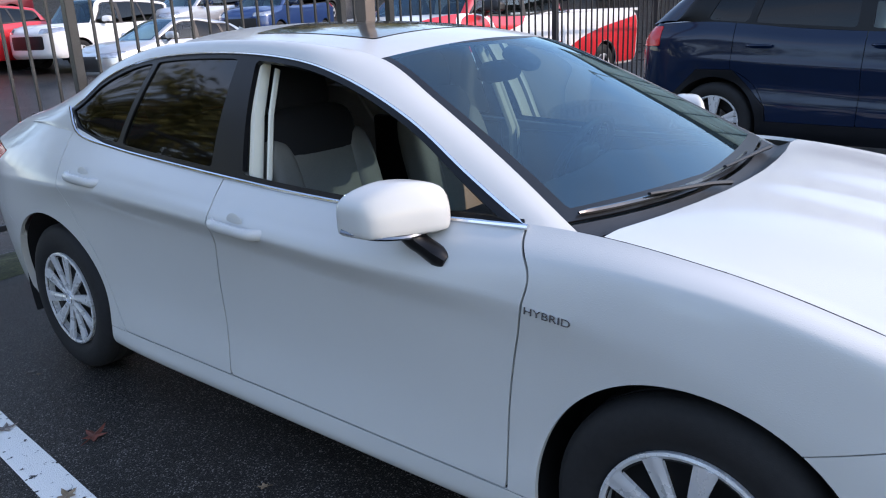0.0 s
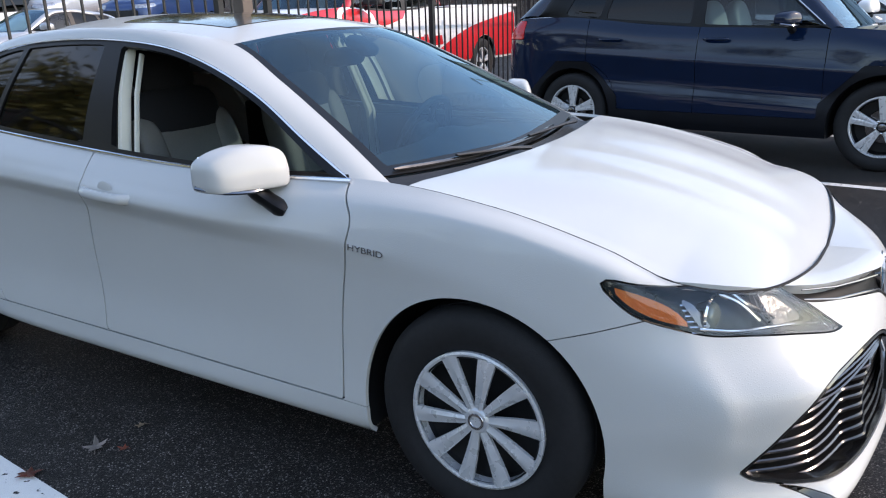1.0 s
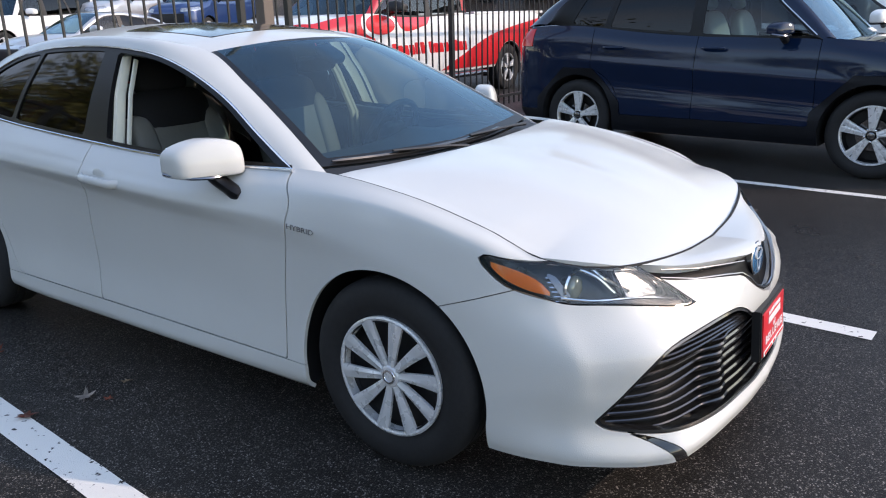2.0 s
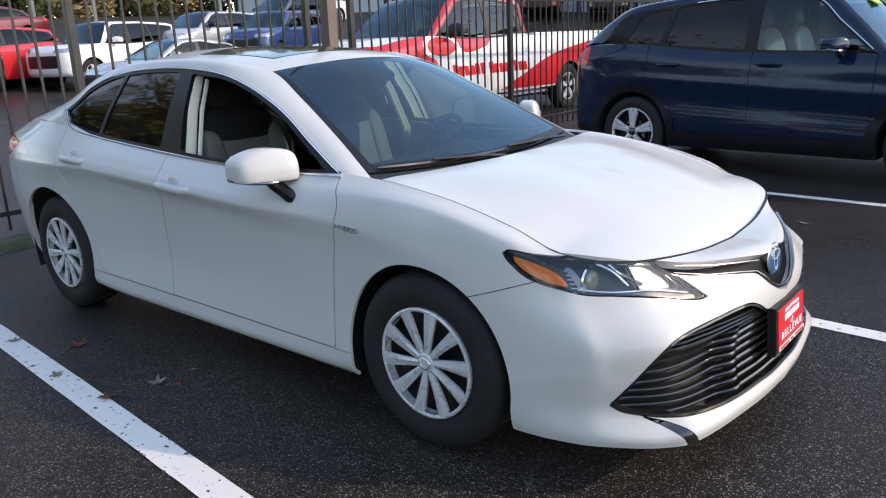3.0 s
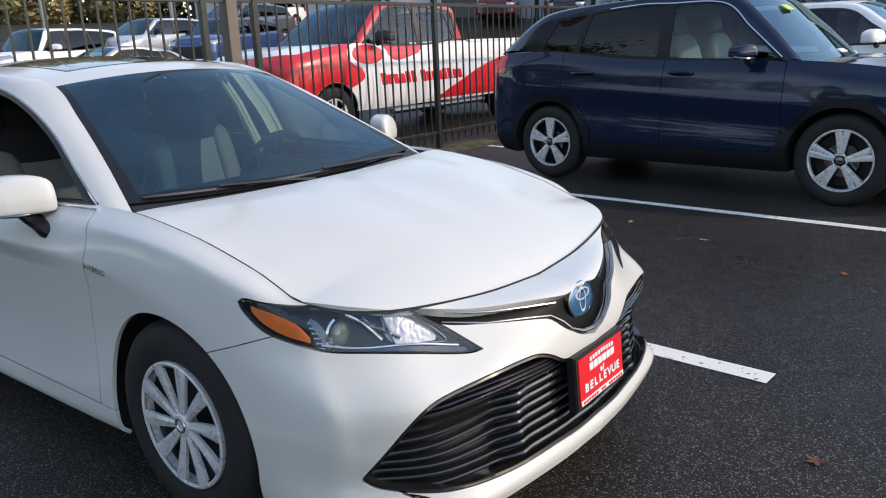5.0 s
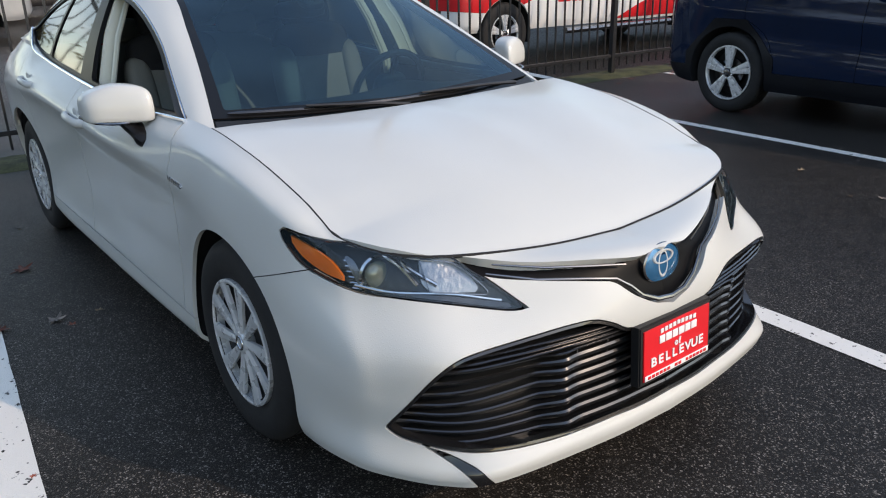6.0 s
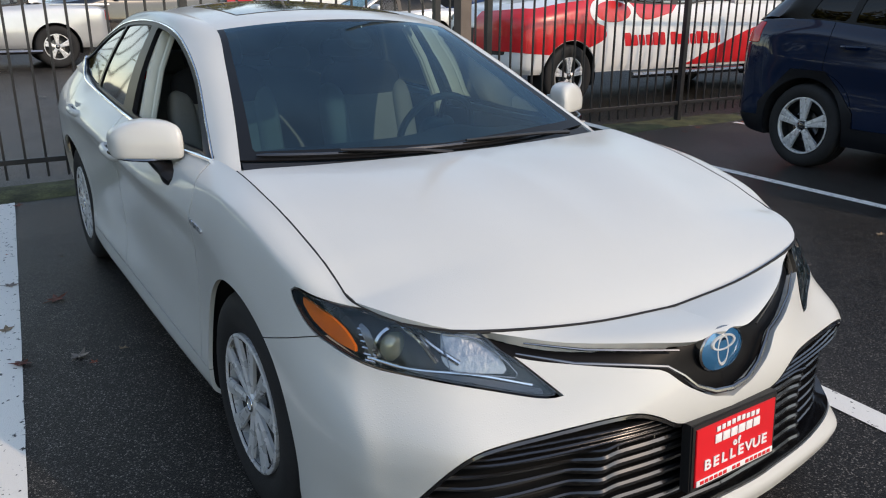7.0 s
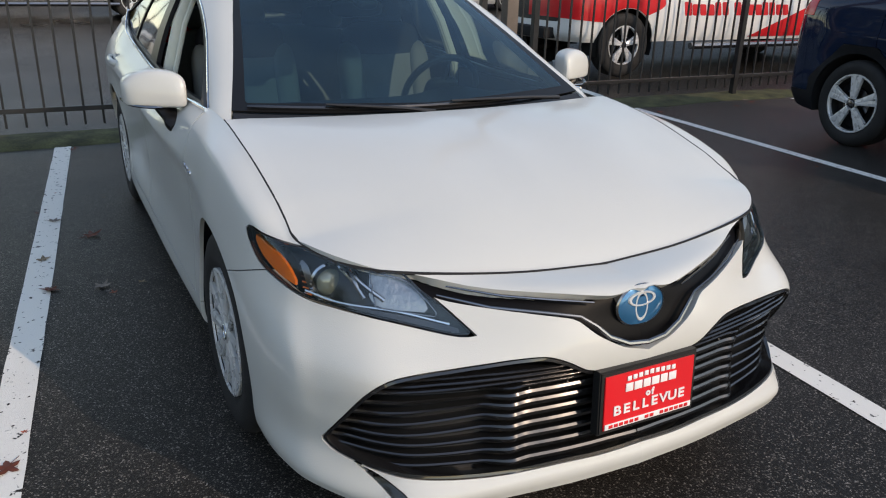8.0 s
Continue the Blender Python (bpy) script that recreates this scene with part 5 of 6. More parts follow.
    part("rear_view_mirror", bm, BLACK_TRIM, car, "black rear-view mirror")
    bm = cushion((0.13, 0.11, 0.05), Matrix.Translation((0.42, 0.0, 1.318)) @ Matrix.Rotation(radians(27), 4, "Y"))
    part("sensor_pod", bm, BLACK_TRIM, car, "black sensor housing behind the glass")


def mirrored_dash():
    rows = []
    for w in np.linspace(-1, 1, 40):
        g = 1 - w * w
        hood = 0.035 * math.exp(-((w - 0.5) / 0.2) ** 2)
        pts = [(1.05 + 0.09 * g, 0.915), (0.90 + 0.05 * g, 0.925), (0.72, 0.925 + hood * 0.6), (0.58, 0.915 + hood), (0.545, 0.88 + hood), (0.58, 0.80), (0.62, 0.60), (0.70, 0.40)]
        rows.append(np.array([(x, 0.74 * w, z) for x, z in pts]))
    bm = sheet(np.stack(rows))
    return outward(bm, (0.9, 0, 0.5))


build_sedan()

# ---- other vehicles ----
def coach_skin(v, ns, nv):
    """One side of a vehicle's lower body from its measures; x ahead, y to the left, the middle of the axles over the origin."""
    w, xn, xt, ar, af = v["half"], v["nose"], v["tail"], -v["base"] / 2, v["base"] / 2
    zs, zc, zb, zr, zn = v["sill"], v["cowl"], v["belt"], v["belt_rear"], v["lip"]
    lev = [0.0, 0.12, 0.36, 0.62, 0.86, 1.0]

    def ring(x, ys, top, pull=0.0, bottom=zs):
        z = [bottom + (top - bottom) * f for f in lev]
        xs = [x + pull * q for q in (-0.05, 0.0, 0.0, 0.0, -0.02, -0.10)]
        return np.stack([np.array(xs), -w * np.array(ys), np.array(z)], 1)

    flank = [0.95, 0.985, 1.0, 0.985, 0.955, 0.895]
    rings = [ring(xt, [0] * 6, zr, -1, zs + 0.1), ring(xt + 0.02, [0.5, 0.52, 0.53, 0.53, 0.52, 0.48], zr, -1, zs + 0.1), ring(xt + 0.14, [0.84, 0.87, 0.885, 0.89, 0.87, 0.80], zr, -1, zs + 0.05), ring(xt + 0.42, [0.92, 0.955, 0.97, 0.98, 0.96, 0.875], zr, 0),
             ring(ar, flank, zr, 0), ring(ar + 0.3 * v["base"], flank, zb + 0.3 * (zr - zb), 0), ring(af - 0.33 * v["base"], flank, zb, 0), ring(v["x_cowl"] - 0.08, flank, zc, 0), ring(af, [0.93, 0.965, 0.99, 1.0, 0.97, 0.86], zc - 0.25 * (zc - zn), 0),
             ring(xn - 0.38, [0.91, 0.95, 0.97, 0.965, 0.93, 0.82], zn + 0.28 * (zc - zn), 0.3), ring(xn - 0.15, [0.80, 0.84, 0.85, 0.845, 0.81, 0.72], zn + 0.04, 1.0), ring(xn - 0.03, [0.48, 0.50, 0.51, 0.51, 0.50, 0.45], zn + 0.02, 1.2), ring(xn, [0] * 6, zn, 1.3)]
    rows = np.stack(rings)
    along = np.stack([sample(rows[:, k], ns) for k in range(6)])
    return np.stack([spline(along[:, j], np.linspace(0, 1, nv)) for j in range(ns)], 1), along


def squared(dx, dz):
    """Distance with squarish rings, for arches with a flat top and chamfered corners."""
    dx, dz = np.abs(dx), np.abs(dz)
    return np.maximum(np.maximum(dx * 0.98, dz), (dx + dz) * 0.735)


def build_coach(name, label, m, v, paint, ns=150, nv=34, trim=None, group="", near=False, wheel_face=None):
    """A parked car, van or pickup from its measures v."""
    car = thing(name, label, v["category"], m, group)
    grid, along = coach_skin(v, ns, nv)
    w, ar, af, r = v["half"], -v["base"] / 2, v["base"] / 2, v["wheel"]
    if near:                       # a sharp shoulder over the doors, and a hollow below it
        x, z = grid[:, :, 0], grid[:, :, 2]
        mid = np.clip((x - ar + 0.5) / 0.5, 0, 1) * np.clip((v["x_cowl"] + 0.35 - x) / 0.4, 0, 1)
        line = 0.93 - 0.05 * (x + 0.9)
        grid[:, :, 1] -= mid * (0.018 * np.exp(-np.abs(z - line - 0.02) / 0.05) - 0.030 * np.exp(-((z - line + 0.20) / 0.11) ** 2))
    body = sheet(grid)
    outward(body, (0, 0, 0.7))
    for ax in (af, ar):
        carve(body, lambda co, a=ax: np.minimum(np.hypot(co[:, 0] - a, co[:, 2] - r) - r - 0.055, np.maximum(np.abs(co[:, 0] - a) - r - 0.05, co[:, 2] - r)), 0, keep=False)
    if trim:
        arches = carve(body, lambda co: np.minimum(np.minimum(squared(co[:, 0] - af, co[:, 2] - r), squared(co[:, 0] - ar, co[:, 2] - r)) - r - 0.125, co[:, 2] - v["sill"] - 0.17), 0.003)
        both_sides("cladding", flange(arches, 0.02, 0.006), trim, car, "dark grey plastic cladding round arches and sill")
    zl = v["lip"]
    lamp = carve(body, lambda co: np.maximum(np.maximum(np.abs(co[:, 2] - zl + 0.075 - 0.10 * (v["nose"] - co[:, 0])) - 0.055, v["nose"] - 0.55 - co[:, 0]), 0.50 * w - np.abs(co[:, 1])), 0.005)
    both_sides("headlamp", flange(lamp, 0.02), LAMP_CLEAR, car, "clear headlamp")
    grille = carve(body, lambda co: np.maximum(np.maximum(np.abs(co[:, 2] - (zl + v["sill"]) * 0.5 - 0.02) - 0.17, v["nose"] - 0.2 - co[:, 0]), np.abs(co[:, 1]) - 0.62 * w), 0.004)
    part("grille", mirrored(grille, True), BLACK_TRIM, car, "black front grille")
    zt = v["belt_rear"]
    tail = carve(body, lambda co: np.maximum(np.abs(co[:, 2] - zt + v.get("tail_drop", 0.13)) - v.get("tail_h", 0.07), co[:, 0] - v["tail"] - v.get("tail_l", 0.30)), 0.005)
    both_sides("tail_lamp", flange(tail, 0.02, 0.004), RED_LENS, car, "red tail lamp")
    if near:
        xh, xm = v["x_cowl"] - 0.10, v["x_mid"]
        low = v["sill"] + 0.16
        fd = carve(body, lambda co: np.maximum(np.maximum(co[:, 0] - xh + 0.0 * co[:, 2], xm - co[:, 0]), low - co[:, 2]), 0.006)
        rd = carve(body, lambda co: np.maximum(np.maximum(np.maximum(co[:, 0] - xm, low - co[:, 2]), -v["base"] / 2 + 0.16 - co[:, 0] + 0.0), r + 0.15 - np.hypot(co[:, 0] - ar, co[:, 2] - r)), 0.006)
        for nm, bm, hx in (("front_door", fd, xm + 0.18), ("rear_door", rd, -v["base"] / 2 + 0.42)):
            pair = both_sides(nm, flange(bm, 0.015), paint, car)
            for s, door in zip((-1, 1), pair):
                hb = bmesh.new()
                z = v["belt"] - 0.10
                tube(hb, sample([(hx - 0.11, s * w * 0.985, z), (hx - 0.07, s * (w + 0.02), z), (hx + 0.07, s * (w + 0.02), z), (hx + 0.11, s * w * 0.985, z)], 12), 0.014, 8)
                part("handle", hb, paint, door)
    if near:
        both_sides("front_wing", flange(carve(body, lambda co: 0.4 - co[:, 0], 0.0), 0.015), paint, car)
    both_sides("rear_quarter" if near else "body_side", flange(body, 0.015), paint, car)
    # bonnet
    edge = along[5]
    keep = edge[(edge[:, 0] > v["x_cowl"] - 0.02)]
    edge = np.stack([np.interp(np.linspace(0, 1, 40), np.linspace(0, 1, len(keep)), keep[:, i]) for i in range(3)], 1)
    rows = []
    for i, e in enumerate(edge):
        k = i / (len(edge) - 1)
        x0 = v["x_cowl"] + 0.05 + (edge[-1, 0] - v["x_cowl"] - 0.05) * (1 - (1 - k) ** 1.8)
        z0 = v["lip"] + (v["cowl"] - v["lip"]) * (1 - k**1.9) + 0.02 * math.sin(math.pi * k)
        b = np.linspace(0, 1, 14)
        rows.append(np.stack([x0 + (e[0] - x0) * b**2, e[1] * b, z0 + (e[2] - z0) * b**2 + 0.018 * math.sin(math.pi * k) * np.exp(-((b - 0.6) / 0.15) ** 2)], 1))
    bonnet = sheet(np.stack(rows))
    outward(bonnet, (1.4, -0.3, 0.3))
    part("bonnet", mirrored(flange_sides(bonnet, 0.01), True), paint, car)
    # greenhouse
    zr, xc, xw, xr, xg = v["roof"], v["x_cowl"], v["x_top"], v["x_roof_rear"], v["x_glass_rear"]
    drop = v.get("roof_drop", 0.0)
    inner = [(xc, -0.83 * w, v["cowl"] - 0.01), (xc + 0.5 * (xw - xc), -0.75 * w, v["cowl"] + 0.56 * (zr - 0.06 - v["cowl"])), (xw, -0.66 * w, zr - 0.055), (xw - 0.25 * (xw - xr), -0.665 * w, zr - 0.03), (0.5 * (xw + xr), -0.67 * w, zr - 0.025), (xr, -0.66 * w, zr - 0.06 - drop), (0.5 * (xr + xg) - 0.02, -0.71 * w, 0.5 * (zr + v["belt_rear"]) - 0.0), (xg, -0.78 * w, v["belt_rear"] - 0.01)]
    yb = 0.90
    outer = [(xc - 0.10, -yb * w, v["cowl"] - 0.01), (xc - 0.10 + 0.52 * (xw - xc), -0.82 * w, v["cowl"] + 0.54 * (zr - 0.10 - v["cowl"])), (xw - 0.06, -0.755 * w, zr - 0.115), (xw - 0.30 * (xw - xr), -0.745 * w, zr - 0.085), (0.5 * (xw + xr), -0.745 * w, zr - 0.08), (xr + 0.16, -0.755 * w, zr - 0.12 - drop), (0.5 * (xr + xg) + 0.20, -0.82 * w, 0.5 * (zr + v["belt_rear"]) + 0.02), (xg + 0.30, -0.885 * w, v["belt_rear"] + 0.02)]
    n = 70
    ie, oe = spline(inner, np.linspace(0, 1, n)), spline(outer, np.linspace(0, 1, n))
    ends = np.stack([ie + (oe - ie) * f + np.array([0, -0.012, 0.018]) * math.sin(math.pi * f) for f in np.linspace(0, 1, 6)])
    rail = sheet(ends)
    outward(rail, (0, -0.1, 1.1))
    both_sides("roof_rail", flange_sides(rail, 0.015), v.get("roof_paint", paint), car)
    # filler between the rail's foot and the body behind the side glass
    def across(a, b, dx, dz, cols=16, q=24):
        p = spline(inner, np.linspace(a, b, q))
        u = np.linspace(-1, 1, cols)
        rows = []
        for i, e in enumerate(p):
            g = i / (q - 1)
            rows.append(np.stack([e[0] + (dx[0] + (dx[1] - dx[0]) * g) * (1 - u**2), -u * e[1], e[2] + (dz[0] + (dz[1] - dz[0]) * g) * (1 - u**2)], 1))
        return outward(sheet(np.stack(rows)), (0, 0, 0.9))
    part("windscreen", across(0, 2 / 7, (0.08, 0.05), (0.0, 0.03)), v.get("screen", PANE), car, "windscreen glass")
    part("roof", across(2 / 7, 5 / 7, (0.05, -0.03), (0.03, 0.03)), v.get("roof_paint", paint), car)
    part("rear_window", across(5 / 7, 1, (-0.03, -0.06), (0.03, 0.01)), PRIVACY, car, "dark rear window")
    belt_pts = [(xc - 0.10, -yb * w, v["cowl"] - 0.01), (v["x_mid"] + 0.3, -yb * w, v["belt"] - 0.005), (v["x_mid"] - 0.4, -yb * w, v["belt"] + 0.3 * (v["belt_rear"] - v["belt"])), (xg + 0.30, -0.885 * w, v["belt_rear"] + 0.02)]
    low = sample(belt_pts, 80)
    hi = spline(outer, np.linspace(0, 1, 300))
    k = np.interp(low[:, 0], hi[::-1, 0], np.arange(300)[::-1])
    high = np.stack([np.interp(k, np.arange(300), hi[:, i]) for i in range(3)], 1)
    rows = []
    for f in np.linspace(0, 1, 16):
        g = low + (high - low) * f
        g[:, 1] -= 0.014 * math.sin(math.pi * f)
        rows.append(g)
    side = outward(sheet(np.stack(rows)), (0, 0, 1.2))
    loop = np.vstack([low[:, [0, 2]], high[::-1][:, [0, 2]]])
    inside = lambda co: signed(loop, co[:, [0, 2]]) + 0.026
    xm, xq = v["x_mid"], v["x_quarter"]
    panes = [("front_window", carve(side, lambda co: np.maximum(inside(co), xm + 0.03 - co[:, 0]), 0.0), DOOR_PANE),
             ("rear_door_window", carve(side, lambda co: np.maximum(np.maximum(inside(co), co[:, 0] - xm + 0.09), xq + 0.02 - co[:, 0] + 0.25 * (co[:, 2] - 1.2)), 0.0), v.get("rear_pane", PRIVACY)),
             ("quarter_window", carve(side, lambda co: np.maximum(np.maximum(inside(co), v.get("x_pillar", -9) - co[:, 0] + 0.5 * (co[:, 2] - 1.3)), co[:, 0] - xq + 0.05 - 0.25 * (co[:, 2] - 1.2)), 0.0), v.get("rear_pane", PRIVACY))]
    both_sides("window_frame", flange(side, 0.02), v.get("frame", BLACK_GLOSS), car, "black window frame")
    for nm, bm, mat in panes:
        if len(bm.faces):
            both_sides(nm, shifted(bm, -0.006), mat, car, "side window glass")
        else:
            bm.free()
    if near:
        for s in (-1, 1):
            bm = bmesh.new()
            q = spline(outer, np.linspace(0.02, 0.62, 60))
            tube(bm, [(p[0], s * (p[1] - 0.006), p[2] - 0.006) for p in q], 0.009, 6)
            part("window_trim", bm, CHROME, car, "thin chrome strip over the windows")
    # mirrors, wheels, wells, floor
    for s in (-1, 1):
        z = v["cowl"] + 0.06
        k = v.get("mirror_size", 1.0)
        shell = mirror_shell((xc - 0.42, -w - 0.10 * k, z + 0.02), 0.09 * k, 0.12 * k, 0.085 * k * k, 0.05)
        if s > 0:
            q = mirrored(shell)
            shell.free()
            shell = q
        mir = part("side_mirror", shell, v.get("mirror_paint", paint), car)
        bm = bmesh.new()
        tube(bm, [(xc - 0.40, s * (w - 0.05), z - 0.08), (xc - 0.40, s * (w + 0.03), z - 0.04)], 0.035, 8)
        part("mirror_stalk", bm, BLACK_TRIM, mir)
        bm = bmesh.new()
        tube(bm, sample([(xc - 0.45, s * (w + 0.20), z - 0.02), (xc - 0.36, s * (w + 0.14), z - 0.035), (xc - 0.34, s * (w + 0.02), z - 0.035)], 10), 0.012, 6)
        part("mirror_strip", bm, SMOKE_CHROME, mir)
        for ax in (af, ar):
            wheel(car, ax, s * (w - 0.045), r, r, v["rim"], wheel_face or alloy_face, s, 0.225)
            bm = bmesh.new()
            rows = []
            for a in np.linspace(-0.3, math.pi + 0.3, 18):
                rows.append([bm.verts.new((ax + (r + 0.06) * math.cos(a), s * yy, r + (r + 0.06) * math.sin(a))) for yy in (w - 0.04, w - 0.34)])
            for p, q in zip(rows, rows[1:]):
                bm.faces.new((p[0], p[1], q[1], q[0]))
            bm.faces.new([p[1] for p in rows])
            part("wheel_well", bm, DARK, car)
    bm = boxed((0, 0, v["sill"] + 0.08), (v["base"] - 2 * r - 0.16, 1.75 * w, 0.1), bevel=0.02)
    box(bm, (0, 0, v["sill"] + 0.1), (v["nose"] - v["tail"] - 0.4, 1.1 * w, 0.14), bevel=0.02)
    part("underbody", bm, DARK, car, "black underbody")
    bm = boxed((xc - 0.30, 0, v["cowl"] - 0.18), (0.55, 1.62 * w, 0.26), bevel=0.06)
    part("dashboard", bm, DASH, car, "dark dashboard")
    for s in (-1, 1):
        seat = part("seat", cushion((0.5, 0.5, 0.2), Matrix.Translation((v["x_mid"] + 0.30, s * 0.42 * w, v["belt"] - 0.42))), v.get("seat", SEAT_BLACK), car, "front seat")
        tilt = Matrix.Rotation(radians(-16), 4, "Y")
        part("backrest", cushion((0.16, 0.48, 0.66), Matrix.Translation((v["x_mid"] + 0.02, s * 0.42 * w, v["belt"] - 0.08)) @ tilt), v.get("seat", SEAT_BLACK), seat)
        part("headrest", cushion((0.1, 0.26, 0.18), Matrix.Translation((v["x_mid"] - 0.10, s * 0.42 * w, v["belt"] + 0.34)) @ tilt), v.get("seat", SEAT_BLACK), seat)
    return car


LAMP_CLEAR = material("headlamp_plastic", (0.42, 0.44, 0.47), 0.12, 0.6, 0.8, blotch=0.3, blotch_scale=16)
DEEP_PANE = glass("deep_tint_glass", (0.012, 0.014, 0.016), ior=1.4)
NAVY = material("navy_car_paint", (0.004, 0.012, 0.036), 0.06, 0.0, 0.15, blotch=0.06, spec=0.4)
CLADDING = material("dark_cladding", (0.005, 0.006, 0.009), 0.5, blotch=0.2, bump=0.15, spec=0.25)
OFF_WHITE = material("white_paint_plain", (0.76, 0.76, 0.75), 0.3, 0, 0.7, blotch=0.04)
SILVER_PAINT = material("silver_car_paint", (0.50, 0.51, 0.52), 0.28, 0.5, 0.8, blotch=0.05)
GREY_PAINT = material("grey_car_paint", (0.10, 0.11, 0.12), 0.28, 0.4, 0.8, blotch=0.05)
BLACK_PAINT = material("black_car_paint", (0.01, 0.01, 0.012), 0.2, 0.0, 1.0, blotch=0.05)
RED_PAINT = material("red_car_paint", (0.52, 0.015, 0.02), 0.28, 0, 0.8, blotch=0.05)
MAROON = material("maroon_car_paint", (0.14, 0.012, 0.02), 0.28, 0.2, 0.8, blotch=0.05)
BLUE_PAINT = material("blue_car_paint", (0.02, 0.05, 0.16), 0.28, 0.2, 0.8, blotch=0.05)

CROSSOVER = dict(category="car", half=0.93, nose=2.42, tail=-2.45, base=3.0, sill=0.29, cowl=1.22, belt=1.215, belt_rear=1.30, lip=1.02, x_cowl=1.22, x_mid=-0.10, x_quarter=-1.02, x_top=0.48, x_roof_rear=-1.80, x_glass_rear=-2.22, roof=1.765, roof_drop=0.03, wheel=0.368, rim=0.243, tail_drop=0.05, tail_h=0.08, tail_l=0.36, seat=CREAM_TRIM, frame=BLACK_TRIM, mirror_paint=NAVY, rear_pane=DEEP_PANE)
NEAR_CROSSOVER = dict(CROSSOVER, nose=2.42, tail=-2.40, base=2.93, sill=0.26, cowl=1.205, belt=1.215, belt_rear=1.33, lip=1.06, x_cowl=1.07, x_mid=-0.16, x_quarter=-1.18, x_top=0.40, x_roof_rear=-1.55, x_glass_rear=-2.22, roof=1.83, roof_drop=0.03, wheel=0.385, rim=0.256, tail_drop=0.12, tail_h=0.095, tail_l=0.34, x_pillar=-1.62, frame=FRAME_BLACK, mirror_size=0.8)
crossover = build_coach("crossover", "dark navy blue crossover with silver alloy wheels on asphalt", pose(0.785, 5.93, 0, 0, 0, -5.8), NEAR_CROSSOVER, NAVY, 260, 60, CLADDING, near=True)
STICKER = material("yellow_green_sticker", (0.50, 0.62, 0.06), 0.5, blotch=0.08)
lean_ = Matrix.Rotation(radians(31), 4, "Y")
part("screen_sticker", boxed((0.690, -0.17, 1.655), (0.085, 0.16, 0.012), lean_, 0.001), STICKER, crossover, "yellow-green sticker on the windscreen")
part("screen_label", boxed((1.245, -0.33, 1.262), (0.05, 0.16, 0.010), lean_, 0.001), PLATE_WHITE, crossover, "small white label on the windscreen")

# ---- fence, pole, buildings, far vehicles, trees ----
FENCE = material("fence_black_steel", (0.022, 0.023, 0.025), 0.42, 0.3, blotch=0.3, blotch_scale=7, grain=0.15, grain_scale=90, bump=0.1)
POLE = material("brown_steel_pole", (0.16, 0.13, 0.11), 0.6, 0.1, blotch=0.25, blotch_scale=3, grain=0.1)


def fence_x(y):
    return -3.47 + 0.020 * (y + 1.4)


FENCE_TURN = -math.atan(0.020)
POSTS = [-9.9, -7.3, -4.75, -2.2, 0.33, 2.83, 3.47, 6.51, 9.46, 12.4, 15.4, 18.25, 21.2, 24.1]


def build_fence():
    post_mesh = finish(boxed((0, 0, 1.03), (0.066, 0.066, 2.06), bevel=0.004), FENCE, False)
    cap_mesh = finish(boxed((0, 0, 2.068), (0.074, 0.074, 0.016), bevel=0.004), FENCE, False)
    picket_mesh = finish(boxed((0, 0, 1.045), (0.019, 0.019, 1.87), bevel=0.002), FENCE, False)
    for a, b in zip(POSTS, POSTS[1:]):
        panel = thing("fence_panel", "black steel picket fence panel on the asphalt edge", "fence", Matrix.Translation((fence_x(a), a, 0)) @ Matrix.Rotation(FENCE_TURN, 4, "Z"), "fence panels")
        length = (b - a) / math.cos(FENCE_TURN)
        for nm, mesh in (("post", post_mesh), ("post_cap", cap_mesh)):
            ob = new(nm, mesh)
            ob.parent = panel
        for z, h in ((1.985, 0.044), (0.25, 0.040)):
            part("rail", boxed((0, length / 2, z), (0.038, length - 0.062, h), bevel=0.003), FENCE, panel, smooth=False)
        n = max(2, round((length - 0.1) / 0.147))
        for k in range(1, n):
            ob = new("picket", picket_mesh)
            ob.parent = panel
            ob.location = (0, length * k / n, 0)
            ob.rotation_euler = (0.003 * math.sin(k * 3.1), 0.002 * math.sin(k * 1.7), 0)


build_fence()
bm = boxed((0, 0, 3.5), (0.135, 0.135, 7.0), bevel=0.008)
box(bm, (0, 0, 0.02), (0.3, 0.3, 0.04), bevel=0.01)
lamp_post = thing("lamp_post", "tall square brown steel lamp post beside the fence", "lamp post", pose(fence_x(3.16) - 0.02, 3.16, 0))
part("shaft", bm, POLE, lamp_post)

# other vehicles
SUV = dict(CROSSOVER, half=0.96, nose=2.35, tail=-2.40, base=2.79, sill=0.32, cowl=1.20, belt=1.17, belt_rear=1.22, lip=1.08, x_cowl=0.92, x_top=0.42, x_roof_rear=-2.05, x_glass_rear=-2.28, roof=1.84, wheel=0.385, rim=0.24, x_mid=-0.10, x_quarter=-1.05, seat=SEAT_BLACK)
SALOON = dict(CROSSOVER, half=0.91, nose=2.38, tail=-2.45, base=2.80, sill=0.20, cowl=0.96, belt=0.95, belt_rear=1.03, lip=0.72, x_cowl=1.08, x_top=0.28, x_roof_rear=-0.95, x_glass_rear=-1.80, roof=1.45, wheel=0.335, rim=0.22, x_mid=-0.15, x_quarter=-0.90, tail_drop=0.10, seat=CREAM)
for v_, m_ in ((SUV, None), (SALOON, None)):
    v_.pop("mirror_paint")


def far_car(name, label, x, y, heading, spec, paint, group="cars in the far lot"):
    build_coach(name, label, pose(x, y, rise(x, y), 0, 0, heading), spec, paint, 90, 22, group=group)


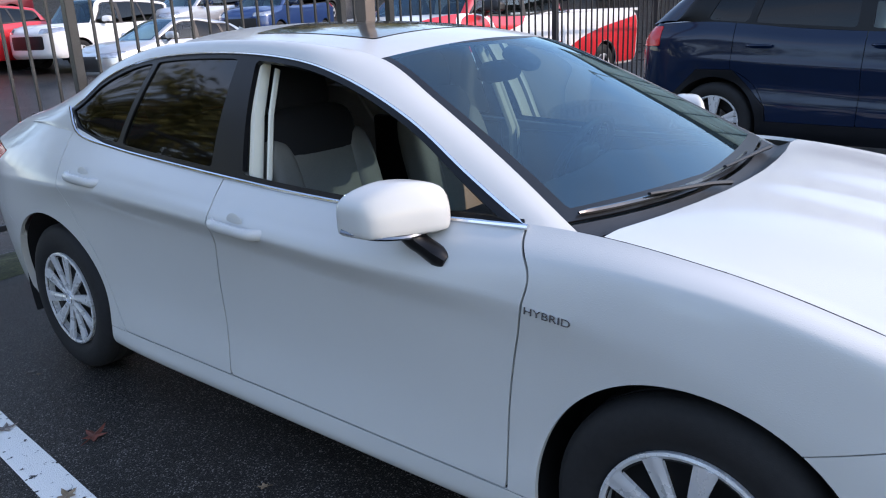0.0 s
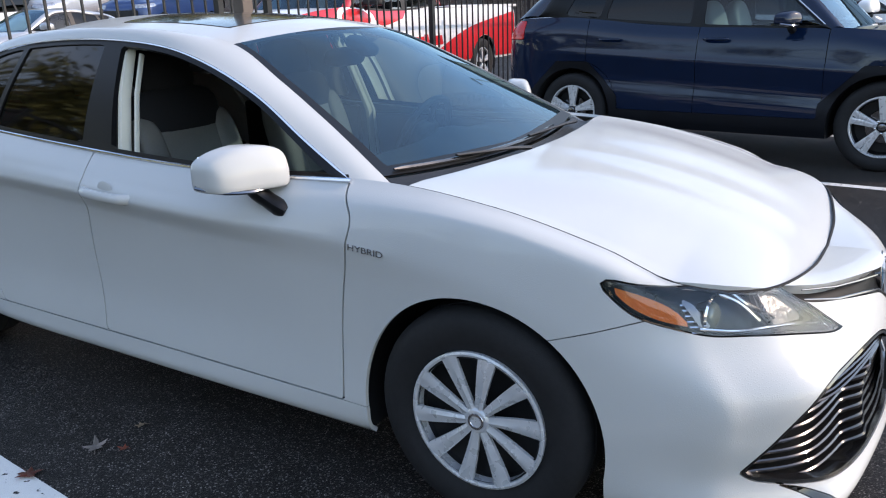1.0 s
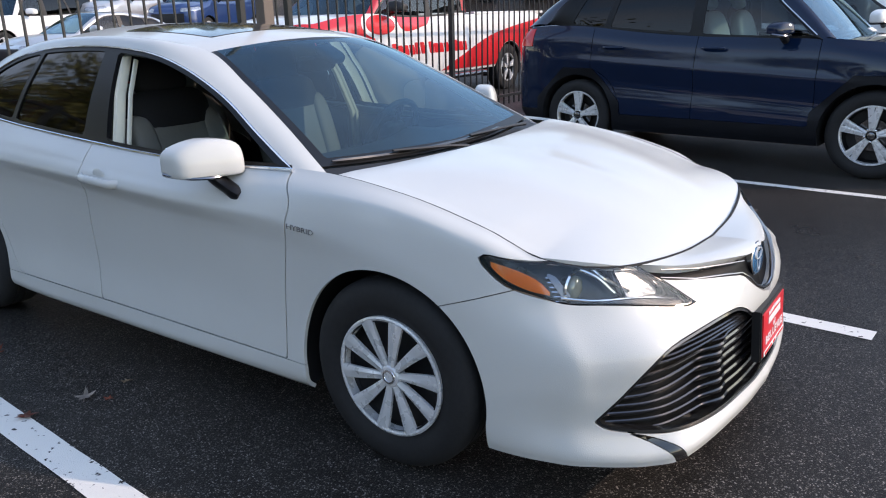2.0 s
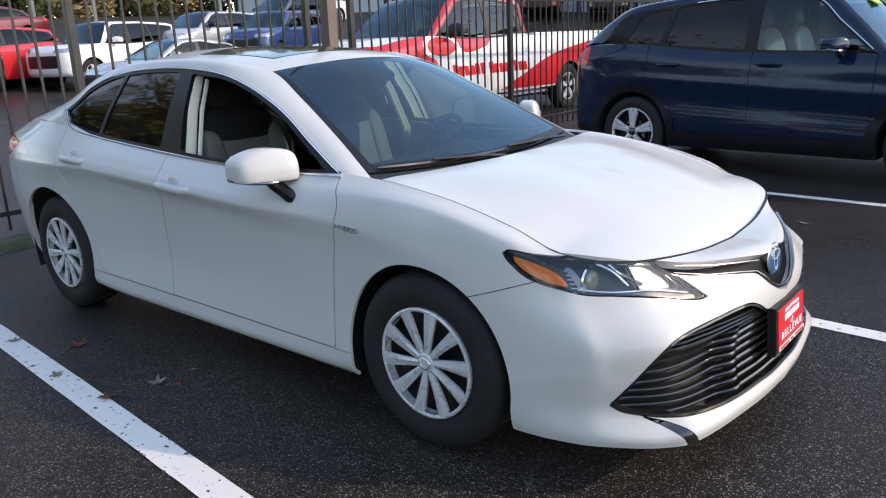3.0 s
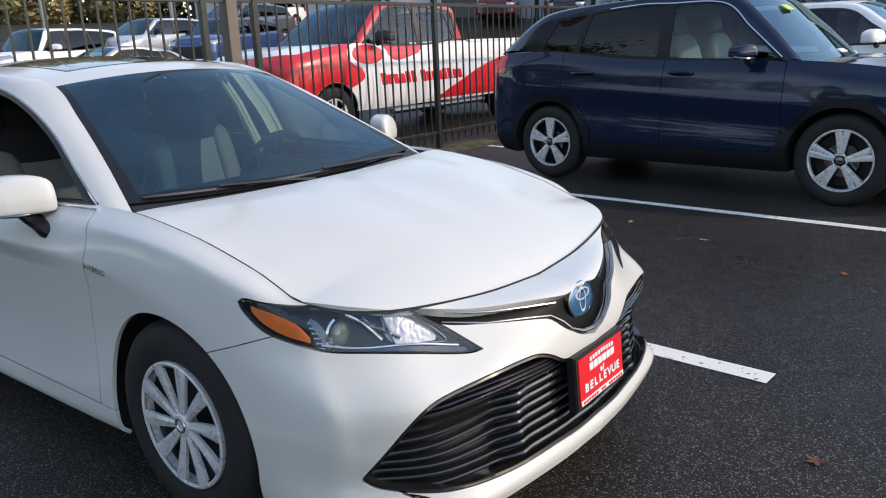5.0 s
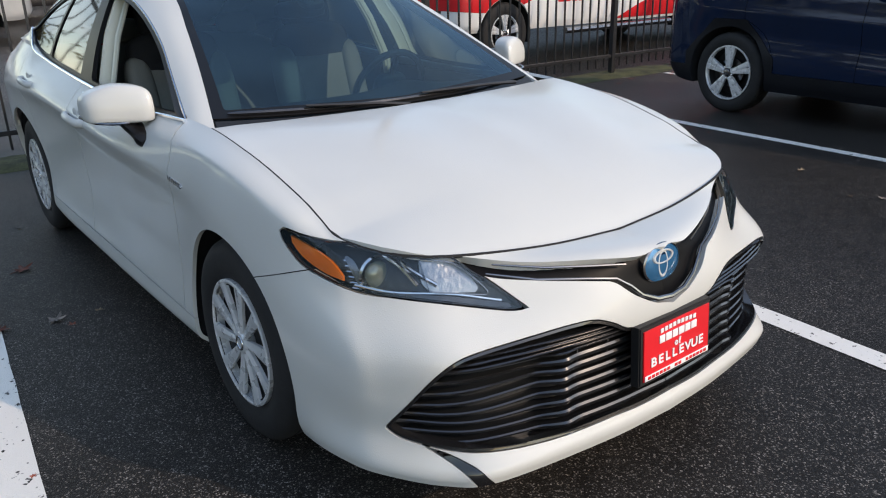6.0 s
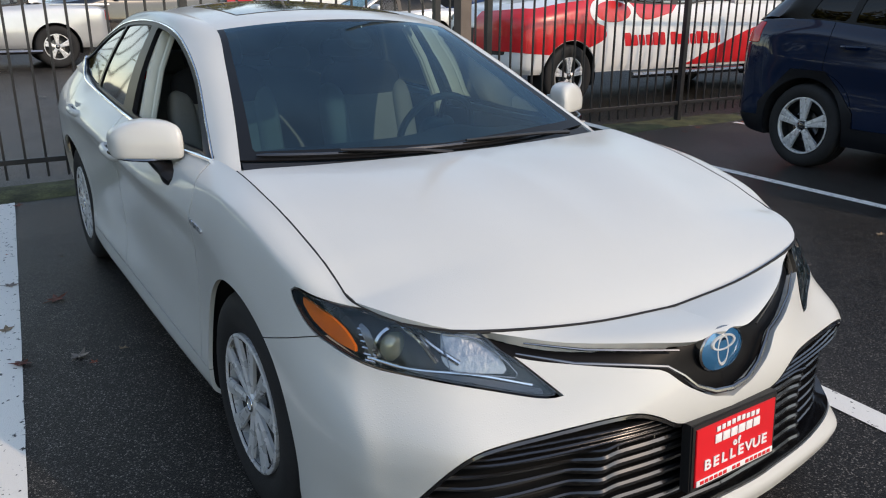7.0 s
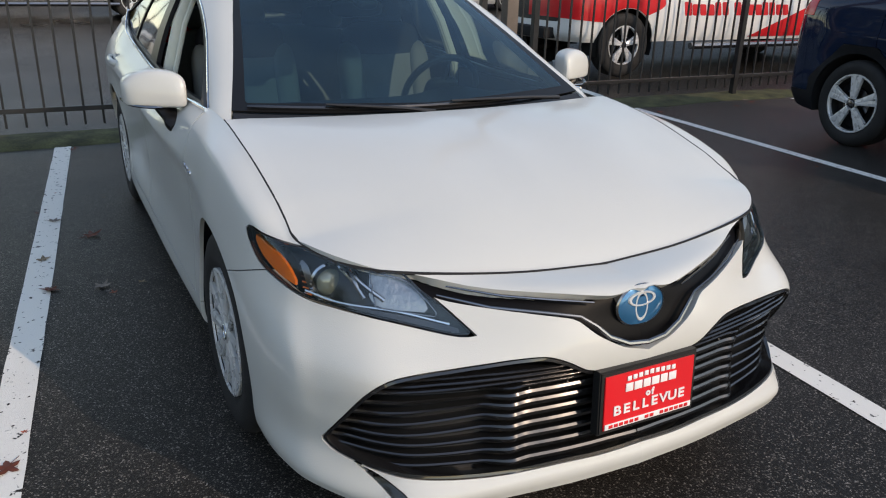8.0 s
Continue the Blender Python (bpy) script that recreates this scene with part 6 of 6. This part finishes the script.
far_car("suv", "white crossover parked beyond the blue one", 1.0, 9.6, -4, dict(CROSSOVER, base=2.8, nose=2.3, tail=-2.35, seat=SEAT_BLACK, mirror_paint=OFF_WHITE), OFF_WHITE, "cars beside the crossover")
far_car("suv", "white estate parked further along the row", 3.4, 14.8, 4, SUV, OFF_WHITE, "cars beside the crossover")
far_car("suv", "white off-road wagon with a dark grille in the far lot", -20.2, 9.3, -76, SUV, OFF_WHITE)
far_car("suv", "red crossover in the far lot", -21.5, 6.2, -72, CROSSOVER, RED_PAINT)
far_car("saloon", "pale silver sedan in the far lot", -15.8, 8.9, -88, SALOON, SILVER_PAINT)
far_car("suv", "silver wagon in the far lot behind the fence", -20.5, 13.2, -80, CROSSOVER, SILVER_PAINT)
far_car("suv", "dark blue crossover in the far lot", -18.8, 14.9, -70, CROSSOVER, BLUE_PAINT)
far_car("suv", "grey crossover in the far lot", -21.5, 17.6, -80, CROSSOVER, GREY_PAINT)
far_car("saloon", "white sedan in the far lot", -25.0, 21.5, -80, SALOON, OFF_WHITE)
far_car("saloon", "dark sedan in the far lot", -24.0, -1.5, -80, SALOON, GREY_PAINT)
far_car("suv", "white crossover in the far lot", -24.5, 2.6, -80, CROSSOVER, OFF_WHITE)
far_car("suv", "black crossover in the far lot", -19.5, 3.4, -80, CROSSOVER, BLACK_PAINT)
far_car("suv", "white wagon in the far lot", -20.8, -2.4, -80, SUV, OFF_WHITE)
far_car("saloon", "maroon sedan in the far lot", -28.5, 8.8, -80, SALOON, MAROON)

TRUCK = dict(CROSSOVER, category="pickup truck", half=1.01, nose=3.155, tail=-3.80, base=4.50, sill=0.46, cowl=1.42, belt=1.36, belt_rear=1.42, lip=1.26, x_cowl=1.675, x_top=0.895, x_roof_rear=-0.905, x_glass_rear=-1.105, roof=2.06, wheel=0.42, rim=0.25, x_mid=0.225, x_quarter=-0.775, mirror_paint=BLACK_TRIM, seat=SEAT_BLACK, tail_l=0.06, rear_pane=DOOR_PANE, roof_paint=RED_PAINT)


def pickup(name, label, m, v, paint):
    """A pickup: the coach with a load bed behind the cab."""
    car = build_coach(name, label, m, v, paint, 130, 34, group="")
    w, x0, x1, z = v["half"], v["x_glass_rear"] - 0.05, v["tail"] + 0.05, v["belt_rear"]
    bm = bmesh.new()
    for s in (-1, 1):
        box(bm, (0.5 * (x0 + x1), s * (0.90 * w - 0.03), z - 0.02), (x0 - x1, 0.09, 0.05), bevel=0.012)
    box(bm, (x1 + 0.04, 0, z - 0.02), (0.08, 1.74 * w, 0.05), bevel=0.012)
    part("bed_rail", bm, paint, car, "rail round the load bed")
    part("bed_floor", boxed((0.5 * (x0 + x1), 0, z - 0.35), (x0 - x1, 1.7 * w, 0.05)), DARK, car, "dark load bed")
    for s in (-1, 1):
        bm = bmesh.new()
        tube(bm, [(1.15, s * (w + 0.05), v["sill"] - 0.06), (-1.3, s * (w + 0.05), v["sill"] - 0.06)], 0.045, 8)
        part("side_step", bm, SMOKE_CHROME, car, "chrome side step")
    return car


pickup("pickup_truck", "silver pickup truck parked behind the fence", pose(-15.35, -0.90, rise(-15.35, -0.9), 0, 0, -90), dict(TRUCK, x_cowl=0.98, x_top=0.25, x_roof_rear=-1.30, x_glass_rear=-1.50, x_mid=-0.35, x_quarter=-1.05, mirror_paint=SILVER_PAINT, half=0.95, nose=2.45, tail=-2.75, base=3.2, sill=0.40, roof=1.80, cowl=1.24, belt=1.18, belt_rear=1.26, lip=1.12, wheel=0.42, rim=0.25, tail_h=0.11, tail_drop=0.22, tail_l=0.16, roof_paint=SILVER_PAINT), SILVER_PAINT)
promo = pickup("promo_truck", "white pickup truck with red printed wrap behind the fence", pose(-5.50, 7.95, rise(-5.5, 7.95), 0, 0, -90), TRUCK, OFF_WHITE)

# the wrap's red fields and bars lie on its side that faces the fence
WRAP = material("red_vinyl_wrap", (0.62, 0.012, 0.018), 0.32, 0, 0.5, blotch=0.06)


def wrap_patch(name, v, poly, mat=WRAP, label="", lift=0.004):
    grid, _ = coach_skin(v, 260, 80)
    grid = grid * np.array([1, -1, 1])
    bm = outward(sheet(grid), (0, 0, 0.7))
    got = carve(bm, field_of(np.array(poly) + np.array([0.175, 0]), side_view), 0.0)
    bm.free()
    r = v["wheel"]
    carve(got, lambda co: np.minimum(np.hypot(co[:, 0] - v["base"] / 2, co[:, 2] - r), np.hypot(co[:, 0] + v["base"] / 2, co[:, 2] - r)) - r - 0.06, 0.0, keep=False)
    return part(name, flange(got, 0.003, lift), mat, promo, label)


wrap_patch("red_wing", TRUCK, outline([(3.2, 1.40), (2.4, 1.40), (1.7, 1.45), (1.1, 1.48), (1.3, 1.30), (1.50, 1.12), (1.50, 0.9), (2.2, 0.72), (3.2, 0.78)], (0, 3, 8)), label="red printed field over the front wing")
wrap_patch("red_sweep", TRUCK, outline([(-3.7, 1.30), (-1.9, 1.05), (-0.8, 0.72), (-0.2, 0.50), (-3.7, 0.50)], (0, 3, 4)), label="red printed sweep along the rear")
wrap_patch("red_band", TRUCK, outline([(1.0, 1.44), (-0.1, 1.42), (0.15, 1.24), (0.75, 1.16)], (0, 1, 2)), label="red printed field on the door")
for a0, count in ((1.12, 6), (0.18, 8)):
    for j in range(count):
        a, b = a0 - 0.142 * j, a0 - 0.142 * j - (0.115 if j % 3 else 0.130)
        top_ = 0.98 if j in (0, 4, 5) else 0.95
        wrap_patch("red_bar", TRUCK, outline([(a, top_), (b, top_), (b - 0.03, 0.80), (a - 0.03, 0.80)], (0, 1, 2, 3)), label="red bar in place of writing")
wrap_patch("white_ring", TRUCK, outline([(1.33 + 0.44 * math.cos(t), 1.26 + 0.20 * math.sin(t)) for t in np.linspace(0, 2 * math.pi, 12, endpoint=False)]), OFF_WHITE, "white printed oval", 0.007)
wrap_patch("red_oval", TRUCK, outline([(1.33 + 0.34 * math.cos(t), 1.26 + 0.14 * math.sin(t)) for t in np.linspace(0, 2 * math.pi, 12, endpoint=False)]), WRAP, "red printed oval", 0.010)

# service building
WALL_GREY = material("grey_wall_panels", (0.48, 0.52, 0.58), 0.7, blotch=0.12, blotch_scale=0.6, grain=0.05)
EAVE = material("dark_eave", (0.02, 0.018, 0.018), 0.6, blotch=0.2)
BEIGE = material("beige_wall", (0.80, 0.74, 0.58), 0.75, blotch=0.06, blotch_scale=0.8)
SHOP_GLASS = material("dark_shop_glass", (0.03, 0.035, 0.045), 0.4, 0, 0.0)
WHITE_TRIM = material("white_fascia", (0.72, 0.74, 0.78), 0.5, blotch=0.05)


def building(name, label, a, b, depth, base, height, wall, eave_h, over, bays, doors=()):
    """A long low building: its front runs from a to b; wall, eave, posts between bays and dark doors."""
    a, b = Vector((*a, 0)), Vector((*b, 0))
    d = (b - a)
    length, d = d.length, d.normalized()
    m = Matrix.Translation((a.x, a.y, base)) @ Matrix(((d.x, -d.y, 0, 0), (d.y, d.x, 0, 0), (0, 0, 1, 0), (0, 0, 0, 1)))
    house = thing(name, label, "building", m, kind="structure")
    part("wall", boxed((length / 2, depth / 2, height / 2 - 1.0), (length, depth, height + 2.0)), wall, house, smooth=False)
    part("roof", boxed((length / 2, depth / 2 - over / 2, height + eave_h / 2), (length + 2 * over, depth + over, eave_h), bevel=0.05), EAVE, house, "dark flat roof edge", smooth=False)
    for k in range(bays + 1):
        part("pilaster", boxed((length * k / bays, -0.06, height / 2 - 1), (0.16, 0.14, height + 1.9)), EAVE, house, smooth=False)
    for k in doors:
        part("bay_door", boxed((length * (k + 0.5) / bays, -0.02, height * 0.36), (length / bays * 0.7, 0.1, height * 0.66), bevel=0.02), SHOP_GLASS, house, "dark glazed bay door", smooth=False)
    return house


building("service_building", "long grey service building with dark overhanging eave", (-37.0, 26.5), (-13.0, 30.5), 10, 2.0, 3.6, WALL_GREY, 1.5, 1.6, 9, (1, 4, 6))
building("beige_building", "tall beige building behind the upper lot", (-12.5, 33.0), (2.0, 36.5), 12, 2.6, 7.5, BEIGE, 0.8, 0.3, 6, ())
building("office_building", "grey office building beyond the upper lot", (3.0, 38.0), (26.0, 42.0), 12, 2.8, 7.0, WALL_GREY, 0.8, 0.4, 7, (1, 3, 5))
for x, y, h, spec, paint, label in ((-13.9, 29.5, -62, SALOON, BLACK_PAINT, "black sedan on the upper lot"), (-17.0, 29.0, -62, SALOON, MAROON, "dark red sedan on the upper lot"), (-10.2, 31.8, 174, CROSSOVER, SILVER_PAINT, "silver wagon on the upper lot"), (-5.0, 26.2, -60, CROSSOVER, BLACK_PAINT, "black crossover on the upper lot"), (-2.6, 25.6, -55, CROSSOVER, MAROON, "dark red crossover on the upper lot"), (-0.6, 24.6, -55, CROSSOVER, SILVER_PAINT, "silver crossover on the upper lot"), (6.0, 31.5, 174, SALOON, SILVER_PAINT, "silver sedan on the upper lot"), (9.5, 27.0, 180, SALOON, GREY_PAINT, "grey sedan on the upper lot")):
    far_car("suv", label, x, y, h, spec, paint, "cars on the upper lot")

# slatted white screen on the upper lot
screen = thing("slat_screen", "white horizontal slat fence on the upper lot", "fence", pose(-8.1, 32.0, rise(-8.1, 32.0), 0, -1.6, 0))
for k in range(9):
    part("slat", boxed((3.15, 0, 0.70 + 0.095 * k), (6.3, 0.03, 0.05)), WHITE_TRIM, screen, smooth=False)
for k in range(5):
    part("post", boxed((0.04 + 1.555 * k, 0.058, 0.60), (0.07, 0.08, 1.9)), WHITE_TRIM, screen, smooth=False)


# ---- trees and poles ----
BARK = material("bark", (0.10, 0.075, 0.055), 0.9, blotch=0.3, blotch_scale=3, grain=0.3, grain_scale=30, bump=0.5, bump_scale=40)
LEAF_OLIVE = material("olive_foliage", (0.20, 0.20, 0.07), 0.7, blotch=0.55, blotch_scale=0.6, grain=0.3, grain_scale=3)
LEAF_DARK = material("dark_conifer_foliage", (0.05, 0.072, 0.038), 0.75, blotch=0.5, blotch_scale=0.6, grain=0.3, grain_scale=3)
LEAF_BROWN = material("brown_autumn_foliage", (0.27, 0.22, 0.09), 0.75, blotch=0.5, blotch_scale=0.7, grain=0.3, grain_scale=3)


def tree(name, label, x, y, height, spread, mat, seed, conifer=False, leaves=4200):
    """Trunk with limbs, and a crown of many small leaf clumps with gaps."""
    rnd = random.Random(seed)
    base = rise(x, y) - 0.1
    ob = thing(name, label, "tree", pose(x, y, base), "trees round the lot")
    bm = bmesh.new()
    lean = (rnd.uniform(-0.3, 0.3), rnd.uniform(-0.3, 0.3))
    tube(bm, [(lean[0] * f, lean[1] * f, height * 0.92 * f) for f in np.linspace(0, 1, 8)], np.linspace(0.022 * height, 0.004 * height, 8), 8)
    tips = []
    for k in range(34 if conifer else 22):
        f = rnd.uniform(0.12, 0.96) if conifer else rnd.uniform(0.22, 0.9)
        a = rnd.uniform(0, 2 * math.pi)
        reach = spread * ((1 - f) ** 0.8 + 0.06 if conifer else (0.55 + 0.45 * math.sin(math.pi * min(f * 1.05, 1)))) * rnd.uniform(0.65, 1.1)
        p0 = Vector((lean[0] * f, lean[1] * f, height * 0.92 * f))
        p2 = p0 + Vector((math.cos(a) * reach, math.sin(a) * reach, (-0.12 if conifer else 0.35) * reach + rnd.uniform(-0.2, 0.3)))
        p1 = p0.lerp(p2, 0.5) + Vector((0, 0, 0.06 * reach))
        tube(bm, [p0, p1, p2], [0.006 * height, 0.004 * height, 0.0015 * height], 5, cap=False)
        tips.append((p0, p1, p2))
    part("trunk", bm, BARK, ob, "rough brown trunk and limbs")
    verts, faces = [], []
    for k in range(leaves):
        p0, p1, p2 = rnd.choice(tips)
        f = rnd.uniform(0.15, 1.08)
        c = p0.lerp(p1, f * 2) if f < 0.5 else p1.lerp(p2, f * 2 - 1)
        sp = 0.07 * height * (0.5 + f * 0.6) * (0.55 if conifer else 1.0)
        c = c + Vector((rnd.gauss(0, sp), rnd.gauss(0, sp), rnd.gauss(0, sp * (0.6 if conifer else 0.8))))
        size = rnd.uniform(0.010, 0.026) * height * 0.9
        u = Vector((rnd.gauss(0, 1), rnd.gauss(0, 1), rnd.gauss(0, 0.6))).normalized()
        w_ = u.cross(Vector((rnd.gauss(0, 1), rnd.gauss(0, 1), rnd.gauss(0, 1)))).normalized()
        i = len(verts)
        verts += [c - u * size, c + w_ * size * 0.55, c + u * size * 1.1, c - w_ * size * 0.5]
        faces.append((i, i + 1, i + 2, i + 3))
    me = bpy.data.meshes.new("crown")
    me.from_pydata([tuple(q) for q in verts], [], faces)
    me.materials.append(mat)
    crown = new("crown", me)
    crown.parent = ob
    return ob


k = 0
for x, y, h, sp, mat, con in ((-58, 12, 15, 3.6, LEAF_DARK, True), (-56, 17, 11, 4.2, LEAF_OLIVE, False), (-57, 22, 16, 3.8, LEAF_DARK, True), (-53, 25, 10, 4.0, LEAF_BROWN, False), (-55, 29, 13, 4.4, LEAF_OLIVE, False), (-52, 33, 17, 4.0, LEAF_DARK, True), (-50, 36, 12, 4.5, LEAF_OLIVE, False), (-47, 40, 15, 4.0, LEAF_DARK, True), (-43, 41, 12, 4.2, LEAF_BROWN, False), (-60, 5, 13, 4.0, LEAF_OLIVE, False), (-62, -3, 15, 3.8, LEAF_DARK, True), (-44, 47, 16, 4.5, LEAF_OLIVE, False),
                          (-13, -6.8, 9, 3.4, LEAF_OLIVE, False), (-17, -9.5, 11, 4.0, LEAF_BROWN, False), (-10.5, -9.5, 7.5, 3.0, LEAF_OLIVE, False), (-1, -27, 11, 3.2, LEAF_DARK, True), (4, -24, 8, 4.0, LEAF_BROWN, False), (-12, -25, 10, 4.0, LEAF_OLIVE, False), (10, -26, 10, 4.0, LEAF_OLIVE, False)):
    k += 1
    tree("tree", "dark green conifer at the edge of the lot" if con else "olive and brown leafy tree at the edge of the lot", x, y, h, sp, mat, 100 + k, con)


def woods(name, label, spots, mat, seed, count):
    """A far belt of trees and bushes as one mass of leaf clumps with an uneven top."""
    rnd = random.Random(seed)
    verts, faces = [], []
    for k in range(count):
        x, y, h, r = rnd.choice(spots)
        u = rnd.random()
        a, z = rnd.uniform(0, 2 * math.pi), h * u
        rad = r * (math.sin(math.pi * (0.12 + 0.86 * u)) ** 0.7) * (0.55 + 0.45 * rnd.random() ** 0.5) * (0.8 + 0.35 * noise.noise((x + math.cos(a) * 2, y + math.sin(a) * 2, z * 0.45)))
        c = Vector((x + rad * math.cos(a), y + rad * math.sin(a), rise(x, y) + z))
        size = rnd.uniform(0.12, 0.32)
        p_ = Vector((rnd.gauss(0, 1), rnd.gauss(0, 1), rnd.gauss(0, 0.6))).normalized()
        q_ = p_.cross(Vector((rnd.gauss(0, 1), rnd.gauss(0, 1), rnd.gauss(0, 1)))).normalized()
        i = len(verts)
        verts += [tuple(c - p_ * size), tuple(c + q_ * size * 0.6), tuple(c + p_ * size * 1.1), tuple(c - q_ * size * 0.55)]
        faces.append((i, i + 1, i + 2, i + 3))
    me = bpy.data.meshes.new(name)
    me.from_pydata(verts, [], faces)
    me.materials.append(mat)
    return tagged(new(name, me), label, "woods", kind="stuff")


rnd = random.Random(9)
belt_a = [(-62 + 0.33 * k * 2.2 + rnd.uniform(-2, 2), 4 + k * 2.2 + rnd.uniform(-1, 1), rnd.uniform(7, 15), rnd.uniform(2.2, 3.6)) for k in range(24)]
woods("far_woods", "dense olive green woods behind the far lot", belt_a[0::2] + belt_a[1::4], LEAF_OLIVE, 31, 44000)
woods("far_conifers", "dark green conifers behind the far lot", [(x - 3, y, h * 1.15, r * 0.9) for x, y, h, r in belt_a[1::2]], LEAF_DARK, 32, 34000)
woods("far_bushes", "brown autumn bushes behind the far lot", [(x + 5, y, h * 0.35, r) for x, y, h, r in belt_a[0::3]], LEAF_BROWN, 33, 14000)
belt_b = [(-34 + k * 3.4 + rnd.uniform(-1, 1), -38 + rnd.uniform(-3, 3), rnd.uniform(4, 7), rnd.uniform(2.4, 3.8)) for k in range(19)]
woods("near_woods", "dark green trees across the lot from the stalls", belt_b[0::2], LEAF_OLIVE, 34, 22000)
woods("near_conifers", "dark green conifers across the lot from the stalls", [(x, y - 2, h * 1.1, r) for x, y, h, r in belt_b[1::2]], LEAF_DARK, 35, 22000)
POLE_GREY = material("grey_steel_pole", (0.22, 0.22, 0.22), 0.5, 0.4, blotch=0.2)
for x, y, h in ((-38, 15.0, 9), (-33, 15.6, 9), (-26, 17.6, 9), (-6.5, 24.5, 9)):
    pole = thing("light_pole", "slim grey light pole in the far lot", "lamp post", pose(x, y, rise(x, y)), "light poles")
    bm = bmesh.new()
    tube(bm, [(0, 0, 0), (0, 0, h * 0.5), (0, 0, h)], [0.09, 0.075, 0.055], 8)
    part("shaft", bm, POLE_GREY, pole)
    part("lamp_head", boxed((0.35, 0, h), (0.7, 0.25, 0.12), bevel=0.03), POLE_GREY, pole)

# ---- fallen leaves and the mossy edge ----
LEAF_RED = material("red_brown_leaf", (0.22, 0.05, 0.02), 0.6, blotch=0.4, blotch_scale=20, per_island=0.5)
LEAF_TAN = material("tan_leaf", (0.24, 0.17, 0.10), 0.6, blotch=0.4, blotch_scale=20, per_island=0.5)
LEAF_GREY = material("wet_grey_leaf", (0.12, 0.10, 0.085), 0.55, blotch=0.4, blotch_scale=20, per_island=0.5)


def leaf_mesh(seed, mat):
    """A curled five-lobed leaf, about 8 cm across."""
    rnd = random.Random(seed)
    bm = bmesh.new()
    mid = bm.verts.new((0, 0, 0.006))
    ring = []
    n = 20
    for k in range(n):
        a = 2 * math.pi * k / n
        lobe = 0.5 + 0.5 * math.cos(5 * a)
        r = 0.016 + 0.030 * lobe ** 1.3 * (0.75 + 0.25 * math.cos(a)) * rnd.uniform(0.85, 1.15)
        ring.append(bm.verts.new((r * math.cos(a), r * math.sin(a), 0.003 + 0.012 * rnd.random() * (r / 0.045) ** 2)))
    for k in range(n):
        bm.faces.new((mid, ring[k], ring[(k + 1) % n]))
    tube(bm, [(-0.012, 0, 0.005), (-0.05, 0.004, 0.004)], 0.0012, 4)
    return finish(bm, mat, True)


LEAVES = [leaf_mesh(k, m) for k, m in enumerate((LEAF_RED, LEAF_TAN, LEAF_GREY, LEAF_RED, LEAF_GREY))]
rnd = random.Random(5)
SPOTS = [(-0.02, -1.40, 3, 1.1), (0.03, -1.18, 2, 1.0), (-0.75, -1.17, 0, 1.2), (1.389, -1.555, 0, 1.0), (-1.1, -1.35, 2, 0.9), (-0.45, -1.42, 1, 0.9), (2.95, 0.55, 3, 0.9), (2.75, -0.9, 2, 0.7), (2.0, -1.75, 3, 0.9), (2.35, -1.55, 0, 0.9), (3.3, 1.5, 3, 0.8), (3.1, 2.4, 2, 0.7), (2.6, 2.9, 3, 0.8), (1.6, 3.3, 2, 0.8), (0.9, 3.6, 1, 0.7)]
SPOTS += [(rnd.uniform(-2.9, 3.6), rnd.uniform(-3.4, -1.0), rnd.randrange(5), rnd.uniform(0.22, 0.5)) for _ in range(34)]
SPOTS += [(rnd.uniform(-2.6, 4.0), rnd.uniform(1.2, 4.6), rnd.randrange(5), rnd.uniform(0.22, 0.5)) for _ in range(34)]
SPOTS += [(fence_x(y_) + rnd.uniform(0.02, 0.7), y_, rnd.randrange(5), rnd.uniform(0.5, 0.95)) for y_ in [rnd.uniform(-3, 9) for _ in range(70)]]
for x, y, kind, size in SPOTS:
    ob = new("fallen_leaf", LEAVES[kind])
    ob.matrix_world = pose(x, y, 0.003, rnd.uniform(-6, 6), rnd.uniform(-6, 6), rnd.uniform(0, 360)) @ Matrix.Scale(size * 1.15, 4)
    tagged(ob, "curled fallen autumn leaf lying on the asphalt", "leaf", "fallen leaves")

MOSS = material("moss_and_mulch", (0.055, 0.058, 0.022), 0.95, blotch=0.6, blotch_scale=5, grain=0.4, grain_scale=60, bump=1.0, bump_scale=70)
bm = bmesh.new()
rows = []
for i in range(300):
    y = -9 + i * 0.1
    edge_ = 0.34 + 0.10 * noise.noise((y * 0.9, 3.1, 0)) + 0.05 * noise.noise((y * 4.0, 1.1, 0))
    row = []
    for f in np.linspace(0, 1, 9):
        x = fence_x(y) - 0.30 + (edge_ + 0.30) * f
        hgt = 0.030 * math.sin(math.pi * f) ** 0.6 + 0.018 * noise.noise((x * 9, y * 9, 0)) * (1 if 0 < f < 1 else 0)
        row.append(bm.verts.new((x, y, 0.002 + max(hgt, 0))))
    rows.append(row)
for a, b in zip(rows, rows[1:]):
    for q in range(8):
        bm.faces.new((a[q], a[q + 1], b[q + 1], b[q]))
tagged(new("verge", finish(bm, MOSS, True)), "strip of moss and leaf mulch along the fence foot", "verge", kind="stuff")
